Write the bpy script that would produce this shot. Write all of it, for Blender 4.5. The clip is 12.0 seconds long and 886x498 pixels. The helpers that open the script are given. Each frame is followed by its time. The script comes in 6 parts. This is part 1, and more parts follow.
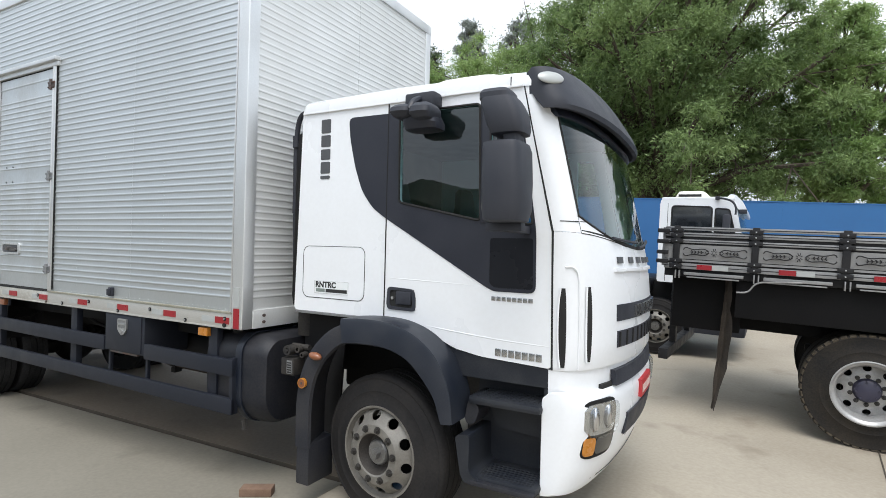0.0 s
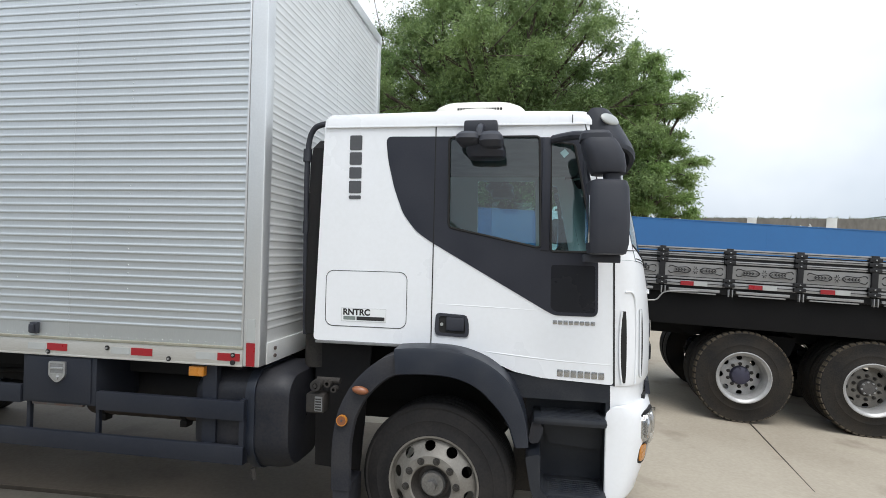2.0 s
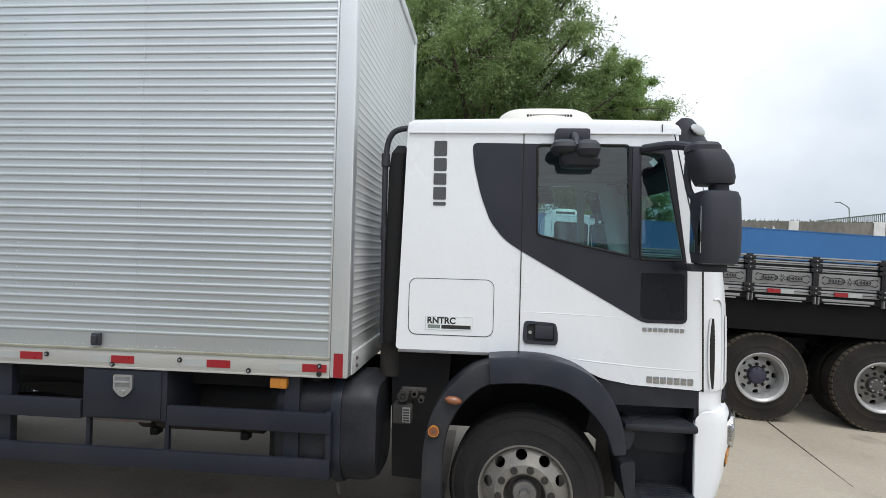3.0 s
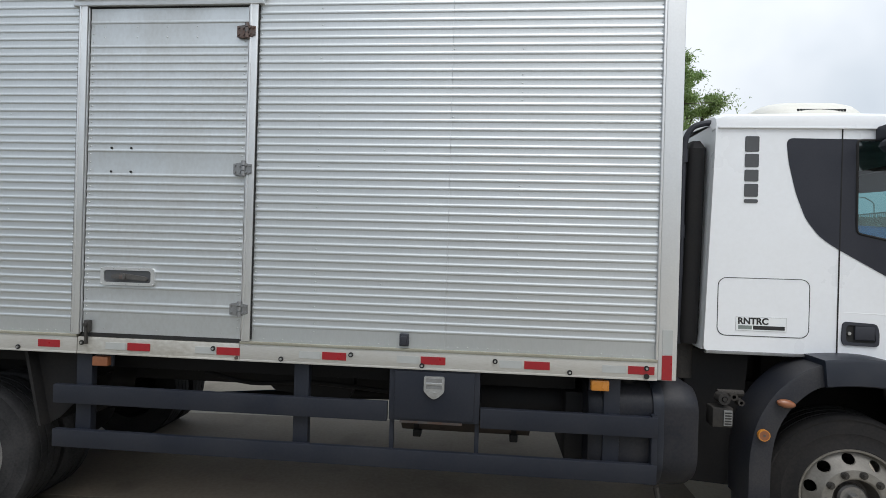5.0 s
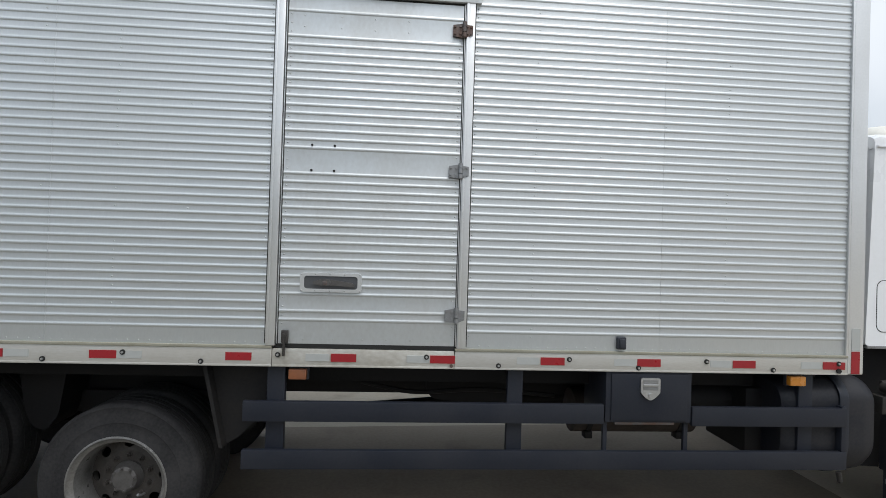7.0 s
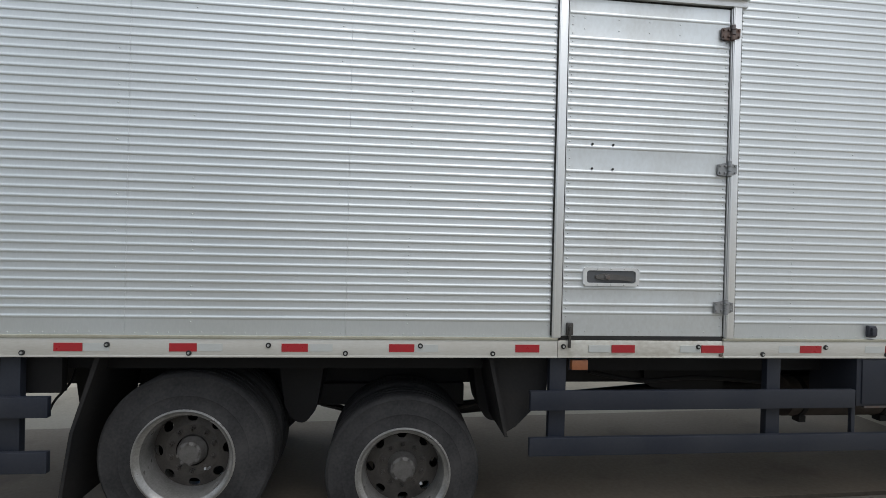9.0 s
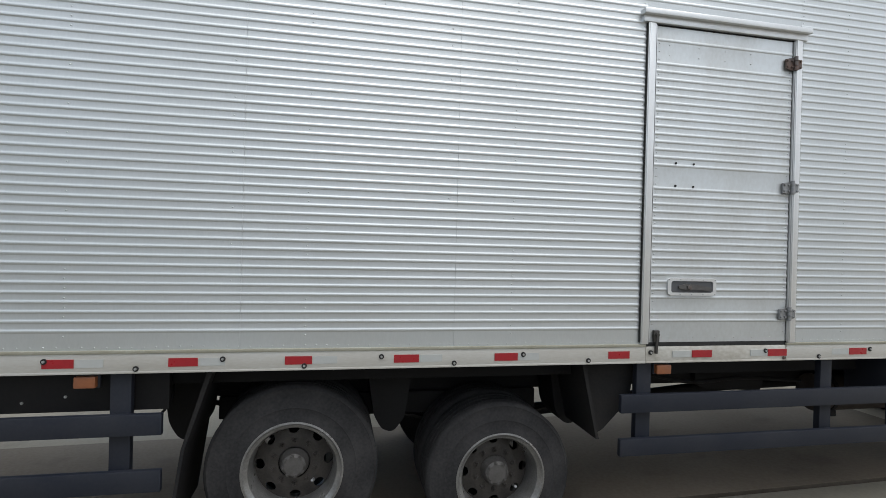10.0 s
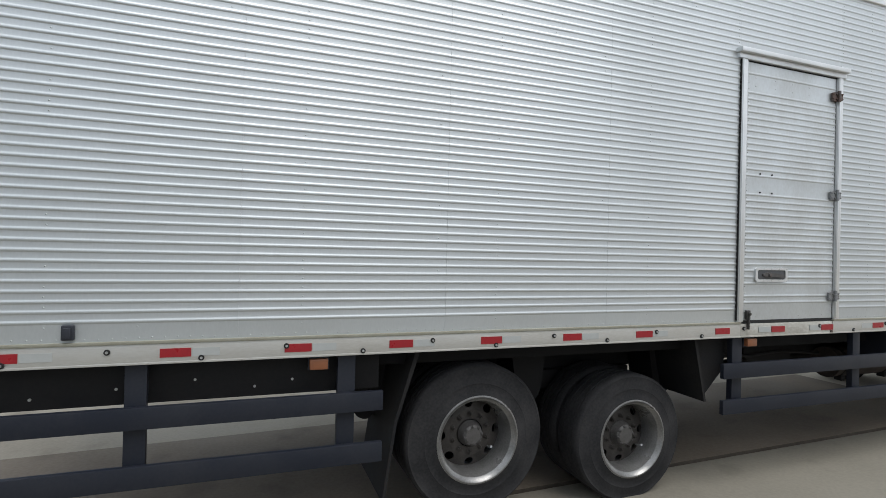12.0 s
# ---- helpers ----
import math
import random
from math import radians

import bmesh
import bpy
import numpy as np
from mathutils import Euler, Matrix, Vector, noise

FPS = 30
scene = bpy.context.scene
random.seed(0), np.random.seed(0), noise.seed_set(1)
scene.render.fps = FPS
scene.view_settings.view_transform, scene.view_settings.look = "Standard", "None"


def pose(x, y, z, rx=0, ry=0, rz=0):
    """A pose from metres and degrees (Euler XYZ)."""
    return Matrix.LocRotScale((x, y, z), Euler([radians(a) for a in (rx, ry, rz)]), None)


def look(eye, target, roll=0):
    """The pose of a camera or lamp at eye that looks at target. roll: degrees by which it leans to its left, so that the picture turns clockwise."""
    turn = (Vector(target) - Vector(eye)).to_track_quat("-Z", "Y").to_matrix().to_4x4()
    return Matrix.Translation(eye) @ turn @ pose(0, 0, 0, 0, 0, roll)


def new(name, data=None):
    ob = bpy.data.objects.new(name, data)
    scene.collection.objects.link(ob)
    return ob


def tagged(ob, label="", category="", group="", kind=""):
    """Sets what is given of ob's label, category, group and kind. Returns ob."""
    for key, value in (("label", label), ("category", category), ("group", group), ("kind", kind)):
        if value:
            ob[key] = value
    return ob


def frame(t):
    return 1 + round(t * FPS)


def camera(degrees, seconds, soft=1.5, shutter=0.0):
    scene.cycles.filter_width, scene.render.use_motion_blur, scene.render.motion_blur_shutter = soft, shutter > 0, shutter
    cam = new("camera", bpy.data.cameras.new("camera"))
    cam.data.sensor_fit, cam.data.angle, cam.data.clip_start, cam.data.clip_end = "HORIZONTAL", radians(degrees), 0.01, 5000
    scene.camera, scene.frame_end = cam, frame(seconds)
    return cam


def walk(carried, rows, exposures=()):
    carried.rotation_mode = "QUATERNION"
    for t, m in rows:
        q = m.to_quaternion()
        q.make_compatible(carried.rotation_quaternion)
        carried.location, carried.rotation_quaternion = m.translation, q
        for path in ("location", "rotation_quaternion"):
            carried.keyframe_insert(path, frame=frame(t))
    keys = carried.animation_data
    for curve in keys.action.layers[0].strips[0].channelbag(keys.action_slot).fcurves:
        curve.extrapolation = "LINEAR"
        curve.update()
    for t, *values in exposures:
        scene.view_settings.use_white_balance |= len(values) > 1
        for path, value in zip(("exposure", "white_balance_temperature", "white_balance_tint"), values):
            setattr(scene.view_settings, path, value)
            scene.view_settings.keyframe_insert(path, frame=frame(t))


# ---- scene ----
cam = camera(80.0, 12.0, 0.65)
# the truck stands one degree nose-down on level ground; its own axes lie in LEAN
LEAN = pose(0, 0, 0, 0, 1.0, 0)
# seconds, eye, target, roll, in the truck's axes
PATH = [
    (0, (3.14, -2.679, 1.822), (2.175, -0.927, 1.824), 1.5),
    (0.2, (2.977, -2.734, 1.826), (2.024, -0.976, 1.825), 1.48),
    (0.5, (2.802, -2.883, 1.819), (1.943, -1.076, 1.822), 1.6),
    (0.8, (2.609, -2.997, 1.862), (1.845, -1.148, 1.863), 1.62),
    (1, (2.466, -3.052, 1.887), (1.806, -1.164, 1.894), 1.7),
    (1.2, (2.331, -3.075, 1.860), (1.765, -1.157, 1.895), 1.75),
    (1.5, (2.061, -3.099, 1.925), (1.674, -1.137, 1.946), 1.5),
    (1.8, (1.842, -3.143, 1.951), (1.488, -1.174, 1.970), 1.48),
    (2, (1.694, -3.182, 1.947), (1.377, -1.207, 1.969), 1.4),
    (2.2, (1.537, -3.216, 1.987), (1.251, -1.237, 2.001), 1.42),
    (2.5, (1.309, -3.245, 1.978), (1.092, -1.257, 2.003), 1.4),
    (2.7, (1.132, -3.245, 1.98), (0.952, -1.253, 2.004), 1.5),
    (4.3, (-0.38, -3.303, 1.976), (-0.546, -1.31, 1.99), 1.5),
    (4.5, (-0.611, -3.304, 1.977), (-0.773, -1.311, 1.987), 1.5),
    (4.7, (-0.831, -3.319, 1.950), (-1.001, -1.326, 1.956), 1.52),
    (5, (-1.158, -3.325, 1.955), (-1.332, -1.333, 1.956), 1.6),
    (5.2, (-1.360, -3.333, 1.955), (-1.534, -1.341, 1.964), 1.61),
    (5.5, (-1.664, -3.322, 1.925), (-1.837, -1.33, 1.939), 1.6),
    (5.8, (-1.985, -3.276, 1.944), (-2.071, -1.278, 1.954), 1.65),
    (6, (-2.209, -3.286, 1.926), (-2.249, -1.287, 1.944), 1.6),
    (6.2, (-2.419, -3.319, 1.888), (-2.421, -1.319, 1.916), 1.69),
    (6.5, (-2.695, -3.34, 1.918), (-2.638, -1.34, 1.938), 1.7),
    (6.7, (-2.867, -3.34, 1.915), (-2.763, -1.343, 1.938), 1.8),
    (8.3, (-4.251, -3.295, 1.893), (-4.039, -1.306, 1.893), 1.5),
    (8.5, (-4.486, -3.272, 1.876), (-4.261, -1.284, 1.88), 1.3),
    (8.8, (-4.795, -3.271, 1.870), (-4.584, -1.282, 1.873), 1.30),
    (9, (-5.016, -3.29, 1.885), (-4.8, -1.302, 1.876), 1.4),
    (9.2, (-5.219, -3.305, 1.888), (-5.012, -1.315, 1.894), 1.38),
    (9.5, (-5.488, -3.287, 1.927), (-5.238, -1.303, 1.917), 1.5),
    (9.8, (-5.780, -3.259, 1.957), (-5.408, -1.294, 1.943), 1.52),
    (10, (-6.005, -3.263, 1.942), (-5.604, -1.303, 1.938), 1.5),
    (10.2, (-6.205, -3.277, 1.935), (-5.765, -1.326, 1.923), 1.61),
    (10.5, (-6.461, -3.318, 1.914), (-5.947, -1.385, 1.901), 1.6),
    (10.8, (-6.708, -3.306, 1.884), (-6.090, -1.404, 1.878), 1.62),
    (11, (-6.887, -3.275, 1.867), (-6.181, -1.404, 1.867), 1.6),
    (11.2, (-7.083, -3.263, 1.839), (-6.359, -1.398, 1.861), 1.25),
    (11.5, (-7.348, -3.25, 1.827), (-6.637, -1.381, 1.851), 1.2),
    (11.8, (-7.615, -3.261, 1.813), (-6.911, -1.389, 1.828), 1.32),
    (12, (-7.788, -3.265, 1.843), (-7.09, -1.391, 1.854), 1.4),
]
walk(cam, [(t, LEAN @ look(eye, target, roll)) for t, eye, target, roll in PATH],
     [(0.0, 0.82), (1.5, 0.74), (2.7, 0.60), (4.5, 0.42), (8.3, 0.37), (12.0, 0.38)])

# ---- light ----
world = bpy.data.worlds.new("overcast_sky")
scene.world = world
world.use_nodes = True
wn, wl = world.node_tree.nodes, world.node_tree.links
sky = wn.new("ShaderNodeTexSky")
sky.sky_type, sky.sun_disc = "NISHITA", False
sky.sun_elevation, sky.sun_rotation = radians(63.5), radians(153)
sky.air_density, sky.dust_density, sky.ozone_density = 1.0, 4.0, 1.0
pale = wn.new("ShaderNodeHueSaturation")
pale.inputs["Saturation"].default_value = 0.22
wl.new(sky.outputs["Color"], pale.inputs["Color"])
# cloud cover: an even grey-white veil with soft swells
coord = wn.new("ShaderNodeTexCoord")
swell = wn.new("ShaderNodeTexNoise")
swell.inputs["Scale"].default_value, swell.inputs["Detail"].default_value = 1.6, 5
wl.new(coord.outputs["Generated"], swell.inputs["Vector"])
veil = wn.new("ShaderNodeValToRGB")
veil.color_ramp.elements[0].position, veil.color_ramp.elements[0].color = 0.36, (5.4, 6.45, 7.65, 1)
veil.color_ramp.elements[1].position, veil.color_ramp.elements[1].color = 0.62, (10.4, 11.0, 11.75, 1)
wl.new(swell.outputs["Fac"], veil.inputs["Fac"])
cover = wn.new("ShaderNodeMix")
cover.data_type = "RGBA"
cover.inputs["Factor"].default_value = 0.82
wl.new(pale.outputs["Color"], cover.inputs["A"])
wl.new(veil.outputs["Color"], cover.inputs["B"])
# an overcast sky is brightest overhead
lift = wn.new("ShaderNodeSeparateXYZ")
wl.new(coord.outputs["Generated"], lift.inputs["Vector"])
rise = wn.new("ShaderNodeMapRange")
rise.inputs["From Min"].default_value, rise.inputs["From Max"].default_value = 0.05, 0.85
rise.inputs["To Min"].default_value, rise.inputs["To Max"].default_value = 0.77, 1.14
wl.new(lift.outputs["Z"], rise.inputs["Value"])
dome = wn.new("ShaderNodeVectorMath")
dome.operation = "SCALE"
wl.new(cover.outputs["Result"], dome.inputs[0])
wl.new(rise.outputs["Result"], dome.inputs["Scale"])
wl.new(dome.outputs["Vector"], wn["Background"].inputs["Color"])
wn["Background"].inputs["Strength"].default_value = 0.088

sun_data = bpy.data.lights.new("sun", "SUN")
sun_data.energy, sun_data.angle, sun_data.color = 1.35, radians(38), (1.0, 0.97, 0.93)
sun = new("sun", sun_data)
sun.matrix_world = look((0, 0, 30), (-4, 8.0, 12))


# ---- materials ----
def material(name, color, rough=0.5, metal=0.0, other=None, spots=4.0, mix=0.5, bump=0.0, grain=60.0,
             rough_spread=0.08, coat=0.0, per_piece=0.0, stretch=(1, 1, 1), spec=0.5):
    """A surface with two scales of colour change, uneven gloss and fine relief."""
    m = bpy.data.materials.new(name)
    m.use_nodes = True
    n, l = m.node_tree.nodes, m.node_tree.links
    b = n["Principled BSDF"]
    b.inputs["Metallic"].default_value = metal
    b.inputs["Coat Weight"].default_value = coat
    b.inputs["Coat Roughness"].default_value = 0.06
    b.inputs["Specular IOR Level"].default_value = spec
    tc, mp = n.new("ShaderNodeTexCoord"), n.new("ShaderNodeMapping")
    mp.inputs["Scale"].default_value = stretch
    l.new(tc.outputs["Object"], mp.inputs["Vector"])
    large, small = n.new("ShaderNodeTexNoise"), n.new("ShaderNodeTexNoise")
    large.inputs["Scale"].default_value, large.inputs["Detail"].default_value = spots, 6
    small.inputs["Scale"].default_value, small.inputs["Detail"].default_value = grain, 4
    for q in (large, small):
        l.new(mp.outputs["Vector"], q.inputs["Vector"])
    both = n.new("ShaderNodeMix")
    both.inputs["Factor"].default_value = 0.35
    l.new(large.outputs["Fac"], both.inputs["A"])
    l.new(small.outputs["Fac"], both.inputs["B"])
    ramp = n.new("ShaderNodeMapRange")
    ramp.inputs["From Min"].default_value, ramp.inputs["From Max"].default_value = 0.38, 0.66
    ramp.inputs["To Max"].default_value = mix
    l.new(both.outputs["Result"], ramp.inputs["Value"])
    tint = n.new("ShaderNodeMix")
    tint.data_type = "RGBA"
    tint.inputs["A"].default_value = (*color, 1)
    tint.inputs["B"].default_value = (*(other or [c * 0.7 for c in color]), 1)
    l.new(ramp.outputs["Result"], tint.inputs["Factor"])
    last = tint.outputs["Result"]
    if per_piece:
        info, hue = n.new("ShaderNodeObjectInfo"), n.new("ShaderNodeHueSaturation")
        vary = n.new("ShaderNodeMapRange")
        vary.inputs["To Min"].default_value, vary.inputs["To Max"].default_value = 1 - per_piece, 1 + per_piece
        l.new(info.outputs["Random"], vary.inputs["Value"])
        l.new(vary.outputs["Result"], hue.inputs["Value"])
        l.new(last, hue.inputs["Color"])
        last = hue.outputs["Color"]
    l.new(last, b.inputs["Base Color"])
    gloss = n.new("ShaderNodeMapRange")
    gloss.inputs["From Min"].default_value, gloss.inputs["From Max"].default_value = 0.35, 0.65
    gloss.inputs["To Min"].default_value, gloss.inputs["To Max"].default_value = max(rough - rough_spread, 0.02), min(rough + rough_spread, 1)
    l.new(large.outputs["Fac"], gloss.inputs["Value"])
    l.new(gloss.outputs["Result"], b.inputs["Roughness"])
    if bump:
        bp = n.new("ShaderNodeBump")
        bp.inputs["Strength"].default_value, bp.inputs["Distance"].default_value = bump, 0.004
        l.new(both.outputs["Result"], bp.inputs["Height"])
        l.new(bp.outputs["Normal"], b.inputs["Normal"])
    return m


def glass_material(name, color=(0.86, 0.95, 0.93), rough=0.0, gloss=0.10):
    """Thin window glass: lets light straight through and mirrors at a slant."""
    m = bpy.data.materials.new(name)
    m.use_nodes = True
    n, l = m.node_tree.nodes, m.node_tree.links
    n.remove(n["Principled BSDF"])
    clear, shine, mixer, edge = (n.new("ShaderNodeBsdfTransparent"), n.new("ShaderNodeBsdfGlossy"),
                                 n.new("ShaderNodeMixShader"), n.new("ShaderNodeLayerWeight"))
    edge.inputs["Blend"].default_value = 0.5
    steep, share = n.new("ShaderNodeMath"), n.new("ShaderNodeMapRange")
    steep.operation, steep.inputs[1].default_value = "POWER", 3.5
    share.inputs["To Min"].default_value, share.inputs["To Max"].default_value = gloss, 0.9
    clear.inputs["Color"].default_value = (*color, 1)
    shine.inputs["Roughness"].default_value = rough
    l.new(edge.outputs["Facing"], steep.inputs[0])
    l.new(steep.outputs["Value"], share.inputs["Value"])
    l.new(share.outputs["Result"], mixer.inputs["Fac"])
    l.new(clear.outputs["BSDF"], mixer.inputs[1])
    l.new(shine.outputs["BSDF"], mixer.inputs[2])
    l.new(mixer.outputs["Shader"], n["Material Output"].inputs["Surface"])
    return m


ALU = material("ribbed_aluminium", (0.592, 0.616, 0.626), 0.46, 0.85, (0.508, 0.534, 0.546), 1.1, 0.7, 0.05, 90, 0.06, per_piece=0.04, stretch=(1, 1, 0.35))
DOOR_ALU = material("grimy_ribbed_aluminium", (0.59, 0.618, 0.632), 0.47, 0.82, (0.40, 0.395, 0.378), 2.0, 0.42, 0.06, 45, 0.06, stretch=(1.2, 1, 0.8))
# paler and less metallic than the side sheets
FRONT_SKIN = material("pale_front_sheet", (0.68, 0.69, 0.685), 0.45, 0.25, (0.58, 0.585, 0.575), 2.0, 0.6, 0.05, 70)
ALU_POST = material("extruded_aluminium", (0.72, 0.73, 0.735), 0.42, 0.8, (0.60, 0.61, 0.615), 2.5, 0.6, 0.05, 70)
ALU_RAIL = material("weathered_aluminium_rail", (0.56, 0.555, 0.53), 0.5, 0.55, (0.43, 0.41, 0.37), 3.0, 0.7, 0.08, 60, stretch=(0.5, 1, 2))
# olive-stained, and darkened in colour for the shade on the ledge
LEDGE = material("shaded_olive_stained_ledge", (0.33, 0.325, 0.27), 0.65, 0.3, (0.22, 0.205, 0.15), 5.0, 0.8, 0.12, 60, stretch=(0.6, 1, 2))
STAINED = material("stained_aluminium", (0.60, 0.595, 0.56), 0.55, 0.5, (0.30, 0.265, 0.215), 2.4, 0.75, 0.12, 30, stretch=(0.8, 1, 1.4))
WHITE = material("white_truck_paint", (0.805, 0.825, 0.855), 0.32, 0.0, (0.75, 0.765, 0.785), 1.6, 0.7, 0.02, 40, 0.07, coat=0.35)
OLD_WHITE = material("aged_white_plastic", (0.74, 0.73, 0.68), 0.5, 0.0, (0.62, 0.60, 0.53), 5.0, 0.6, 0.05, 60)
CHARCOAL = material("charcoal_window_foil", (0.0150, 0.0170, 0.0260), 0.42, 0.0, (0.027, 0.029, 0.040), 4.0, 0.6, 0.03, 120, spec=0.4)
BLACK_PLASTIC = material("grained_black_plastic", (0.023, 0.0255, 0.035), 0.58, 0.0, (0.043, 0.0455, 0.056), 6.0, 0.6, 0.25, 350, spec=0.4)
FENDER = material("faded_blue_black_plastic", (0.009, 0.013, 0.023), 0.45, 0.0, (0.028, 0.031, 0.039), 5.0, 0.7, 0.12, 160, spec=0.4)
DUSTY_FENDER = material("dust_greyed_plastic", (0.014, 0.016, 0.023), 0.6, 0.0, (0.042, 0.040, 0.041), 4.0, 0.8, 0.15, 90, spec=0.35)
STEP = material("dark_step_plastic", (0.010, 0.013, 0.020), 0.55, 0.0, (0.034, 0.036, 0.040), 6.0, 0.7, 0.25, 140, spec=0.38)
TANK = material("scuffed_dark_tank", (0.010, 0.0120, 0.018), 0.5, 0.0, (0.034, 0.032, 0.034), 3.0, 0.8, 0.15, 60, spec=0.3)
SEAM = material("black_seam_rubber", (0.012, 0.012, 0.012), 0.8)
GUARD = material("blue_grey_steel_paint", (0.0125, 0.0155, 0.0245), 0.5, 0.0, (0.022, 0.024, 0.031), 3.0, 0.8, 0.15, 60, spec=0.3)
CHASSIS = material("black_chassis_paint", (0.0110, 0.0110, 0.0122), 0.65, 0.0, (0.021, 0.0195, 0.019), 5.0, 0.6, 0.2, 60, spec=0.2)
DIRTY = material("dusty_black_metal", (0.026, 0.025, 0.025), 0.7, 0.0, (0.060, 0.053, 0.046), 6.0, 0.8, 0.3, 70, spec=0.2)
RUBBER = material("tyre_rubber", (0.0165, 0.0162, 0.0172), 0.8, 0.0, (0.036, 0.033, 0.031), 5.0, 0.7, 0.3, 60, spec=0.15)
DUSTY_RUBBER = material("dusty_tyre_rubber", (0.0185, 0.0185, 0.020), 0.8, 0.0, (0.046, 0.045, 0.046), 4.5, 0.8, 0.3, 60, spec=0.15)
MUD_RUBBER = material("muddy_tyre_rubber", (0.0125, 0.0122, 0.0125), 0.78, 0.0, (0.058, 0.048, 0.036), 3.0, 0.55, 0.35, 70, spec=0.2)
FLAP = material("worn_rubber_flap", (0.0105, 0.011, 0.0125), 0.7, 0.0, (0.024, 0.022, 0.021), 3.0, 0.8, 0.2, 50, spec=0.2)
TORN_FLAP = material("earth_browned_rubber", (0.034, 0.029, 0.025), 0.75, 0.0, (0.075, 0.062, 0.050), 6.0, 0.8, 0.3, 50, spec=0.2)
CAKED = material("earth_caked_rubber", (0.050, 0.042, 0.032), 0.85, 0.0, (0.125, 0.105, 0.078), 6.0, 0.8, 0.4, 60, spec=0.15)
RIM = material("silver_wheel_paint", (0.20, 0.190, 0.172), 0.5, 0.2, (0.112, 0.102, 0.087), 9.0, 0.7, 0.12, 80)
REAR_RIM = material("dull_wheel_paint", (0.27, 0.268, 0.264), 0.34, 0.6, (0.11, 0.107, 0.103), 7.0, 0.75, 0.12, 80)
BRIGHT_RIM = material("bright_silver_wheel_paint", (0.45, 0.45, 0.45), 0.42, 0.4, (0.28, 0.275, 0.27), 9.0, 0.7, 0.12, 80)
# dark brown tone for deep discs, hub recesses and rear nuts
RIM_DARK = material("dark_brown_wheel_paint", (0.066, 0.059, 0.054), 0.6, 0.15, (0.026, 0.023, 0.021), 7.0, 0.85, 0.2, 80)
NUT = material("wheel_nut_steel", (0.060, 0.057, 0.054), 0.5, 0.4, (0.03, 0.027, 0.024), 20.0, 0.7)
HUB = material("dark_hub_metal", (0.100, 0.096, 0.094), 0.6, 0.2, (0.050, 0.046, 0.043), 10.0, 0.7, 0.2, 80)
BLUE_HUB = material("blue_black_hub_cap", (0.035, 0.035, 0.065), 0.4, 0.0, (0.055, 0.052, 0.075), 10.0, 0.6)
STEEL = material("galvanised_steel", (0.55, 0.56, 0.57), 0.4, 0.9, (0.35, 0.35, 0.35), 15.0, 0.6, 0.1, 120)
RUSTY = material("rust_browned_steel", (0.045, 0.033, 0.027), 0.75, 0.1, (0.024, 0.019, 0.017), 8.0, 0.8, 0.3, 70)
HINGE = material("rusty_dark_steel", (0.12, 0.115, 0.115), 0.55, 0.6, (0.16, 0.075, 0.045), 18.0, 0.7, 0.3, 120)
GREY_STEEL = material("grey_hinge_steel", (0.30, 0.31, 0.32), 0.5, 0.7, (0.20, 0.19, 0.18), 18.0, 0.6, 0.2, 120)
RED = material("red_reflective_tape", (0.30, 0.012, 0.019), 0.35, 0.0, (0.20, 0.010, 0.015), 25.0, 0.5, 0.1, 300)
SILVER_TAPE = material("silver_reflective_tape", (0.44, 0.455, 0.45), 0.42, 0.2, (0.37, 0.385, 0.375), 12.0, 0.6, 0.1, 300)
AMBER = material("amber_lens", (0.50, 0.195, 0.024), 0.3, 0.0, (0.36, 0.13, 0.016), 12.0, 0.6, coat=0.5)
RUST_AMBER = material("faded_orange_lens", (0.24, 0.085, 0.034), 0.4, 0.0, (0.15, 0.055, 0.028), 12.0, 0.6, coat=0.3)
LETTER = material("grey_badge_letter", (0.075, 0.078, 0.085), 0.45)
CHROME_LETTER = material("chrome_badge_letter", (0.42, 0.43, 0.44), 0.25, 0.9, (0.25, 0.25, 0.26), 30.0, 0.5)
INK = material("black_print", (0.02, 0.02, 0.02), 0.6)
STICKER = material("white_sticker", (0.78, 0.80, 0.81), 0.5, 0.0, (0.70, 0.73, 0.74), 20.0, 0.5)
PLATE_RED = material("red_plate", (0.45, 0.03, 0.035), 0.4)
LAMP_METAL = material("headlight_reflector", (0.62, 0.63, 0.65), 0.22, 1.0)
GLASS = glass_material("window_glass", (0.50, 0.71, 0.72), 0.0, 0.105)
SCREEN_GLASS = glass_material("windscreen_glass", (0.44, 0.66, 0.66), 0.0, 0.09)
LENS = glass_material("clear_lamp_lens", (0.92, 0.94, 0.95), 0.05)
LOWER_GLASS = material("dark_lower_pane", (0.010, 0.011, 0.015), 0.3, 0.0, (0.016, 0.017, 0.021), 3.0, 0.5, spec=0.25, rough_spread=0.05)
DARK_GLASS = material("dark_tinted_glass", (0.012, 0.014, 0.017), 0.06, 0.0, (0.02, 0.025, 0.03), 3.0, 0.5, coat=0.6, rough_spread=0.02)
MIRROR = material("mirror_glass", (0.7, 0.72, 0.73), 0.03, 1.0, rough_spread=0.01)
INTERIOR = material("grey_cab_trim", (0.13, 0.135, 0.14), 0.7, 0.0, (0.09, 0.092, 0.095), 5.0, 0.6, 0.1, 150)
SEAT = material("dark_seat_fabric", (0.07, 0.075, 0.08), 0.9, 0.0, (0.08, 0.08, 0.085), 12.0, 0.6, 0.2, 250)
BED_ALU = material("dull_aluminium_slat", (0.34, 0.34, 0.342), 0.45, 0.45, (0.20, 0.20, 0.202), 5.0, 0.7, 0.12, 60)
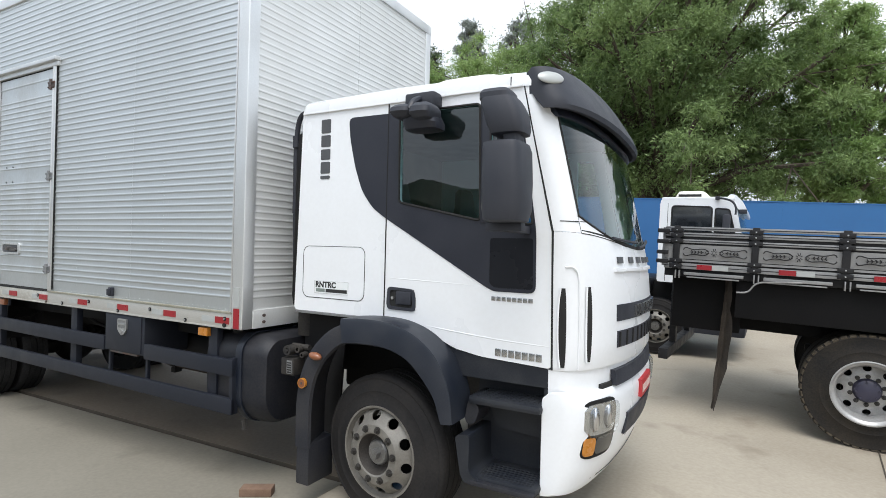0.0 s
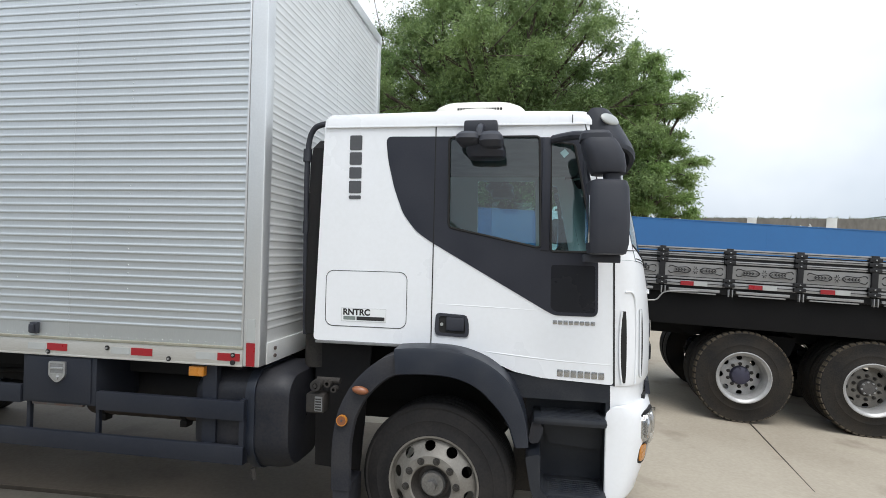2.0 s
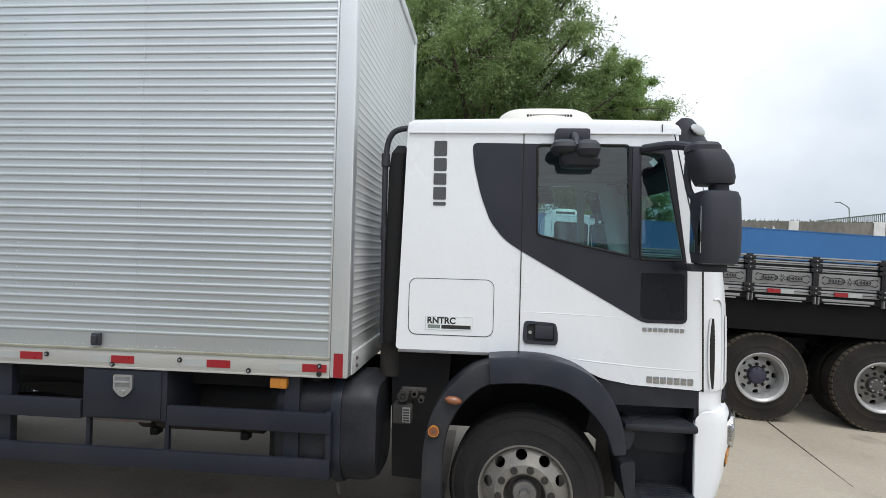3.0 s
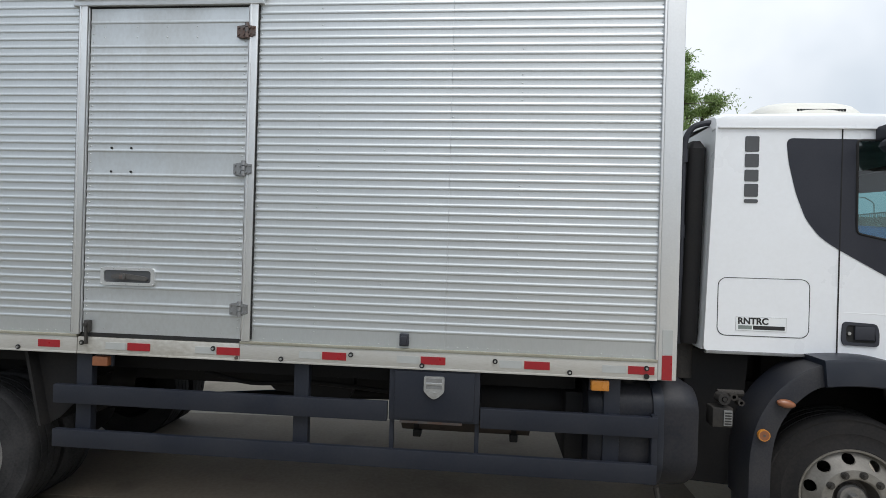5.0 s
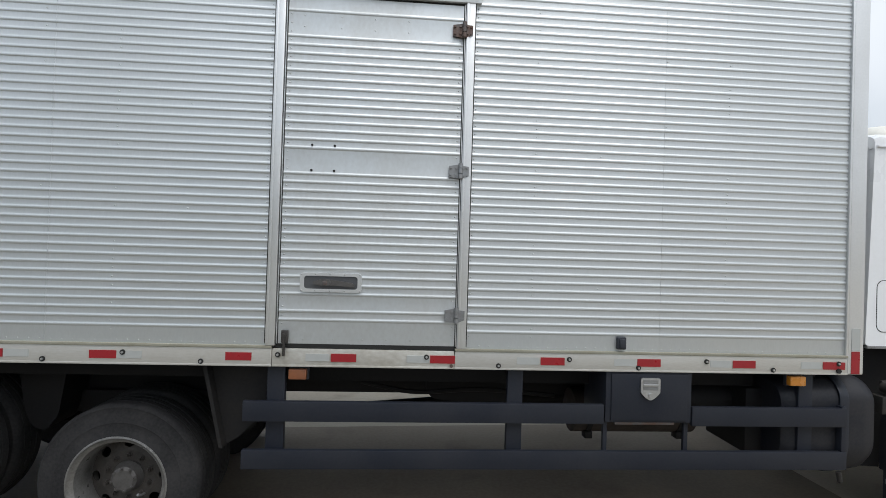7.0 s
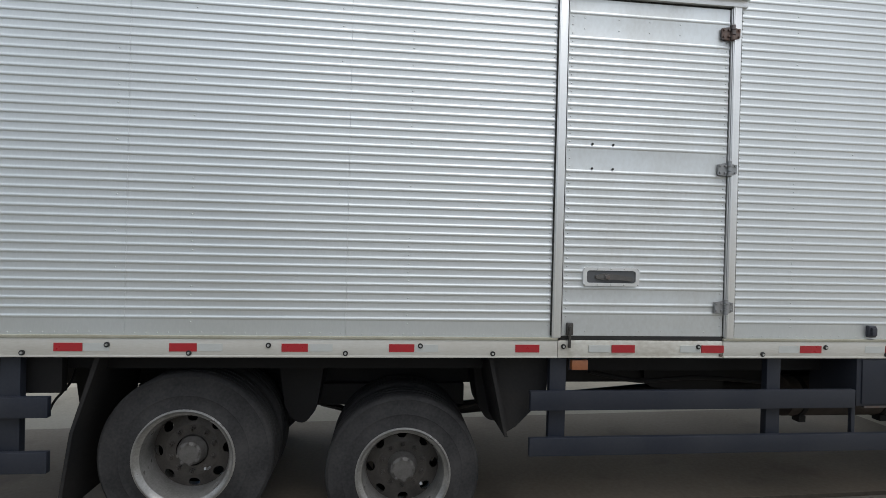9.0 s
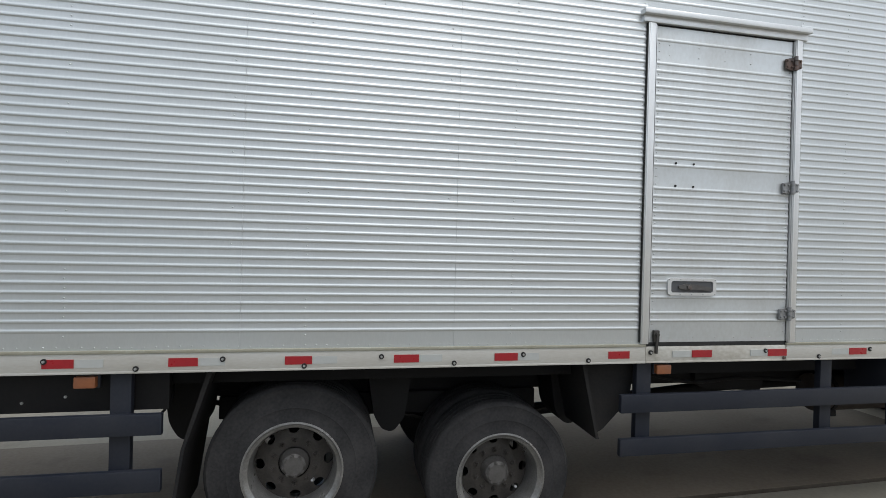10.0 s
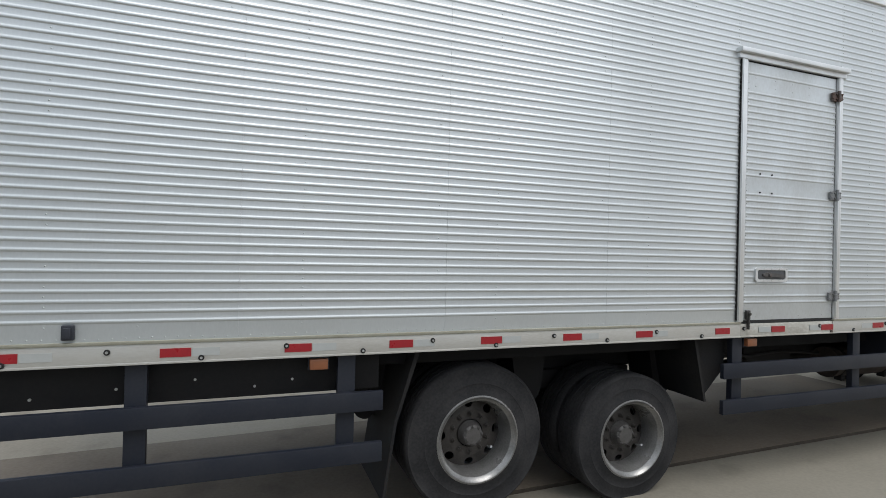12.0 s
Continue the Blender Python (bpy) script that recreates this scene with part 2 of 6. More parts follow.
BED_PANEL = material("embossed_grey_panel", (0.275, 0.275, 0.272), 0.5, 0.3, (0.205, 0.20, 0.197), 6.0, 0.7, 0.1, 90)
BED_BLACK = material("black_post_steel", (0.0115, 0.0115, 0.0135), 0.5, 0.0, (0.026, 0.026, 0.027), 8.0, 0.6, 0.1, 70, spec=0.3)
# deeper black than CHASSIS, for the beams under the beds
DEEP_BLACK = material("deep_black_steel", (0.0062, 0.0062, 0.0070), 0.7, 0.0, (0.0125, 0.012, 0.012), 5.0, 0.7, 0.2, 60, spec=0.15)
BLUE = material("blue_painted_fence", (0.0225, 0.126, 0.325), 0.6, 0.0, (0.026, 0.113, 0.286), 0.5, 0.8, 0.05, 12)
OLD_CONCRETE = material("stained_concrete_wall", (0.27, 0.25, 0.22), 0.9, 0.0, (0.13, 0.12, 0.105), 0.6, 0.9, 0.3, 8, stretch=(1, 1, 0.4))
WHITE_PILLAR = material("whitewashed_pillar", (0.74, 0.74, 0.72), 0.85, 0.0, (0.55, 0.54, 0.50), 2.0, 0.7)
BARK = material("brown_bark", (0.11, 0.085, 0.065), 0.9, 0.0, (0.055, 0.045, 0.035), 3.0, 0.8, 0.6, 25, stretch=(1, 1, 0.3))
CLAY = material("brown_clay_brick", (0.20, 0.125, 0.085), 0.9, 0.0, (0.13, 0.08, 0.055), 12.0, 0.8, 0.5, 120)
FENCE_GREEN = material("grey_green_railing", (0.20, 0.24, 0.22), 0.6)


def leaf_material(name, color, other):
    m = material(name, color, 0.55, 0.0, other, 0.45, 0.9, 0, 3.0)
    n, l = m.node_tree.nodes, m.node_tree.links
    b = n["Principled BSDF"]
    through_leaf, mixer = n.new("ShaderNodeBsdfTranslucent"), n.new("ShaderNodeMixShader")
    l.new(b.inputs["Base Color"].links[0].from_socket, through_leaf.inputs["Color"])
    mixer.inputs["Fac"].default_value = 0.42
    # single leaves differ in tone
    piece, tone, shade = n.new("ShaderNodeNewGeometry"), n.new("ShaderNodeMapRange"), n.new("ShaderNodeHueSaturation")
    tone.inputs["To Min"].default_value, tone.inputs["To Max"].default_value = 0.55, 1.45
    l.new(piece.outputs["Random Per Island"], tone.inputs["Value"])
    l.new(tone.outputs["Result"], shade.inputs["Value"])
    l.new(b.inputs["Base Color"].links[0].from_socket, shade.inputs["Color"])
    l.new(shade.outputs["Color"], b.inputs["Base Color"])
    l.new(b.outputs["BSDF"], mixer.inputs[1])
    l.new(through_leaf.outputs["BSDF"], mixer.inputs[2])
    l.new(mixer.outputs["Shader"], n["Material Output"].inputs["Surface"])
    return m


LEAF = leaf_material("feathery_green_leaf", (0.128, 0.202, 0.070), (0.295, 0.392, 0.152))
LEAF_LIGHT = leaf_material("bright_feathery_leaf", (0.19, 0.30, 0.09), (0.37, 0.47, 0.19))
LEAF_DARK = leaf_material("dark_green_leaf", (0.06, 0.095, 0.045), (0.09, 0.125, 0.06))
# grey-green far leaves, paled in the colour for distance haze
LEAF_FAR = leaf_material("haze_paled_grey_green_leaf", (0.24, 0.27, 0.245), (0.32, 0.345, 0.315))
GRASS = leaf_material("dry_grass", (0.10, 0.12, 0.05), (0.17, 0.16, 0.08))


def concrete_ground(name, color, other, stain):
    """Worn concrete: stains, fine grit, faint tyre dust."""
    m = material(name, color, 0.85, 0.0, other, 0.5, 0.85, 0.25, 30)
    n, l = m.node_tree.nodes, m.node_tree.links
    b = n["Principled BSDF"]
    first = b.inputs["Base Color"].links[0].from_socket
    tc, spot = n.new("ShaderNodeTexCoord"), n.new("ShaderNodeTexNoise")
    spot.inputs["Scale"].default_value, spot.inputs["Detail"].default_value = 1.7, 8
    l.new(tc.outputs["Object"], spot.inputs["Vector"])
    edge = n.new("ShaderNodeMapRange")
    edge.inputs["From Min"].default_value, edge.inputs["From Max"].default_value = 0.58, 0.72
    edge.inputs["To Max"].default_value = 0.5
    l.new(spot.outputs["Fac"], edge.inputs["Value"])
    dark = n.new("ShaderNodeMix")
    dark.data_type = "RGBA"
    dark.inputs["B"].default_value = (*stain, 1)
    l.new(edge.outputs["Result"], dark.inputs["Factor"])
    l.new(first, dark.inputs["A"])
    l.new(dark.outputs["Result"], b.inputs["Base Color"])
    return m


CONCRETE = concrete_ground("pale_yard_concrete", (0.40, 0.355, 0.285), (0.29, 0.25, 0.195), (0.17, 0.135, 0.10))
# this colour holds the shade under the box besides the earth stains
SHADE_SLAB = concrete_ground("shaded_earth_stained_concrete", (0.178, 0.147, 0.113), (0.112, 0.089, 0.066), (0.070, 0.054, 0.042))
SIDE_SLAB = concrete_ground("olive_grey_concrete", (0.226, 0.207, 0.168), (0.164, 0.149, 0.119), (0.108, 0.094, 0.072))
# mid tone painted for the fading edge of that shade
MID_SLAB = concrete_ground("half_shade_worn_concrete", (0.300, 0.268, 0.215), (0.21, 0.182, 0.142), (0.13, 0.108, 0.082))
GUTTER = material("dirty_gutter_concrete", (0.085, 0.070, 0.053), 0.9, 0.0, (0.045, 0.036, 0.027), 1.5, 0.8, 0.4, 30)


# ---- shaping helpers ----
def part(name, bm, mat, parent=None, label="", m=None, sharp=32):
    """Links a bmesh (or a mesh that is used again) as one mesh object under a thing or a part."""
    if isinstance(bm, bpy.types.Mesh):
        me = bm
    else:
        bmesh.ops.recalc_face_normals(bm, faces=bm.faces)
        for f in bm.faces:
            f.smooth = True
        for e in bm.edges:
            e.smooth = len(e.link_faces) == 2 and e.calc_face_angle(0) < radians(sharp)
        me = bpy.data.meshes.new(name)
        bm.to_mesh(me)
        bm.free()
        me.materials.append(mat)
    ob = new(name, me)
    if parent is not None:
        ob.parent = parent
    if m is not None:
        ob.matrix_basis = m
    if label:
        ob["label"] = label
    return ob


def raw(name, verts, faces, mat, parent=None, label="", smooth=False):
    """A mesh straight from arrays, for what is too fine to model piece by piece."""
    me = bpy.data.meshes.new(name)
    me.from_pydata(verts, [], faces)
    me.materials.append(mat)
    if smooth:
        me.shade_smooth()
    ob = new(name, me)
    if parent is not None:
        ob.parent = parent
    if label:
        ob["label"] = label
    return ob


def box(bm, x0, x1, y0, y1, z0, z1, bevel=0.0, seg=2):
    m = Matrix.LocRotScale(((x0 + x1) / 2, (y0 + y1) / 2, (z0 + z1) / 2), None, (abs(x1 - x0), abs(y1 - y0), abs(z1 - z0)))
    vs = bmesh.ops.create_cube(bm, size=1, matrix=m)["verts"]
    if bevel:
        es = list({e for v in vs for e in v.link_edges})
        bmesh.ops.bevel(bm, geom=es, offset=bevel, segments=seg, affect="EDGES", profile=0.6)
    return bm


def boxed(*a, **k):
    return box(bmesh.new(), *a, **k)


AXES = {"x": Matrix.Rotation(radians(90), 4, "Y"), "y": Matrix.Rotation(radians(90), 4, "X"), "z": Matrix.Identity(4)}


def cyl(bm, c, axis, r, h, seg=16, r2=None):
    """A solid cylinder round c along an axis; r2 is its second radius (towards -y for the axis y)."""
    bmesh.ops.create_cone(bm, cap_ends=True, segments=seg, radius1=r, radius2=r if r2 is None else r2, depth=h,
                          matrix=Matrix.Translation(c) @ AXES[axis])
    return bm


def lathe(bm, profile, seg=40, c=(0, 0, 0), closed=False):
    """Turns a profile of (radius, y) round the axis y through c."""
    rings = []
    for k in range(seg):
        a = 2 * math.pi * k / seg
        rings.append([bm.verts.new((c[0] + r * math.cos(a), c[1] + y, c[2] + r * math.sin(a))) for r, y in profile])
    last = len(profile) if closed else len(profile) - 1
    for k in range(seg):
        p, q = rings[k], rings[(k + 1) % seg]
        for i in range(last):
            j = (i + 1) % len(profile)
            bm.faces.new((p[i], p[j], q[j], q[i]))
    return bm


def prism(bm, outline, y0, y1, holes=()):
    """A plate with the outline (x, z), from y0 to y1, with holes through it."""
    edges = []
    for loop in (outline, *holes):
        vs = [bm.verts.new((x, y0, z)) for x, z in loop]
        edges += [bm.edges.new((vs[i], vs[(i + 1) % len(vs)])) for i in range(len(vs))]
    out = bmesh.ops.triangle_fill(bm, use_beauty=True, use_dissolve=False, edges=edges)
    faces = [f for f in out["geom"] if isinstance(f, bmesh.types.BMFace)]
    more = bmesh.ops.extrude_face_region(bm, geom=faces)
    bmesh.ops.translate(bm, vec=(0, y1 - y0, 0), verts=[v for v in more["geom"] if isinstance(v, bmesh.types.BMVert)])
    return bm


def rounded(x0, x1, z0, z1, r, seg=5):
    """The corner points of a rounded rectangle in (x, z)."""
    pts = []
    for cx, cz, a in ((x1 - r, z1 - r, 0), (x0 + r, z1 - r, 90), (x0 + r, z0 + r, 180), (x1 - r, z0 + r, 270)):
        for k in range(seg + 1):
            w = radians(a + 90 * k / seg)
            pts.append((cx + r * math.cos(w), cz + r * math.sin(w)))
    return pts


def soften(pts, r=0.05, seg=4):
    """Rounds the corners of an outline."""
    out = []
    for i, p in enumerate(pts):
        a, b, c = Vector(pts[i - 1]), Vector(p), Vector(pts[(i + 1) % len(pts)])
        d = min(r, (a - b).length * 0.45, (c - b).length * 0.45)
        s, e = b + (a - b).normalized() * d, b + (c - b).normalized() * d
        for k in range(seg + 1):
            t = k / seg
            q = s * (1 - t) ** 2 + b * 2 * t * (1 - t) + e * t * t
            out.append((q.x, q.y))
    return out


def grid(bm, rows, closed=False):
    """A sheet through rows of points."""
    vs = [[bm.verts.new(p) for p in row] for row in rows]
    for a, b in zip(vs, vs[1:]):
        n = len(a)
        for i in range(n if closed else n - 1):
            j = (i + 1) % n
            bm.faces.new((a[i], a[j], b[j], b[i]))
    return vs


def tube(bm, pts, r, seg=8):
    """A round pipe through points, with closed ends."""
    rings, pts = [], [Vector(p) for p in pts]
    for i, p in enumerate(pts):
        d = (pts[min(i + 1, len(pts) - 1)] - pts[max(i - 1, 0)]).normalized()
        u = d.orthogonal().normalized() if not rings else (u - d * u.dot(d)).normalized()
        w = d.cross(u)
        rr = r[i] if isinstance(r, (list, tuple)) else r
        rings.append([p + (u * math.cos(2 * math.pi * k / seg) + w * math.sin(2 * math.pi * k / seg)) * rr for k in range(seg)])
    vs = grid(bm, rings, closed=True)
    bm.faces.new(vs[0])
    bm.faces.new(vs[-1][::-1])
    return bm


def smooth_path(pts, seg=5):
    """A rounder line through points."""
    p = [Vector(q) for q in pts]
    p = [p[0]] + p + [p[-1]]
    out = []
    for i in range(1, len(p) - 2):
        for k in range(seg):
            t = k / seg
            out.append(0.5 * (2 * p[i] + (p[i + 1] - p[i - 1]) * t + (2 * p[i - 1] - 5 * p[i] + 4 * p[i + 1] - p[i + 2]) * t * t
                              + (3 * p[i] - p[i - 1] - 3 * p[i + 1] + p[i + 2]) * t ** 3))
    out.append(p[-2])
    return out


def lettering(text, size, mat, parent, m, name="lettering", label="", bold=0.0):
    """Flat words in the built-in font, as a mesh, lying in the plane x-z and read from -y."""
    curve = bpy.data.curves.new(name, "FONT")
    curve.body, curve.size, curve.extrude, curve.offset = text, size, 0.001, bold
    tmp = bpy.data.objects.new(name, curve)
    me = bpy.data.meshes.new_from_object(tmp)
    bpy.data.objects.remove(tmp)
    me.transform(Matrix.Rotation(radians(90), 4, "X"))
    me.materials.append(mat)
    ob = new(name, me)
    ob.parent, ob.matrix_basis = parent, m
    if label:
        ob["label"] = label
    return ob


def empty(name, m):
    ob = new(name)
    ob.empty_display_size = 0.3
    ob.matrix_basis = m
    return ob


# ---- yard ----
FALL_START = 2.9


def yard_level(x, y):
    """Height of the yard: it drops by 5 cm a metre beyond the first lorry's nose, and rises in a low bank along the fence."""
    u = min(max((x - FALL_START + 0.5), 0.0), 11.5)
    drop = 0.052 * (u * u / 2 if u < 1 else u - 0.5)
    w = min(max((y - 6.5) / 3.0, 0.0), 1.0)
    v = min(max((y - 9.6) / 1.6, 0.0), 1.0) if y < 13 else min(max((18 - y) / 5.0, 0.0), 1.0)
    return 0.72 * v * v * (3 - 2 * v) - drop * (1 - w * w * (3 - 2 * w))


def yard():
    # level by the lorry, then it falls towards the second lorry; a low bank along the fence
    xs = [-400, -120, -40, -12, 0, FALL_START - 0.5, FALL_START, FALL_START + 0.5, 5, 7, 9, 11, 14, 17, 24, 40, 120, 400]
    bm = bmesh.new()
    for ys in ((-400, -120, -40, -12, -4, 0, 0.48), (0.60, 2, 4, 5.5, 6.5, 7.5, 8.5, 9.6, 10.0, 10.4, 10.8, 11.2, 13, 15, 18, 20, 40, 120, 400)):
        grid(bm, [[(x, y, yard_level(x, y)) for x in xs] for y in ys])
    ground = tagged(part("ground", bm, CONCRETE), "pale worn concrete yard with joints and stains", "ground", kind="structure")
    bm = bmesh.new()
    grid(bm, [[(x, y, yard_level(x, 0.5) + z) for x in xs] for y, z in ((0.48, 0.0), (0.515, 0.0), (0.52, -0.045), (0.58, -0.045), (0.585, 0.0), (0.60, 0.0))])
    part("gutter_channel", bm, GUTTER, ground, "dark dirty shallow gutter channel along the yard")
    # earth-stained slab up to behind the cab, colour darkened for the box's shade
    part("old_slab", boxed(-60, 0.55, 0.585, 2.70, -0.2, 0.004), SHADE_SLAB, ground, "earth-stained concrete slab, darkened for the lorry's shade")
    # half-dark strip: the shade's step towards the open yard
    part("middle_slab", boxed(-60, 0.55, 2.70, 4.4, -0.2, 0.003), MID_SLAB, ground, "worn concrete slab, half darkened where the lorry's shade fades")
    part("side_slab", boxed(-60, 0.55, -22, 0.515, -0.2, 0.004), SIDE_SLAB, ground, "worn concrete slab along the gutter")
    # saw cuts across the slabs by the second lorry
    part("joint", boxed(-0.005, 0.005, -1.5, 5.0, -0.01, 0.002), GUTTER, ground, "dark saw cut in the concrete", pose(4.27, 2.76, -0.067, 0, 2.98, -7))
    return ground


yard()

# ---- box truck ----
truck = tagged(empty("box_truck", LEAN), "white-cab lorry with a long ribbed aluminium cargo box", "truck")
END, TOP, WIDE = -9.35, 4.40, 2.60   # rear end, roof and width of the cargo box
DOOR0, DOOR1 = -3.87, -2.77          # side door leaf
RIB, RIB_HIGH = 0.0538, 0.0034      # pitch and height of the pressed ribs
# share of the height at a distance over the rib's foot: steep below, a flat face, a softer shoulder above
RIB_SHAPE = ((0, -0.0012), (0.04, 0.0004), (0.80, 0.0046), (0.97, 0.0062), (1.05, 0.0110), (0.98, 0.0150), (0.80, 0.0170), (0.12, 0.0226), (0, 0.0250))


def rib_profile(z0, z1, flats=()):
    """Depths (y, z) of a ribbed sheet from z0 up to z1; no ribs in the bands given as flats."""
    pts = [(0.014, z0)]
    for k in range(1, 200):
        z = 1.36 + k * RIB
        if z < z0 + 0.02:
            continue
        if z > z1 - 0.03:
            break
        if any(a - 0.02 < z < b + 0.002 for a, b in flats):
            continue
        pts += [(0.0142 - RIB_HIGH * h, z + d) for h, d in RIB_SHAPE]
    pts.append((0.014, z1))
    return pts


def sheet(x0, x1, z0, z1, flats=(), lift=0.0, thick=0.03):
    """A ribbed sheet along x with a plain back."""
    bm = bmesh.new()
    line = [(y + lift, z) for y, z in rib_profile(z0, z1, flats)]
    line = line + [(lift + thick, z1), (lift + thick, z0)]
    a = [bm.verts.new((x0, y, z)) for y, z in line]
    b = [bm.verts.new((x1, y, z)) for y, z in line]
    n = len(line)
    for i in range(n):
        bm.faces.new((a[i], a[(i + 1) % n], b[(i + 1) % n], b[i]))
    bm.faces.new(a)
    bm.faces.new(b[::-1])
    return bm


def rivet_row(points, r=0.0042):
    """Small domed rivet heads at points (x, y, z) that face -y."""
    verts, faces = [], []
    for x, y, z in points:
        o = len(verts)
        for rr, dy in ((r, 0.0), (r * 0.7, -r * 0.55)):
            for k in range(6):
                w = math.pi * k / 3
                verts.append((x + rr * math.cos(w), y + dy, z + rr * math.sin(w)))
        verts.append((x, y - r * 0.75, z))
        for k in range(6):
            j = (k + 1) % 6
            faces.append((o + k, o + j, o + 6 + j, o + 6 + k))
            faces.append((o + 6 + k, o + 6 + j, o + 12))
    return verts, faces


def cargo_box():
    body = part("cargo_box", boxed(END + 0.05, -0.05, 0.05, WIDE - 0.05, 1.22, TOP - 0.02), ALU_POST, truck,
                "long silver cargo box of horizontally ribbed aluminium sheets")
    # ribbed sheets of the near side, 1.29 m wide, butted on the seams
    joints = [-0.115, -1.42, -2.697]
    for a, b in zip(joints, joints[1:]):
        part("side_sheet", sheet(b + 0.0005, a - 0.0005, 1.31, TOP - 0.10), ALU, body)
    joints = [-3.945, -5.25, -6.54, -7.82, -9.10, END + 0.12]
    for a, b in zip(joints, joints[1:]):
        part("side_sheet", sheet(b + 0.0005, a - 0.0005, 1.31, TOP - 0.10), ALU, body)
    part("side_sheet", sheet(-3.945, -2.697, 3.60, TOP - 0.10), ALU, body)
    # front wall, ribbed as well
    m = Matrix.Translation((0.0, 0, 0)) @ Matrix.Rotation(radians(90), 4, "Z")
    for y0, y1 in ((0.10, 1.30), (1.302, WIDE - 0.10)):
        part("front_sheet", sheet(y0, y1, 1.33, TOP - 0.10), FRONT_SKIN, body, "pale front sheet of the cargo box", m)
    bm = boxed(-0.03, 0.004, 0.10, WIDE - 0.10, 1.19, 1.33, 0.004)
    part("front_rail", bm, FRONT_SKIN, body)
    for z in (1.235, 1.285):
        part("rail_bolt", cyl(bmesh.new(), (0.008, 0.20, z), "x", 0.012, 0.016, 10), HINGE, body)
    # corner posts, with the rounded outer edge
    for y0, y1 in ((0.0, 0.105), (WIDE - 0.105, WIDE)):
        for x0, x1 in ((-0.115, 0.0), (END, END + 0.115)):
            part("corner_post", boxed(x0, x1, y0, y1, 1.19, TOP, 0.012, 3), ALU_POST, body)
    part("post_lip", boxed(-0.128, -0.115, -0.003, 0.02, 1.31, TOP - 0.02, 0.002), ALU_POST, body)
    for y0, y1 in ((-0.004, 0.06), (WIDE - 0.06, WIDE + 0.004)):
        part("top_rail", boxed(END, 0.004, y0, y1, TOP - 0.10, TOP + 0.004, 0.012, 3), ALU_POST, body)
    part("top_rail", boxed(-0.06, 0.006, 0.06, WIDE - 0.06, TOP - 0.10, TOP + 0.002, 0.01), ALU_POST, body)
    part("box_roof", boxed(END, -0.06, 0.06, WIDE - 0.06, TOP - 0.02, TOP + 0.01), ALU_POST, body)
    part("far_side_wall", boxed(END + 0.115, -0.115, WIDE - 0.05, WIDE - 0.01, 1.31, TOP - 0.1), ALU_POST, body)
    part("rear_wall", boxed(END + 0.002, END + 0.06, 0.105, WIDE - 0.105, 1.25, TOP - 0.1), ALU_POST, body)
    # fascia rail under the sheets, in front of and behind the door
    for x0, x1, mat in ((-2.765, -0.115, ALU_RAIL), (-3.90, -2.768, STAINED), (END + 0.115, -3.903, ALU_RAIL)):
        lift = 0.003 if mat is STAINED else 0.0
        bm = boxed(x0, x1, lift, 0.05, 1.195, 1.300, 0.004)
        part("fascia_rail", bm, mat, body)
        part("fascia_lip", boxed(x0, x1, lift - 0.004, 0.04, 1.188, 1.2, 0.002), mat, body)
        if mat is ALU_RAIL:
            part("fascia_ledge", boxed(x0, x1, -0.006, 0.03, 1.300, 1.318, 0.004), LEDGE, body, "olive-stained ledge over the rail, darkened for its shade")
    part("fascia_rail", boxed(END + 0.115, -0.115, WIDE - 0.05, WIDE, 1.19, 1.31, 0.004), ALU_RAIL, body)
    # reflective tape
    red = (-9.02, -8.22, -7.56, -6.92, -6.28, -5.63, -4.98, -4.18, -3.54, -2.92, -2.21, -1.57, -0.92, -0.29)
    for k, x in enumerate(red):
        part("red_reflector", boxed(x, x + 0.157, -0.003, 0.004, 1.223, 1.272), RED, body)
        if k == 7:
            continue
        w = x + 0.162 if k < 7 else x - 0.155
        if k == 9:
            w = x - 0.148
        part("silver_reflector", boxed(w, w + 0.143, -0.002, 0.004, 1.225, 1.27), SILVER_TAPE, body)
    part("red_reflector", boxed(-0.09, -0.03, -0.003, 0.004, 1.195, 1.345), RED, body)
    part("silver_reflector", boxed(-0.09, -0.03, -0.003, 0.004, 1.35, 1.50), SILVER_TAPE, body)
    # bolts with washers on the rail, high and low by turns
    for k in range(20):
        x = -0.18 - k * 0.4606
        if abs(x + 3.4) < 0.15:
            continue
        z = 1.262 if k % 2 == 0 else 1.214
        bolt = part("rail_bolt", cyl(bmesh.new(), (x, -0.003, z), "y", 0.016, 0.007, 14), SEAM, body)
        part("bolt_head", cyl(bmesh.new(), (x, -0.009, z), "y", 0.0075, 0.008, 6), STEEL, bolt)
    part("rail_bolt", cyl(bmesh.new(), (-0.18, -0.006, 1.214), "y", 0.016, 0.012, 14), SEAM, body)
    part("rail_bolt", cyl(bmesh.new(), (-2.785, 0.0, 1.208), "y", 0.011, 0.016, 8), HINGE, body)
    # rivets: along the foot of the sheets, on the hidden studs and beside the posts
    pts = []
    x = END + 0.2
    while x < -0.15:
        if not DOOR0 - 0.1 < x < DOOR1 + 0.1:
            pts.append((x, 0.014, 1.333 + 0.003 * math.sin(x * 9)))
        x += 0.0635
    for k in range(21):
        x = -0.545 - 0.4325 * k
        if DOOR0 - 0.15 < x < DOOR1 + 0.15 or x < END + 0.2:
            continue
        heavy = k % 3 == 1
        z = 1.36 + RIB * 0.68
        while z < TOP - 0.15:
            if random.random() < (0.45 if heavy else 0.1):
                pts.append((x + random.uniform(-0.003, 0.003), 0.0135, z))
            z += RIB * (1 if heavy else 2)
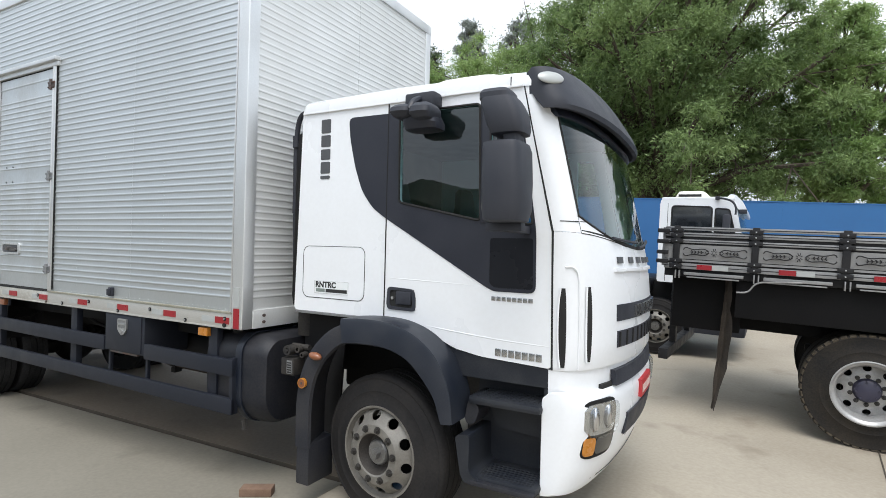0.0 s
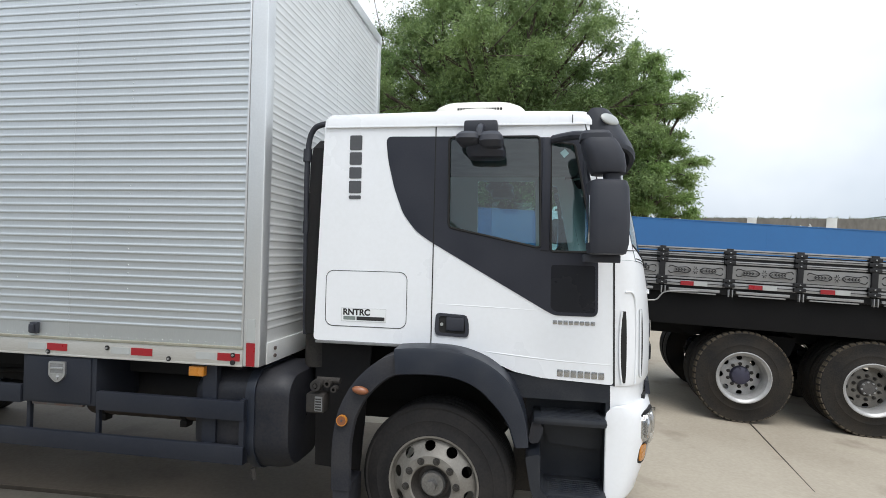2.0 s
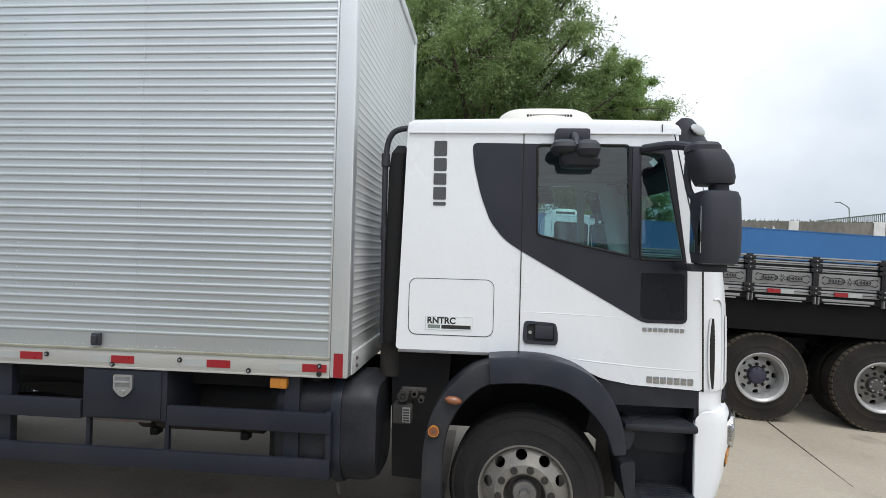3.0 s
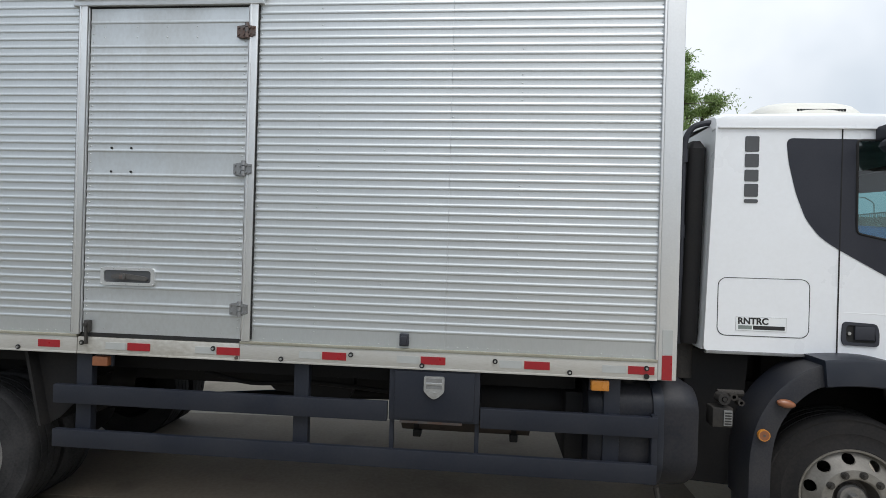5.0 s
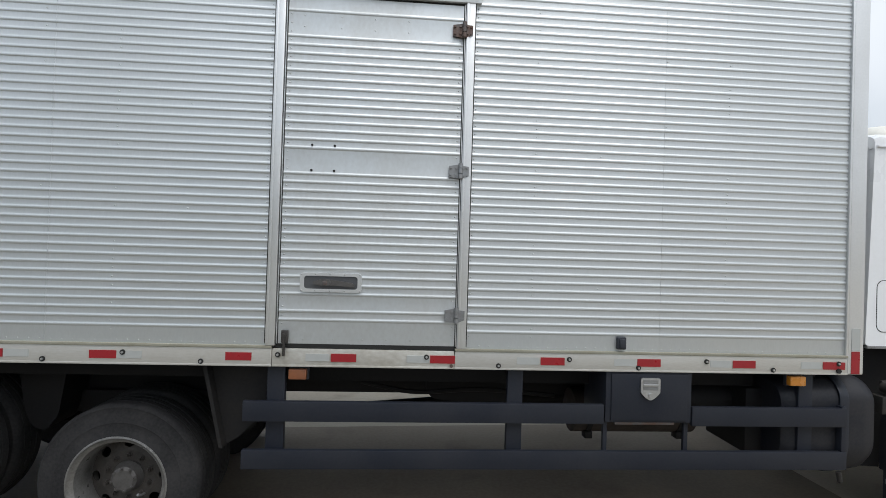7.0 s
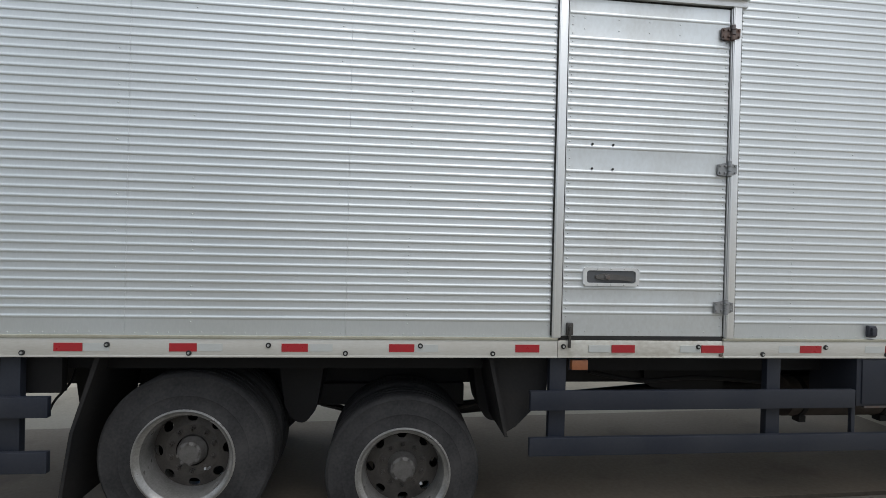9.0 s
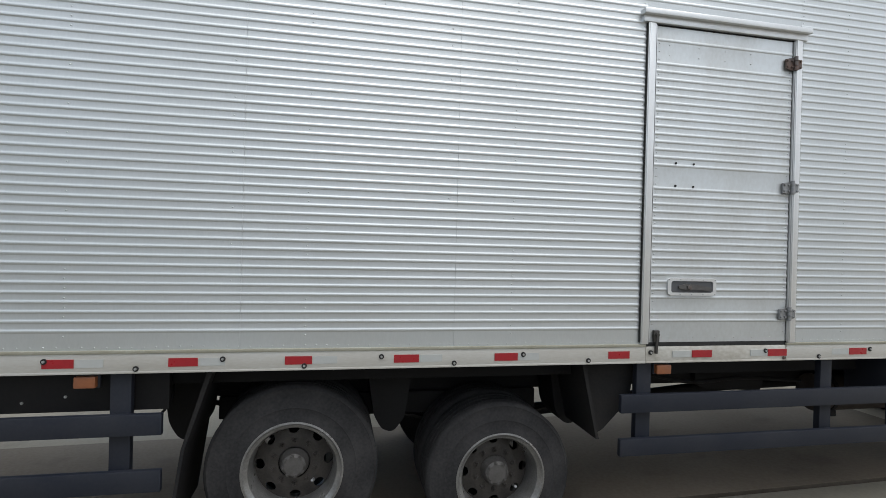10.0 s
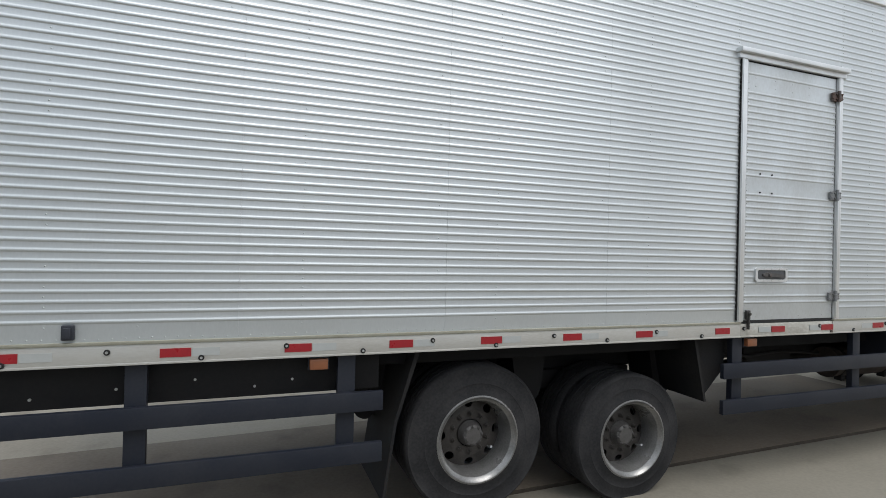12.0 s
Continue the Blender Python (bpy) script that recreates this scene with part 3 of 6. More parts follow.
    for x in (-0.135, -2.677, -3.966):
        z = 1.36 + RIB * 0.68
        while z < TOP - 0.15:
            pts.append((x, 0.0135, z))
            z += RIB
    rivets = raw("rivets", *rivet_row(pts, 0.0046), ALU, body, "domed aluminium rivets in rows", True)
    rivets["kind"] = "stuff"
    # two rubber door catches and the amber side markers
    for x in (-1.68, -8.65):
        bm = boxed(x - 0.03, x + 0.03, -0.012, 0.016, 1.332, 1.412, 0.008)
        box(bm, x - 0.018, x + 0.018, -0.03, -0.01, 1.345, 1.40, 0.006)
        part("door_catch", bm, BLACK_PLASTIC, body, "black rubber door catch")
    for x in (-0.45, -3.745, -7.355):
        bm = boxed(x - 0.055, x + 0.055, 0.012, 0.06, 1.105, 1.17, 0.008)
        part("side_marker_lamp", bm, AMBER if x > -1 else RUST_AMBER, body, "amber side marker lamp")
        part("lamp_base", boxed(x - 0.06, x + 0.065, 0.05, 0.075, 1.098, 1.188, 0.004), BLACK_PLASTIC, body)
    return body


def box_door(body):
    flats = ((1.33, 1.425), (1.56, 1.58), (2.405, 2.49), (3.31, 3.375), (3.47, 3.52))
    door = part("side_door", sheet(DOOR0, DOOR1, 1.33, 3.508, flats, -0.002), DOOR_ALU, truck, "closed ribbed aluminium side door of the cargo box")
    # frame: two posts, lintel with drip edge, dark rubber gap all round
    for x0, x1 in ((-3.945, -3.885), (-2.757, -2.697)):
        part("door_post", boxed(x0, x1, -0.008, 0.04, 1.318, 3.54, 0.006), ALU_POST, door)
        part("door_post_lip", boxed(x0 + 0.006, x0 + 0.018, -0.013, 0.02, 1.33, 3.52, 0.003), ALU_POST, door)
    bm = boxed(-3.985, -2.66, -0.014, 0.04, 3.52, 3.565, 0.005)
    box(bm, -3.995, -2.65, -0.045, 0.03, 3.565, 3.605, 0.008)
    part("door_lintel", bm, ALU_POST, door)
    part("door_gasket", boxed(-3.885, DOOR0, 0.012, 0.035, 1.32, 3.52), SEAM, door)
    part("door_gasket", boxed(DOOR1, -2.757, 0.012, 0.035, 1.32, 3.52), SEAM, door)
    part("door_gasket", boxed(-3.885, -2.757, 0.012, 0.036, 3.508, 3.52), SEAM, door)
    part("door_gasket", boxed(-3.885, -2.757, 0.012, 0.036, 1.305, 1.33), SEAM, door)
    for x in (DOOR0 - 0.009, DOOR1 + 0.0055):
        part("door_edge", boxed(x, x + 0.0035, -0.002, 0.02, 1.33, 3.51), ALU_POST, door)
    for x in (-3.948, -2.694):
        part("post_seam", boxed(x - 0.0025, x + 0.0025, -0.001, 0.02, 1.33, 3.52), SEAM, door)
    # hinges
    for z, mat in ((3.345, HINGE), (2.445, GREY_STEEL), (1.53, GREY_STEEL)):
        bm = prism(bmesh.new(), [(-2.838, z + 0.030), (-2.838, z - 0.040), (-2.776, z - 0.048), (-2.776, z + 0.042)], -0.008, 0.006)
        prism(bm, [(-2.757, z + 0.034), (-2.757, z - 0.048), (-2.712, z - 0.030), (-2.712, z + 0.028)], -0.014, -0.004)
        for dz in (-0.034, 0.0, 0.034):
            cyl(bm, (-2.766, -0.018, z + dz), "z", 0.014, 0.030, 12)
        for dx in (-0.060, -0.025, 0.018, 0.042):
            for dz in (-0.024, 0.020):
                cyl(bm, (-2.766 + dx, -0.012 if dx < 0 else -0.017, z + dz), "y", 0.0075, 0.010, 8)
        part("hinge", bm, mat, door, "steel butt hinge")
    # recessed lock
    bm = bmesh.new()
    prism(bm, rounded(-3.745, -3.365, 1.655, 1.775, 0.022), -0.004, 0.012, [rounded(-3.72, -3.39, 1.675, 1.755, 0.018)])
    lock = part("lock_plate", bm, ALU_POST, door, "riveted plate round a recessed lock")
    part("lock_recess", boxed(-3.72, -3.39, 0.003, 0.012, 1.675, 1.755), LETTER, door)
    bm = prism(bmesh.new(), soften([(-3.665, 1.722), (-3.60, 1.738), (-3.53, 1.730), (-3.42, 1.716), (-3.405, 1.700), (-3.42, 1.688), (-3.53, 1.698), (-3.60, 1.692), (-3.665, 1.705)], 0.01), -0.012, 0.004)
    cyl(bm, (-3.575, -0.014, 1.714), "y", 0.020, 0.016, 14)
    part("lock_handle", bm, HUB, door, "dark steel lever handle")
    part("padlock_eye", boxed(-3.605, -3.575, -0.024, -0.008, 1.70, 1.725, 0.004), HINGE, door)
    pts = [(x, -0.005, z) for x in (-3.735, -3.65, -3.56, -3.47, -3.375) for z in (1.664, 1.766)]
    pts += [(x, 0.013, 1.36) for x in (-3.72, -3.53, -3.35, -3.2, -3.05, -2.9)]
    pts += [(x, 0.012, z) for x in (-3.77, -3.54, -3.33, -3.12) for z in (3.315, 3.385)]
    for k in range(38):
        pts += [(DOOR0 + 0.02, 0.012, 1.4 + k * RIB), (DOOR1 - 0.02, 0.012, 1.4 + k * RIB)]
    rv = raw("door_rivets", *rivet_row(pts, 0.005), STEEL, door, "", True)
    rv["kind"] = "stuff"
    for x in (-3.70, -3.56):
        for z in (2.573, 2.415):
            part("screw_hole", cyl(bmesh.new(), (x, 0.0095, z), "y", 0.0075, 0.006, 10), SEAM, door)
    bm = boxed(-3.847, -3.805, -0.014, 0.012, 1.335, 1.415, 0.006)
    box(bm, -3.835, -3.821, -0.022, 0.0, 1.255, 1.40, 0.004)
    cyl(bm, (-3.828, -0.022, 1.385), "y", 0.012, 0.02, 10)
    part("shoot_bolt", bm, NUT, door, "dark steel shoot bolt")
    return door


cargo = cargo_box()
box_door(cargo)


# ---- wheels ----
def tyre_mesh(r=0.497, rim=0.292, w=0.27, name="tyre", mat=None):
    p = [(rim, -0.01), (rim + 0.012, -0.022), (rim + 0.05, -0.008), (rim + 0.09, 0.0), (rim + 0.10, -0.003), (rim + 0.106, 0.0), (rim + 0.15, 0.004),
         (r - 0.035, 0.014), (r - 0.022, 0.010), (r - 0.010, 0.020)]
    for k in range(4):
        y = 0.032 + k * 0.062
        p += [(r, y), (r, y + 0.05), (r - 0.012, y + 0.053), (r - 0.012, y + 0.059)]
    p = p[:-2] + [(r - 0.012, w - 0.02), (r - 0.06, w - 0.002), (rim + 0.08, w), (rim, w - 0.012)]
    bm = lathe(bmesh.new(), p, 64, closed=True)
    bmesh.ops.recalc_face_normals(bm, faces=bm.faces)
    for f in bm.faces:
        f.smooth = True
    me = bpy.data.meshes.new(name)
    bm.to_mesh(me)
    bm.free()
    me.materials.append(mat or RUBBER)
    me.set_sharp_from_angle(angle=radians(40))
    return me


def disc(bm, r0, y0, r1, y1, count, rh, rm, thick=0.012, start=0.0, stretch=1.0):
    """The perforated ring of a wheel disc between two radii, with round hand holes."""
    holes = []
    for k in range(count):
        a = 2 * math.pi * (k + start) / count
        c, s = math.cos(a), math.sin(a)
        ring = []
        for i in range(12):
            w = 2 * math.pi * i / 12
            u, v = rm + rh * math.cos(w), rh * stretch * math.sin(w)
            ring.append((u * c - v * s, u * s + v * c))
        holes.append(ring)
    rings = [[(r * math.cos(2 * math.pi * i / 48), r * math.sin(2 * math.pi * i / 48)) for i in range(48)] for r in (r1, r0)]
    start_count = len(bm.verts)
    prism(bm, rings[0], 0, thick, [rings[1], *holes])
    bm.verts.ensure_lookup_table()
    for v in bm.verts[start_count:]:
        r = math.hypot(v.co.x, v.co.z)
        v.co.y += y0 + (y1 - y0) * (r - r0) / (r1 - r0)
    return bm


def nut_ring(name, count, r, y, parent, mat, size=0.016, start=0.5, length=0.035):
    shared = None
    for k in range(count):
        a = 2 * math.pi * (k + start) / count
        if shared is None:
            bm = cyl(bmesh.new(), (0, 0, 0), "y", size, length * 0.6, 6)
            cyl(bm, (0, -length * 0.4, 0), "y", size * 0.62, length * 0.7, 8)
            cyl(bm, (0, length * 0.3, 0), "y", size * 1.35, 0.008, 12)
            shared = part(name, bm, mat, parent, m=Matrix.Translation((r * math.cos(a), y, r * math.sin(a)))).data
        else:
            part(name, shared, mat, parent, m=Matrix.Translation((r * math.cos(a), y, r * math.sin(a))))


TYRE = tyre_mesh()
DRIVE_TYRE = tyre_mesh(r=0.507, name="drive_tyre", mat=DUSTY_RUBBER)
TAG_TYRE = tyre_mesh(r=0.530, name="tag_tyre", mat=DUSTY_RUBBER)


def front_wheel(parent, m, tyre=TYRE):
    """A steered wheel: domed disc with ten hand holes, ten nuts and a deep hub."""
    bm = lathe(bmesh.new(), [(0.302, -0.012), (0.300, -0.024), (0.288, -0.022), (0.282, 0.0), (0.272, 0.012), (0.268, 0.06), (0.262, 0.2), (0.29, 0.25)], 56)
    disc(bm, 0.196, -0.062, 0.272, 0.008, 10, 0.0285, 0.240, 0.012, 0.0, 1.3)
    lathe(bm, [(0.198, -0.062), (0.19, -0.068), (0.142, -0.072), (0.132, -0.066)], 48)
    wheel = part("front_wheel", bm, RIM, parent, "silver steel front wheel with dark tyre", m)
    part("tyre", tyre, RUBBER, wheel, "worn black tyre")
    part("hub_recess", lathe(bmesh.new(), [(0.1325, -0.066), (0.125, -0.02), (0.105, 0.012), (0.0, 0.012)], 40), RIM_DARK, wheel, "dark hub recess")
    nut_ring("wheel_nut", 10, 0.166, -0.079, wheel, NUT, 0.0175, length=0.022)
    bm = lathe(bmesh.new(), [(0.082, 0.015), (0.082, -0.02), (0.072, -0.032), (0.0, -0.032)], 32)
    cyl(bm, (0, -0.05, 0), "y", 0.034, 0.04, 6)
    part("hub", bm, REAR_RIM, wheel, "grey hub with hexagon cap")
    part("brake_drum", lathe(bmesh.new(), [(0.22, 0.07), (0.22, 0.24), (0.0, 0.24)], 32), CHASSIS, wheel)
    return wheel


def rear_wheel(parent, m, hub_mat, hub_r, nuts, tyre=TYRE, dual=True, rim_mat=None, disc_mat=None, sunk=0.0):
    """One of a pair on a driven or trailing axle: deep dish, disc far inside, proud hub."""
    bm = lathe(bmesh.new(), [(0.311, -0.010), (0.311, -0.022), (0.300, -0.025), (0.290, -0.008), (0.270, 0.004), (0.262, 0.03), (0.252, 0.05), (0.247, 0.13), (0.25, 0.24)], 56)
    wheel = part("rear_wheel", bm, rim_mat or REAR_RIM, parent, "silver deep-dished rear wheel with dark tyre", m)
    bm = bmesh.new()
    disc(bm, 0.165, 0.140, 0.249, 0.168, 8, 0.0305, 0.2145, 0.012, 0.05, 1.15)
    lathe(bm, [(0.166, 0.140), (0.10, 0.138), (0.10, 0.128)], 40)
    part("wheel_disc", bm, disc_mat or RIM_DARK, wheel, "wheel disc with round hand holes")
    part("tyre", tyre, RUBBER, wheel, "worn black tyre")
    if dual:
        part("inner_tyre", tyre, RUBBER, wheel, "inner black tyre of the pair", Matrix.Translation((0, 0.325, 0)))
    bm = lathe(bmesh.new(), [(hub_r + 0.02, 0.125), (hub_r + 0.015, 0.06), (hub_r, 0.04), (hub_r * 0.96, 0.005), (hub_r * 0.75, -0.008), (0, -0.010)], 28)
    part("hub", bm, hub_mat, wheel, "protruding round hub", Matrix.Translation((0, sunk, 0)))
    nut_ring("wheel_nut", nuts, 0.138, 0.125, wheel, NUT if disc_mat else RIM_DARK, 0.016 if disc_mat else 0.014)
    nut_ring("hub_bolt", 8, hub_r * 0.82, sunk - 0.008, wheel, STEEL if disc_mat and hub_r < 0.1 else hub_mat, 0.009, 0.2, 0.016)
    part("brake_drum", lathe(bmesh.new(), [(0.20, 0.182), (0.20, 0.30), (0.0, 0.30)], 28), CHASSIS, wheel)
    if disc_mat is None:
        bm = tube(bmesh.new(), [(0.125, 0.09, -0.095), (0.128, 0.04, -0.085), (0.118, 0.015, -0.072)], [0.008, 0.007, 0.009], 8)
        part("valve_stem", bm, GREY_STEEL, wheel, "pale valve stem")
    return wheel


FRONT_HUB, DRIVE_HUB, TAG_HUB = (1.130, 0.185, 0.483), (-4.868, 0.160, 0.392), (-6.228, 0.139, 0.529)
turned = Matrix.Rotation(radians(180), 4, "Z")
front_wheel(truck, Matrix.Translation(FRONT_HUB) @ Matrix.Rotation(radians(-6), 4, "Z") @ Matrix.Rotation(radians(12), 4, "Y"))
front_wheel(truck, Matrix.Translation((FRONT_HUB[0], WIDE - 0.10, FRONT_HUB[2])) @ turned)
for hub, mat, r, tyre in ((DRIVE_HUB, HUB, 0.085, DRIVE_TYRE), (TAG_HUB, HUB, 0.078, TAG_TYRE)):
    rear_wheel(truck, Matrix.Translation(hub), mat, r, 10, tyre, sunk=0.07)
    rear_wheel(truck, Matrix.Translation((hub[0], WIDE - 0.10, hub[2])) @ turned, mat, r, 10, tyre)


# ---- under the box: frame, guards, tanks ----
def underbody():
    body = part("chassis_frame", boxed(END + 0.6, 1.9, 0.86, 0.94, 0.81, 1.02, 0.006), CHASSIS, truck, "black chassis rails and axles under the box")
    part("chassis_rail", boxed(END + 0.6, 1.9, WIDE - 0.94, WIDE - 0.86, 0.81, 1.02, 0.006), CHASSIS, body)
    part("sub_rail", boxed(END + 0.1, -0.3, 0.82, 0.98, 1.02, 1.14, 0.004), CHASSIS, body)
    part("sub_rail", boxed(END + 0.1, -0.3, WIDE - 0.98, WIDE - 0.82, 1.02, 1.14, 0.004), CHASSIS, body)
    x = END + 0.3
    while x < -0.2:
        part("cross_bearer", boxed(x - 0.03, x + 0.03, 0.22 if x < -4.3 else 0.38, WIDE - 0.22, 1.10, 1.20, 0.004), CHASSIS, body)
        x += 0.45
    part("floor_underside", boxed(END + 0.06, -0.06, 0.06, WIDE - 0.06, 1.19, 1.23), CHASSIS, body)
    part("side_skirt_beam", boxed(END + 0.12, -6.95, 0.14, 0.20, 0.94, 1.195, 0.004), CHASSIS, body)
    part("side_skirt_beam", boxed(-6.95, -4.35, 0.20, 0.26, 1.075, 1.195, 0.004), DEEP_BLACK, body)
    part("side_skirt_beam", boxed(-4.30, -0.55, 0.32, 0.36, 1.03, 1.195, 0.004), CHASSIS, body)
    for hub, h in ((FRONT_HUB, 0.08), (DRIVE_HUB, 0.10), (TAG_HUB, 0.09)):
        part("axle", cyl(bmesh.new(), (hub[0], WIDE / 2, hub[2]), "y", h, WIDE - 0.8, 16), CHASSIS, body)
    bm = bmesh.new()
    bmesh.ops.create_uvsphere(bm, u_segments=20, v_segments=12, radius=0.24, matrix=Matrix.Translation((DRIVE_HUB[0], 1.3, DRIVE_HUB[2])))
    part("differential", bm, CHASSIS, body)
    part("prop_shaft", tube(bmesh.new(), [(0.2, 1.3, 0.72), (-2.2, 1.3, 0.66), (DRIVE_HUB[0] + 0.2, 1.3, 0.45)], 0.055, 12), CHASSIS, body)
    # bright steel dots standing in for light through small skirt holes
    for k, x in enumerate((-8.85, -8.45, -8.05, -7.72, -7.5)):
        part("skirt_bolt", cyl(bmesh.new(), (x, 0.137, 1.0 + 0.03 * (k % 3)), "y", 0.008, 0.008, 8), STEEL, body)
    # leaf springs and hangers of the two rear axles
    for side in (0.9, WIDE - 0.9):
        for x0, z in ((DRIVE_HUB[0], DRIVE_HUB[2] + 0.14), (TAG_HUB[0], TAG_HUB[2] + 0.12)):
            bm = bmesh.new()
            for k in range(5):
                w = 0.62 - k * 0.1
                line = [(x0 + w * t, side, z + 0.10 * t * t - k * 0.016) for t in (-1, -0.6, -0.2, 0.2, 0.6, 1)]
                rows = [[(p[0], p[1] - 0.04, p[2]), (p[0], p[1] + 0.04, p[2]), (p[0], p[1] + 0.04, p[2] + 0.014), (p[0], p[1] - 0.04, p[2] + 0.014)] for p in line]
                grid(bm, rows, True)
            part("leaf_spring", bm, DIRTY, body)
    for x in (-5.59, -4.2, -6.95):
        bm = prism(bmesh.new(), soften([(x - 0.16, 1.04), (x + 0.16, 1.04), (x + 0.11, 0.70), (x + 0.03, 0.60), (x - 0.05, 0.62), (x - 0.11, 0.72)], 0.04), 0.55, 0.86)
        part("spring_hanger", bm, CHASSIS, body, "dusty cast spring hanger")
    # plain boxes added to shut off bright gaps under the rails
    for y in (0.80, WIDE - 0.88):
        part("spring_bracket", boxed(-6.80, -4.38, y, y + 0.08, 0.655, 0.82, 0.01), CHASSIS, body)
    # air tanks, silencer and hoses seen between the guards
    bm = cyl(bmesh.new(), (-0.95, 0.62, 0.86), "x", 0.17, 0.85, 24)
    part("air_tank", bm, CHASSIS, body)
    bm = cyl(bmesh.new(), (-1.30, 0.72, 0.735), "x", 0.165, 0.95, 28)
    sil = part("silencer", bm, RUSTY, body, "rusty brown exhaust silencer")
    for x in (-1.66, -0.94):
        part("silencer_strap", cyl(bmesh.new(), (x, 0.72, 0.735), "x", 0.172, 0.04, 28), CHASSIS, sil)
        part("silencer_foot", boxed(x - 0.03, x + 0.03, 0.60, 0.68, 0.545, 0.60, 0.008), CHASSIS, sil)
    # blocker added to hide the bright ground beyond the rail
    bm = prism(bmesh.new(), soften([(-2.90, 0.84), (-2.84, 0.78), (-2.24, 0.735), (-2.20, 0.84), (-2.20, 1.02), (-2.90, 1.02)], 0.03), 0.80, 0.95)
    part("valve_block", bm, CHASSIS, body, "plain dark block added below the chassis rail")
    part("battery_box", boxed(-0.62, -0.32, 0.30, 0.80, 0.55, 1.02, 0.02), CHASSIS, body)
    part("hose", tube(bmesh.new(), smooth_path([(-3.4, 0.72, 0.93), (-3.0, 0.70, 0.86), (-2.5, 0.72, 0.88), (-1.9, 0.72, 0.84)]), 0.018, 8), CHASSIS, body)
    part("hose", tube(bmesh.new(), smooth_path([(-7.0, 0.4, 1.08), (-6.96, 0.25, 0.98), (-7.02, 0.2, 0.88), (-7.08, 0.25, 0.80)]), 0.008, 6), CHASSIS, body)
    part("hose", tube(bmesh.new(), smooth_path([(-4.28, 0.4, 0.95), (-4.2, 0.3, 0.88), (-4.1, 0.35, 0.9), (-4.0, 0.5, 0.96)]), 0.008, 6), CHASSIS, body)
    return body


underbody()


def guard_rail(parent, x0, x1, z0, z1, name="rail"):
    part(name, boxed(x0, x1, 0.005, 0.045, z0, z1, 0.006), GUARD, parent)


def side_guards():
    g = part("side_guard", boxed(-4.07, -1.78, 0.005, 0.045, 0.845, 0.970, 0.006), GUARD, truck, "blue-grey painted steel side guard with two rails")
    guard_rail(g, -1.185, -0.10, 0.835, 0.960)
    guard_rail(g, -4.07, -0.10, 0.550, 0.668)
    for x, w in ((-3.88, 0.055), (-2.36, 0.05), (-0.37, 0.05)):
        part("post", boxed(x - w, x + w, 0.046, 0.10, 0.56, 1.195, 0.004), GUARD, g)
    for x in (-1.755, -1.205):
        part("post", boxed(x - 0.014, x + 0.014, 0.046, 0.075, 0.56, 0.86, 0.003), GUARD, g)
    part("end_post", boxed(-0.135, -0.10, 0.012, 0.07, 0.55, 0.97, 0.004), GUARD, g)
    r = part("side_guard", boxed(END + 0.25, -6.95, 0.005, 0.045, 0.830, 0.952, 0.006), GUARD, truck, "blue-grey painted steel rear side guard")
    guard_rail(r, END + 0.25, -6.95, 0.505, 0.630)
    for x in (-8.34, -7.18):
        part("post", boxed(x - 0.055, x + 0.055, 0.046, 0.10, 0.52, 1.195, 0.004), GUARD, r)
    # toolbox between the rails
    bm = boxed(-1.77, -1.19, 0.012, 0.42, 0.855, 1.185, 0.008)
    tool = part("toolbox", bm, GUARD, truck, "blue-grey steel toolbox with a chrome lock")
    part("toolbox_lid", boxed(-1.735, -1.225, 0.002, 0.02, 0.87, 1.175, 0.006), GUARD, tool)
    part("toolbox_hinge", boxed(-1.70, -1.30, 0.02, 0.05, 0.838, 0.856, 0.004), HINGE, tool)
    shield = [(-1.545, 1.150), (-1.415, 1.150), (-1.415, 1.055), (-1.45, 1.02), (-1.48, 1.005), (-1.51, 1.02), (-1.545, 1.055)]
    part("lock_plate", prism(bmesh.new(), soften(shield, 0.012), -0.012, 0.004), STEEL, tool, "chrome shield-shaped lock plate")
    part("lock_pull", boxed(-1.53, -1.43, -0.020, -0.010, 1.098, 1.112, 0.004), STEEL, tool)
    part("lock_slot", boxed(-1.53, -1.43, -0.0135, -0.010, 1.113, 1.138), GREY_STEEL, tool)
    part("lock_slot", boxed(-1.53, -1.43, -0.0135, -0.010, 1.072, 1.094), GREY_STEEL, tool)
    part("lock_cylinder", cyl(bmesh.new(), (-1.48, -0.014, 1.04), "y", 0.014, 0.012, 12), STEEL, tool)
    # mud flaps and the wheel-arch shields
    for pts, y0, y1 in (([(-4.34, 1.19), (-4.22, 0.66), (-4.20, 0.66), (-4.315, 1.19)], 0.06, 0.72),
                        ([(-6.72, 1.19), (-6.86, 0.72), (-6.93, 0.22), (-6.91, 0.22), (-6.84, 0.72), (-6.69, 1.19)], 0.06, 0.72)):
        part("mud_flap", prism(bmesh.new(), pts, y0, y1), FLAP, truck, "dusty black rubber mud flap")
    bm = prism(bmesh.new(), [(-4.34, 1.19), (-4.21, 0.655), (-4.13, 0.70), (-3.93, 0.90), (-3.90, 1.19)], 0.14, 0.15)
    part("arch_shield", bm, FLAP, truck, "black rubber shield before the rear wheels")


side_guards()


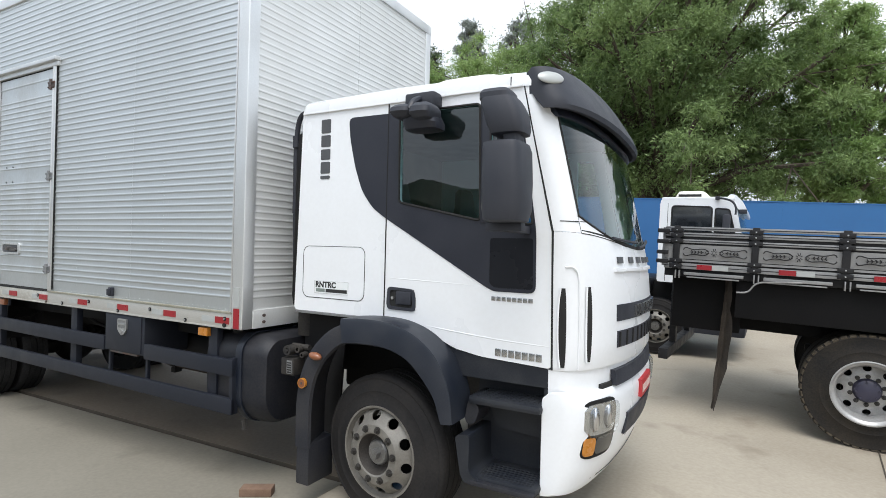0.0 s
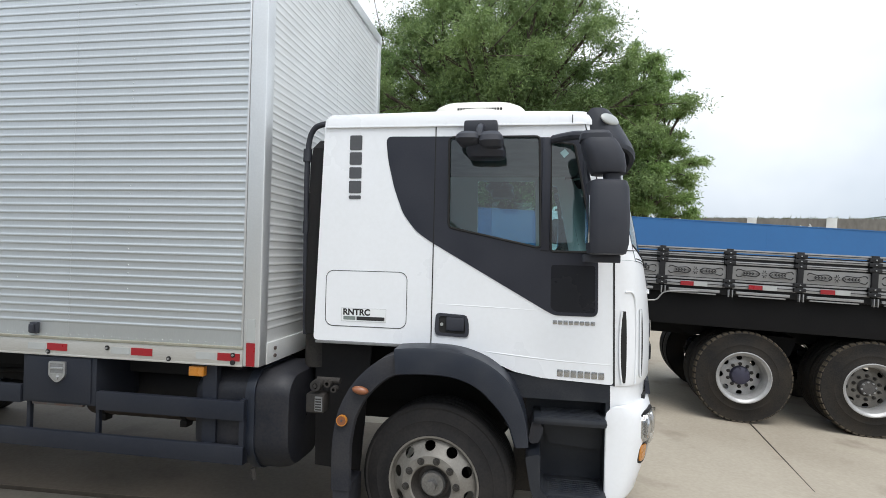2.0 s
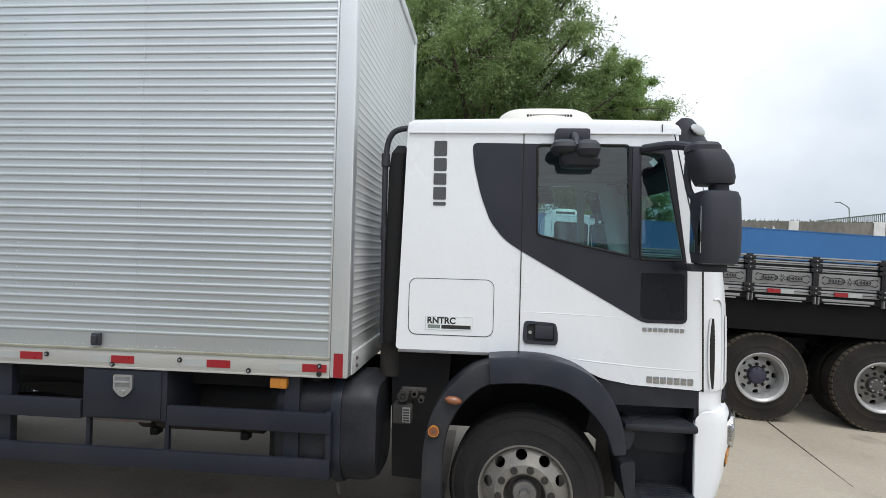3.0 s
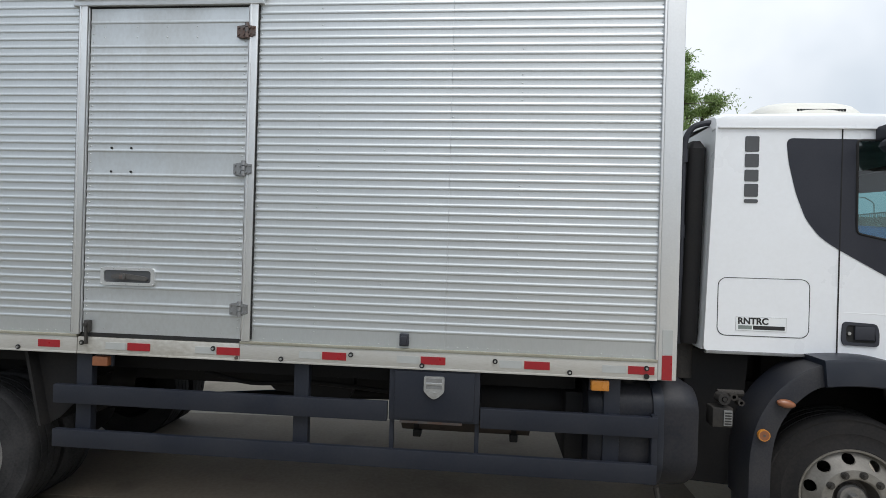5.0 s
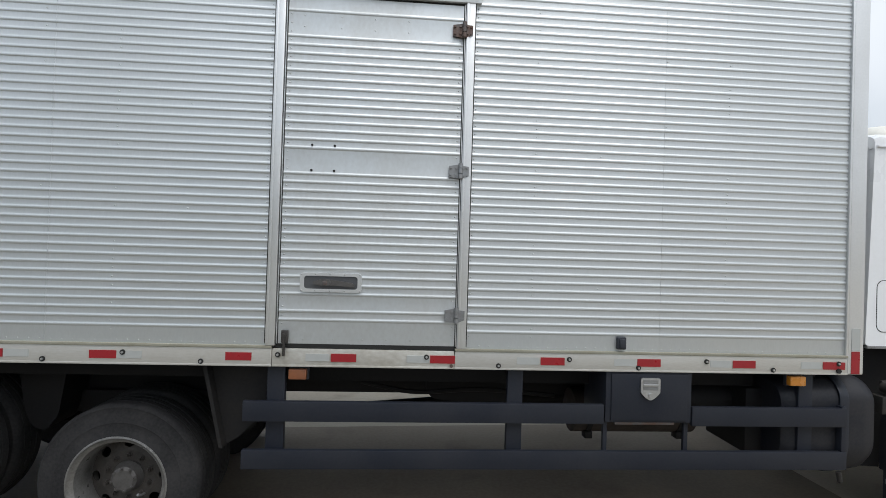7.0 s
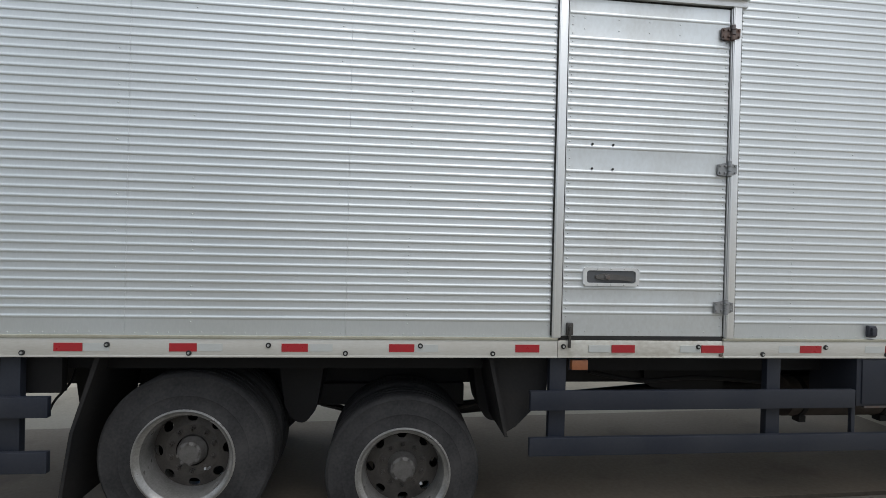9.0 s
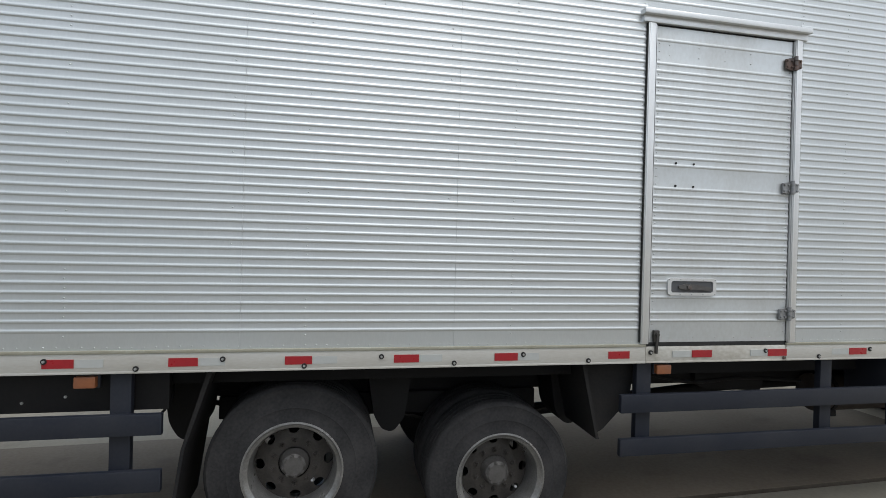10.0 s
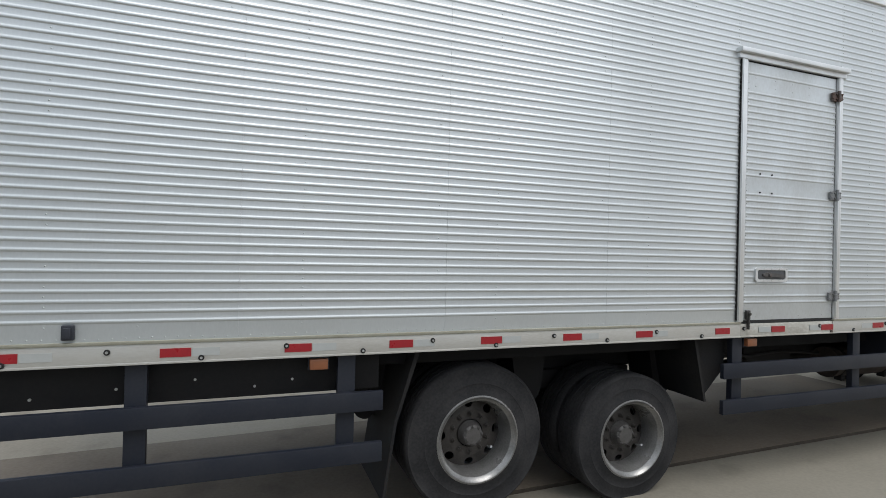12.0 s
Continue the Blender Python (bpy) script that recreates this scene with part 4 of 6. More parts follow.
def front_tank():
    """Drum-like fuel tank with rounded edges behind the cab, with one strap."""
    bm = bmesh.new()
    rows = []
    section = soften([(0.06, 0.62), (0.06, 1.05), (0.16, 1.145), (0.62, 1.145), (0.66, 1.05), (0.66, 0.55), (0.55, 0.46), (0.18, 0.47)], 0.10, 5)
    cy, cz = 0.36, 0.80
    for x, s in ((-0.50, 0.0), (-0.50, 0.86), (-0.46, 0.95), (-0.40, 0.985), (0.06, 1.0), (0.13, 0.97), (0.17, 0.90), (0.18, 0.0)):
        rows.append([(x, cy + (y - cy) * max(s, 0.02), cz + (z - cz) * max(s, 0.02)) for y, z in section])
    grid(bm, rows, True)
    tank = part("fuel_tank", bm, TANK, truck, "dark blue-black fuel tank with rounded edges")
    bm = bmesh.new()
    rows = [[(x, cy + (y - cy) * s, cz + (z - cz) * s) for y, z in section] for x, s in ((-0.115, 1.0), (-0.115, 1.035), (-0.105, 1.042), (-0.06, 1.042), (-0.05, 1.035), (-0.05, 1.0))]
    grid(bm, rows, True)
    part("strap", bm, FENDER, tank, "dusty rubber-lined tank strap")
    part("strap_bolt", tube(bmesh.new(), [(-0.075, 0.10, 0.50), (-0.06, 0.10, 0.43)], 0.017, 8), DIRTY, tank)
    part("filler_cap", cyl(bmesh.new(), (-0.25, 0.2, 1.16), "z", 0.055, 0.06, 16), CHASSIS, tank)


front_tank()


# ---- cab ----
SIDE, MID = 0.265, 1.30     # near side face and middle of the cab
FAR = 2 * MID - SIDE


def nose(z, xs, xf, inset=0.0, n=15, q=0.42):
    """Half plan of the cab's front at height z, from the near corner (xs) round to the middle (xf)."""
    h = MID - SIDE - inset
    pts = []
    for k in range(n):
        u = math.cos(math.pi / 2 * k / (n - 1))
        pts.append((xs + (xf - xs) * (1 - u ** 2.0) ** q, MID - h * u, z))
    return pts


def both_sides(half):
    return half + [(x, 2 * MID - y, z) for x, y, z in reversed(half[:-1])]


def front_point(y, z, xs, xf, out=0.0, q=0.42):
    u = min(max((MID - y) / (MID - SIDE), -1), 1)
    return (xs + (xf - xs) * (1 - u * u) ** q + out, y, z)


def front_panel(name, y0, y1, z0, z1, levels, mat, parent, out=0.006, label="", n=8, curl=False):
    """A patch that follows the curved front between two widths and heights."""
    bm = bmesh.new()
    rows = []
    q = 0.33 if levels is bumper_levels else 0.42
    for j in range(5):
        row = []
        for i in range(n + 1):
            # curl rounds the corners off
            s = 0.985 * (2 * i / n - 1)
            full = (1 - abs(s) ** 5) ** 0.2 if curl else 1.0
            z = (z0 + z1) / 2 + (z1 - z0) * (j / 4 - 0.5) * full
            row.append(front_point(y0 + (y1 - y0) * i / n, z, *levels(z), out, q))
        rows.append(row)
    grid(bm, rows)
    more = bmesh.ops.extrude_face_region(bm, geom=list(bm.faces))
    bmesh.ops.translate(bm, vec=(-0.03, 0.005, 0), verts=[v for v in more["geom"] if isinstance(v, bmesh.types.BMVert)])
    return part(name, bm, mat, parent, label)


cab = part("cab_shell", prism(bmesh.new(),
           soften([(0.30, 2.84), (2.035, 2.825), (2.23, 1.93), (2.245, 1.155), (1.80, 1.175), (1.62, 1.205), (1.42, 1.29), (1.28, 1.345), (0.255, 1.345)], 0.03),
           SIDE, SIDE + 0.035,
           [soften([(1.165, 2.725), (1.755, 2.725), (1.775, 2.005), (1.175, 2.13)], 0.03),
            soften([(1.825, 2.69), (1.975, 2.67), (2.112, 1.985), (1.84, 1.985)], 0.02),
            ]), WHITE, truck, "white painted lorry cab with charcoal window surround")
far_side = part("far_side", prism(bmesh.new(),
                soften([(0.30, 2.84), (2.035, 2.825), (2.23, 1.93), (2.245, 1.155), (1.80, 1.175), (1.62, 1.205), (1.42, 1.29), (1.28, 1.345), (0.255, 1.345)], 0.03),
                FAR - 0.035, FAR,
                [soften([(1.165, 2.725), (1.755, 2.725), (1.775, 2.005), (1.175, 2.13)], 0.03),
                 soften([(1.825, 2.69), (1.975, 2.67), (2.112, 1.985), (1.84, 1.985)], 0.02)]), WHITE, cab)


def cab_shell():
    # roof: rounded over the sides, slightly crowned
    bm = bmesh.new()
    rows = []
    prof = [(SIDE - 0.012, 2.80), (SIDE - 0.012, 2.845), (SIDE - 0.004, 2.872), (SIDE + 0.03, 2.895), (SIDE + 0.10, 2.906), (SIDE + 0.4, 2.925), (MID, 2.935)]
    prof = prof + [(2 * MID - y, z) for y, z in reversed(prof[:-1])]
    for x, s, d in ((0.285, 0.96, -0.07), (0.30, 0.985, -0.015), (0.34, 1.0, 0.0), (1.1, 1.0, 0.012), (1.9, 1.0, 0.0), (2.02, 0.995, -0.005), (2.10, 0.985, -0.02), (2.18, 0.95, -0.07)):
        rows.append([(x + (0.16 * (1 - ((y - MID) / (MID - SIDE)) ** 2) if x > 2 else 0), MID + (y - MID) * s, z + d * (1 if z > 2.81 else 0.2)) for y, z in prof])
    grid(bm, rows)
    part("roof", bm, WHITE, cab)
    part("rain_gutter", boxed(0.31, 2.03, SIDE - 0.016, SIDE + 0.01, 2.795, 2.808, 0.003), WHITE, cab)
    part("roof_seam", boxed(1.955, 1.959, SIDE - 0.0145, SIDE + 0.02, 2.80, 2.86), SEAM, cab)
    # back wall, floor, near-side edge trim
    bm = prism(bmesh.new(), [(0.255, 1.345), (0.29, 1.345), (0.335, 2.83), (0.30, 2.83)], SIDE + 0.036, FAR - 0.036)
    part("back_wall", bm, WHITE, cab)
    part("floor_pan", boxed(0.29, 2.22, SIDE + 0.036, FAR - 0.036, 1.32, 1.36), CHASSIS, cab)
    part("inner_floor", boxed(0.30, 2.24, SIDE + 0.036, FAR - 0.036, 1.361, 1.42), INTERIOR, cab)
    part("engine_tunnel", boxed(0.9, 2.2, 0.85, 1.75, 0.75, 1.32, 0.05), CHASSIS, cab)
    part("sill_strip", boxed(0.27, 0.90, SIDE - 0.004, SIDE + 0.03, 1.325, 1.344, 0.003), GREY_STEEL, cab)


cab_shell()


def lower_levels(z):
    """Corner and middle of the front at a height of the nose panel."""
    t = (z - 1.0) / 0.95
    return 2.248 - 0.010 * t, 2.588 + 0.02 * math.sin(math.pi * min(max(t, 0), 1)) - 0.045 * max(t, 0) ** 3


def screen_levels(z):
    t = (z - 1.95) / 0.80
    return 2.235 - 0.185 * t, 2.542 - 0.185 * t


def bumper_levels(z):
    t = (z - 0.42) / 0.62
    return 2.235, 2.609 - 0.145 * max(1 - t, 0) ** 2.2 - 0.02 * max(t, 0) ** 4


def dip(y):
    """How far the windscreen's foot lies below its corners."""
    return 0.085 * max(1 - ((MID - y) / (MID - SIDE)) ** 2, 0) ** 1.5


def cab_front():
    # nose panel with its rounded upper edge
    bm = bmesh.new()
    rows = []
    for z in (1.148, 1.152, 1.17, 1.3, 1.5, 1.7, 1.82, 1.90, 1.94):
        xs, xf = lower_levels(z)
        d = -0.03 if z < 1.15 else -0.008 if z < 1.16 else 0.0
        rows.append(both_sides([(x + d, y, zz - dip(y) * max(zz - 1.5, 0) / 0.44) for x, y, zz in nose(z, xs, xf, 0.002, 17)]))
    grid(bm, rows)
    face = part("nose_panel", bm, WHITE, cab, "white curved front panel")
    # set-back corner panel between the nose and the bumper
    bm = bmesh.new()
    rows = []
    for z in (0.98, 1.0, 1.12, 1.15):
        xs, xf = lower_levels(z)
        rows.append(both_sides([(x - 0.022, y + 0.004, zz) for x, y, zz in nose(z, xs, xf, 0.002, 17)]))
    grid(bm, rows)
    part("valance", bm, WHITE, cab, "white set-back valance over the bumper")
    # pillars, header and windscreen
    bm = bmesh.new()
    glass = bmesh.new()
    rows_g, left = [], []
    zs = [1.942 + 0.79 * k / 8 for k in range(9)]
    for z in zs:
        xs, xf = screen_levels(z)
        line = [(x, y, zz - dip(y) * (2.732 - zz) / 0.79) for x, y, zz in nose(z, xs, xf, 0.002, 21)]
        left.append(line[:6])
        rows_g.append(both_sides(line)[5:-5])
    grid(bm, left)
    part("pillar_panel", bm, WHITE, cab)
    bm = bmesh.new()
    grid(bm, [[(x, 2 * MID - y, z) for x, y, z in reversed(r)] for r in left])
    part("pillar_panel", bm, WHITE, cab)
    grid(glass, [[(x - 0.006, y, z) for x, y, z in r] for r in rows_g])
    ws = part("windscreen", glass, SCREEN_GLASS, cab, "greenish curved windscreen")
    ws.visible_shadow = False
    bm = bmesh.new()
    rows = []
    for k, z in enumerate((2.732, 2.78, 2.83, 2.86)):
        xs, xf = screen_levels(z)
        rows.append(both_sides(nose(z, xs, xf, 0.002, 17)))
    grid(bm, rows)
    part("header_panel", bm, WHITE, cab)
    # dark rubber border of the windscreen and the scuttle under it
    bm = bmesh.new()
    lows = rows_g[0]
    grid(bm, [[(x + 0.003, y, z - 0.004) for x, y, z in lows], [(x + 0.001, y, z + 0.018) for x, y, z in lows]])
    for col in (0, -1):
        s = 1 if col == 0 else -1
        grid(bm, [[(r[col][0] + 0.002, r[col][1] - 0.002 * s, r[col][2]), (r[col][0] + 0.008, r[col][1] + 0.018 * s, r[col][2])] for r in rows_g])
    part("windscreen_rubber", bm, SEAM, cab)
    # white corners that round off the windscreen's foot
    for flip in (False, True):
        cols = [rows_g[0][k] for k in range(11)]
        bm = bmesh.new()
        rows = []
        for j in range(5):
            row = []
            for k, (x, y, z) in enumerate(cols):
                rise = 0.10 * (1 - k / 10) ** 2.2 * j / 4 + 0.001
                q = (x + 0.003 - 0.23 * rise, y - 0.002, z + rise)
                row.append((q[0], 2 * MID - q[1] if flip else q[1], q[2]))
            rows.append(row)
        grid(bm, rows)
        part("screen_corner", bm, WHITE, cab)
        part("screen_corner_rubber", tube(bmesh.new(), rows[-1], 0.007, 6), SEAM, cab)
    for y0, y1, dz in ((0.62, 1.12, 0.05), (1.20, 1.75, 0.06)):
        pts = []
        for k in range(6):
            y = y0 + (y1 - y0) * k / 5
            z = 1.955 + dz * k / 5 * 0.6
            pts.append(front_point(y, z - dip(y), *screen_levels(z), 0.022))
        part("wiper", tube(bmesh.new(), pts, 0.010, 6), BLACK_PLASTIC, cab, "black windscreen wiper")
    # seams: corner panel edge, and the deep slots in the corner
    part("door_seam", prism(bmesh.new(), [(2.226, 1.94), (2.236, 1.94), (2.251, 1.15), (2.241, 1.15)], SIDE - 0.003, SIDE + 0.02), SEAM, cab)
    part("pillar_seam", prism(bmesh.new(), [(2.034, 2.80), (2.041, 2.80), (2.233, 1.94), (2.225, 1.94)], SIDE - 0.002, SIDE + 0.02), SEAM, cab)
    front_panel("panel_seam", 0.272, 0.40, 2.000, 2.005, screen_levels, SEAM, cab, 0.002)
    for y0, y1, z0, z1 in ((0.266, 0.2765, 1.17, 1.62), (0.352, 0.388, 1.20, 1.63)):
        bm = bmesh.new()
        rows = []
        for j in range(9):
            t = j / 8
            z = z0 + (z1 - z0) * t
            w = (y1 - y0) / 2 * (math.sin(math.pi * min(max(t, 0.015), 0.985)) ** 0.16)
            xs, xf = lower_levels(z)
            rows.append([front_point((y0 + y1) / 2 + w * i, z, xs, xf, 0.004) for i in (-1, -0.5, 0, 0.5, 1)])
        grid(bm, rows)
        part("air_slot", bm, SEAM, face, "black vertical air slot")
        part("slot_lip", tube(bmesh.new(), [(r[0][0] + 0.001, r[0][1] - 0.006, r[0][2]) for r in rows], 0.006, 6), WHITE, face)
    # recessed corner moulding beside the door seam
    bm = tube(bmesh.new(), smooth_path([front_point(0.275, 1.74, *lower_levels(1.74), 0.002), front_point(0.30, 1.735, *lower_levels(1.73), 0.004),
                                        front_point(0.318, 1.66, *lower_levels(1.66), 0.003), front_point(0.32, 1.40, *lower_levels(1.4), 0.002),
                                        front_point(0.318, 1.16, *lower_levels(1.16), 0.001)], 6), 0.006, 8)
    part("corner_moulding", bm, WHITE, face)
    # grille: two dark openings, bars for the maker's badge
    front_panel("grille", 0.63, 2 * MID - 0.63, 1.415, 1.515, lower_levels, BLACK_PLASTIC, face, 0.004, "black upper grille opening", 14)
    front_panel("grille", 0.64, 2 * MID - 0.64, 1.255, 1.355, lower_levels, BLACK_PLASTIC, face, 0.004, "black lower grille mesh", 14)
    for k in range(5):
        y = 0.92 + 0.17 * k
        front_panel("badge_bar", y, y + 0.11, 1.425, 1.50, lower_levels, CHROME_LETTER, face, 0.022, n=2)
    for k in range(12):
        y = 0.66 + k * 0.11
        front_panel("grille_rib", y, y + 0.012, 1.26, 1.35, lower_levels, SEAM, face, 0.012, n=1)
    for k in range(6):
        y = 0.68 + k * 0.21
        front_panel("badge_bar", y, y + 0.075, 1.765, 1.805, lower_levels, LETTER, face, 0.006, n=2)
    front_panel("name_ridge", 0.62, 1.98, 1.715, 1.735, lower_levels, WHITE, face, 0.012, n=12)


cab_front()


def visor():
    """The wide black sun visor over the windscreen, with oval marker lamps."""
    bm = bmesh.new()
    rows = []
    section = [(-0.045, 2.725), (-0.030, 2.875), (0.02, 2.905), (0.055, 2.87), (0.11, 2.785), (0.165, 2.695), (0.19, 2.635), (0.18, 2.605), (0.15, 2.605), (0.09, 2.66), (0.03, 2.73)]
    half = MID - SIDE + 0.0
    n = 25
    for k in range(n):
        u = math.cos(math.pi * k / (n - 1))
        c = (1 - abs(u) ** 2.4) ** 0.5
        row = []
        for s, z in section:
            reach = s * (0.66 + 0.34 * c)
            x = 2.065 + 0.205 * c ** 0.8 + reach
            y = MID - (half - 0.005 + 0.25 * reach * (1 - c)) * u
            lift = max(2.82 - z, 0) * 0.22 * (1 - c) ** 0.8
            row.append((x, y, z + 0.02 * c + lift))
        rows.append(row)
    vs = grid(bm, rows, True)
    bm.faces.new(vs[0])
    bm.faces.new(vs[-1][::-1])
    v = part("sun_visor", bm, BLACK_PLASTIC, cab, "grained black sun visor with oval marker lamps")
    bm = bmesh.new()
    rows = []
    for k in range(n):
        u = math.cos(math.pi * k / (n - 1)) * 0.97
        c = (1 - abs(u) ** 2.4) ** 0.5
        rows.append([(2.065 + 0.205 * c ** 0.8 + r * (0.66 + 0.34 * c), MID - (half - 0.02) * u, z + 0.02 * c + max(2.80 - z, 0) * 0.26 * (1 - c) ** 0.8)
                     for r, z in ((0.0, 2.70), (0.06, 2.665), (0.115, 2.592), (0.125, 2.565), (0.105, 2.560), (0.045, 2.62))])
    vs = grid(bm, rows, True)
    bm.faces.new(vs[0])
    bm.faces.new(vs[-1][::-1])
    part("visor_lip", bm, CHARCOAL, v, "dark inner lip of the visor")
    for x, y, z, ang in ((2.190, SIDE + 0.018, 2.832, 42), (2.190, FAR - 0.018, 2.832, 138)):
        b2 = bmesh.new()
        bmesh.ops.create_uvsphere(b2, u_segments=18, v_segments=10, radius=1, matrix=pose(x, y, z, -22 if ang < 90 else 22, 0, ang) @ Matrix.Diagonal((0.082, 0.018, 0.042, 1)))
        part("marker_lamp", b2, SILVER_TAPE, v, "pale oval marker lamp")


visor()


def bumper():
    bm = bmesh.new()
    rows = []
    for z, d in ((0.430, -0.06), (0.448, -0.015), (0.485, 0.0), (0.60, 0.004), (0.80, 0.008), (0.95, 0.006), (1.005, -0.004), (1.025, -0.02), (1.03, -0.07)):
        xs, xf = bumper_levels(z)
        rows.append(both_sides([(max(x + d, 2.205), y - 0.012, zz) for x, y, zz in nose(z, xs, xf, -0.004, 19, 0.33)]))
    # side returns, back to the step, with a rounded upper corner
    rows = [[(2.197, r[0][1] + 0.03, r[0][2]), (2.196, r[0][1] + 0.006, r[0][2]), (2.201, r[0][1], r[0][2])] + r + [(2.2, r[-1][1] + 0.002, r[-1][2])] for r in rows]
    def eased(x, y, z):
        near = max(0.075 - (x - 2.196), 0)
        return x, y, z - (0.075 - math.sqrt(max(0.075 ** 2 - near ** 2, 0))) * max((z - 0.90) / 0.13, 0)
    rows = [[eased(*q) for q in r] for r in rows]
    grid(bm, rows)
    b = part("front_bumper", bm, WHITE, cab, "white moulded front bumper")
    front_panel("bumper_lip", 0.262, FAR, 0.500, 0.507, bumper_levels, SEAM, b, 0.004, n=20)
    front_panel("foot_step", 0.62, 2 * MID - 0.62, 1.03, 1.12, bumper_levels, BLACK_PLASTIC, b, 0.012, "black step on the bumper", 14)
    front_panel("bumper_gap", 0.50, 0.64, 1.026, 1.052, bumper_levels, SEAM, b, -0.018, n=4)
    front_panel("lower_grille", 0.80, 2 * MID - 0.80, 0.69, 0.83, bumper_levels, BLACK_PLASTIC, b, 0.02, "black lower grille", 12)
    plate = front_panel("number_plate", 1.10, 1.50, 0.862, 0.978, bumper_levels, PLATE_RED, b, 0.026, "red number plate", 4)
    for k in range(7):
        y = 1.135 + 0.049 * k
        front_panel("plate_bar", y, y + 0.020, 0.888, 0.940, bumper_levels, OLD_WHITE, plate, 0.0275, n=1)
    for s in (1, -1):
        def yy(v):
            return v if s == 1 else 2 * MID - v
        front_panel("headlight_bowl", yy(0.303), yy(0.592), 0.648, 0.984, bumper_levels, CHASSIS, b, 0.018, n=14, curl=True)
        lamp = front_panel("headlight", yy(0.320), yy(0.577), 0.785, 0.966, bumper_levels, LAMP_METAL, b, 0.023, "clear twin headlight", 10, True)
        for y in (0.385, 0.50):
            x = front_point(y, 0.885, *bumper_levels(0.885), 0.0, 0.33)[0]
            b2 = bmesh.new()
            bmesh.ops.create_uvsphere(b2, u_segments=16, v_segments=8, radius=1, matrix=Matrix.Translation((x + 0.022, yy(y), 0.875)) @ Matrix.Diagonal((0.02, 0.043, 0.074, 1)))
            part("lamp_bulb", b2, LAMP_METAL, lamp)
        cover = front_panel("lamp_lens", yy(0.318), yy(0.58), 0.775, 0.97, bumper_levels, LENS, lamp, 0.045, n=10, curl=True)
        cover.visible_shadow = False
        front_panel("fog_lens", yy(0.40), yy(0.568), 0.668, 0.772, bumper_levels, DARK_GLASS, b, 0.024, "dark lower lamp", 12, True)
        front_panel("turn_signal", yy(0.324), yy(0.395), 0.67, 0.772, bumper_levels, AMBER, b, 0.026, "amber turn signal", 12, True)


bumper()


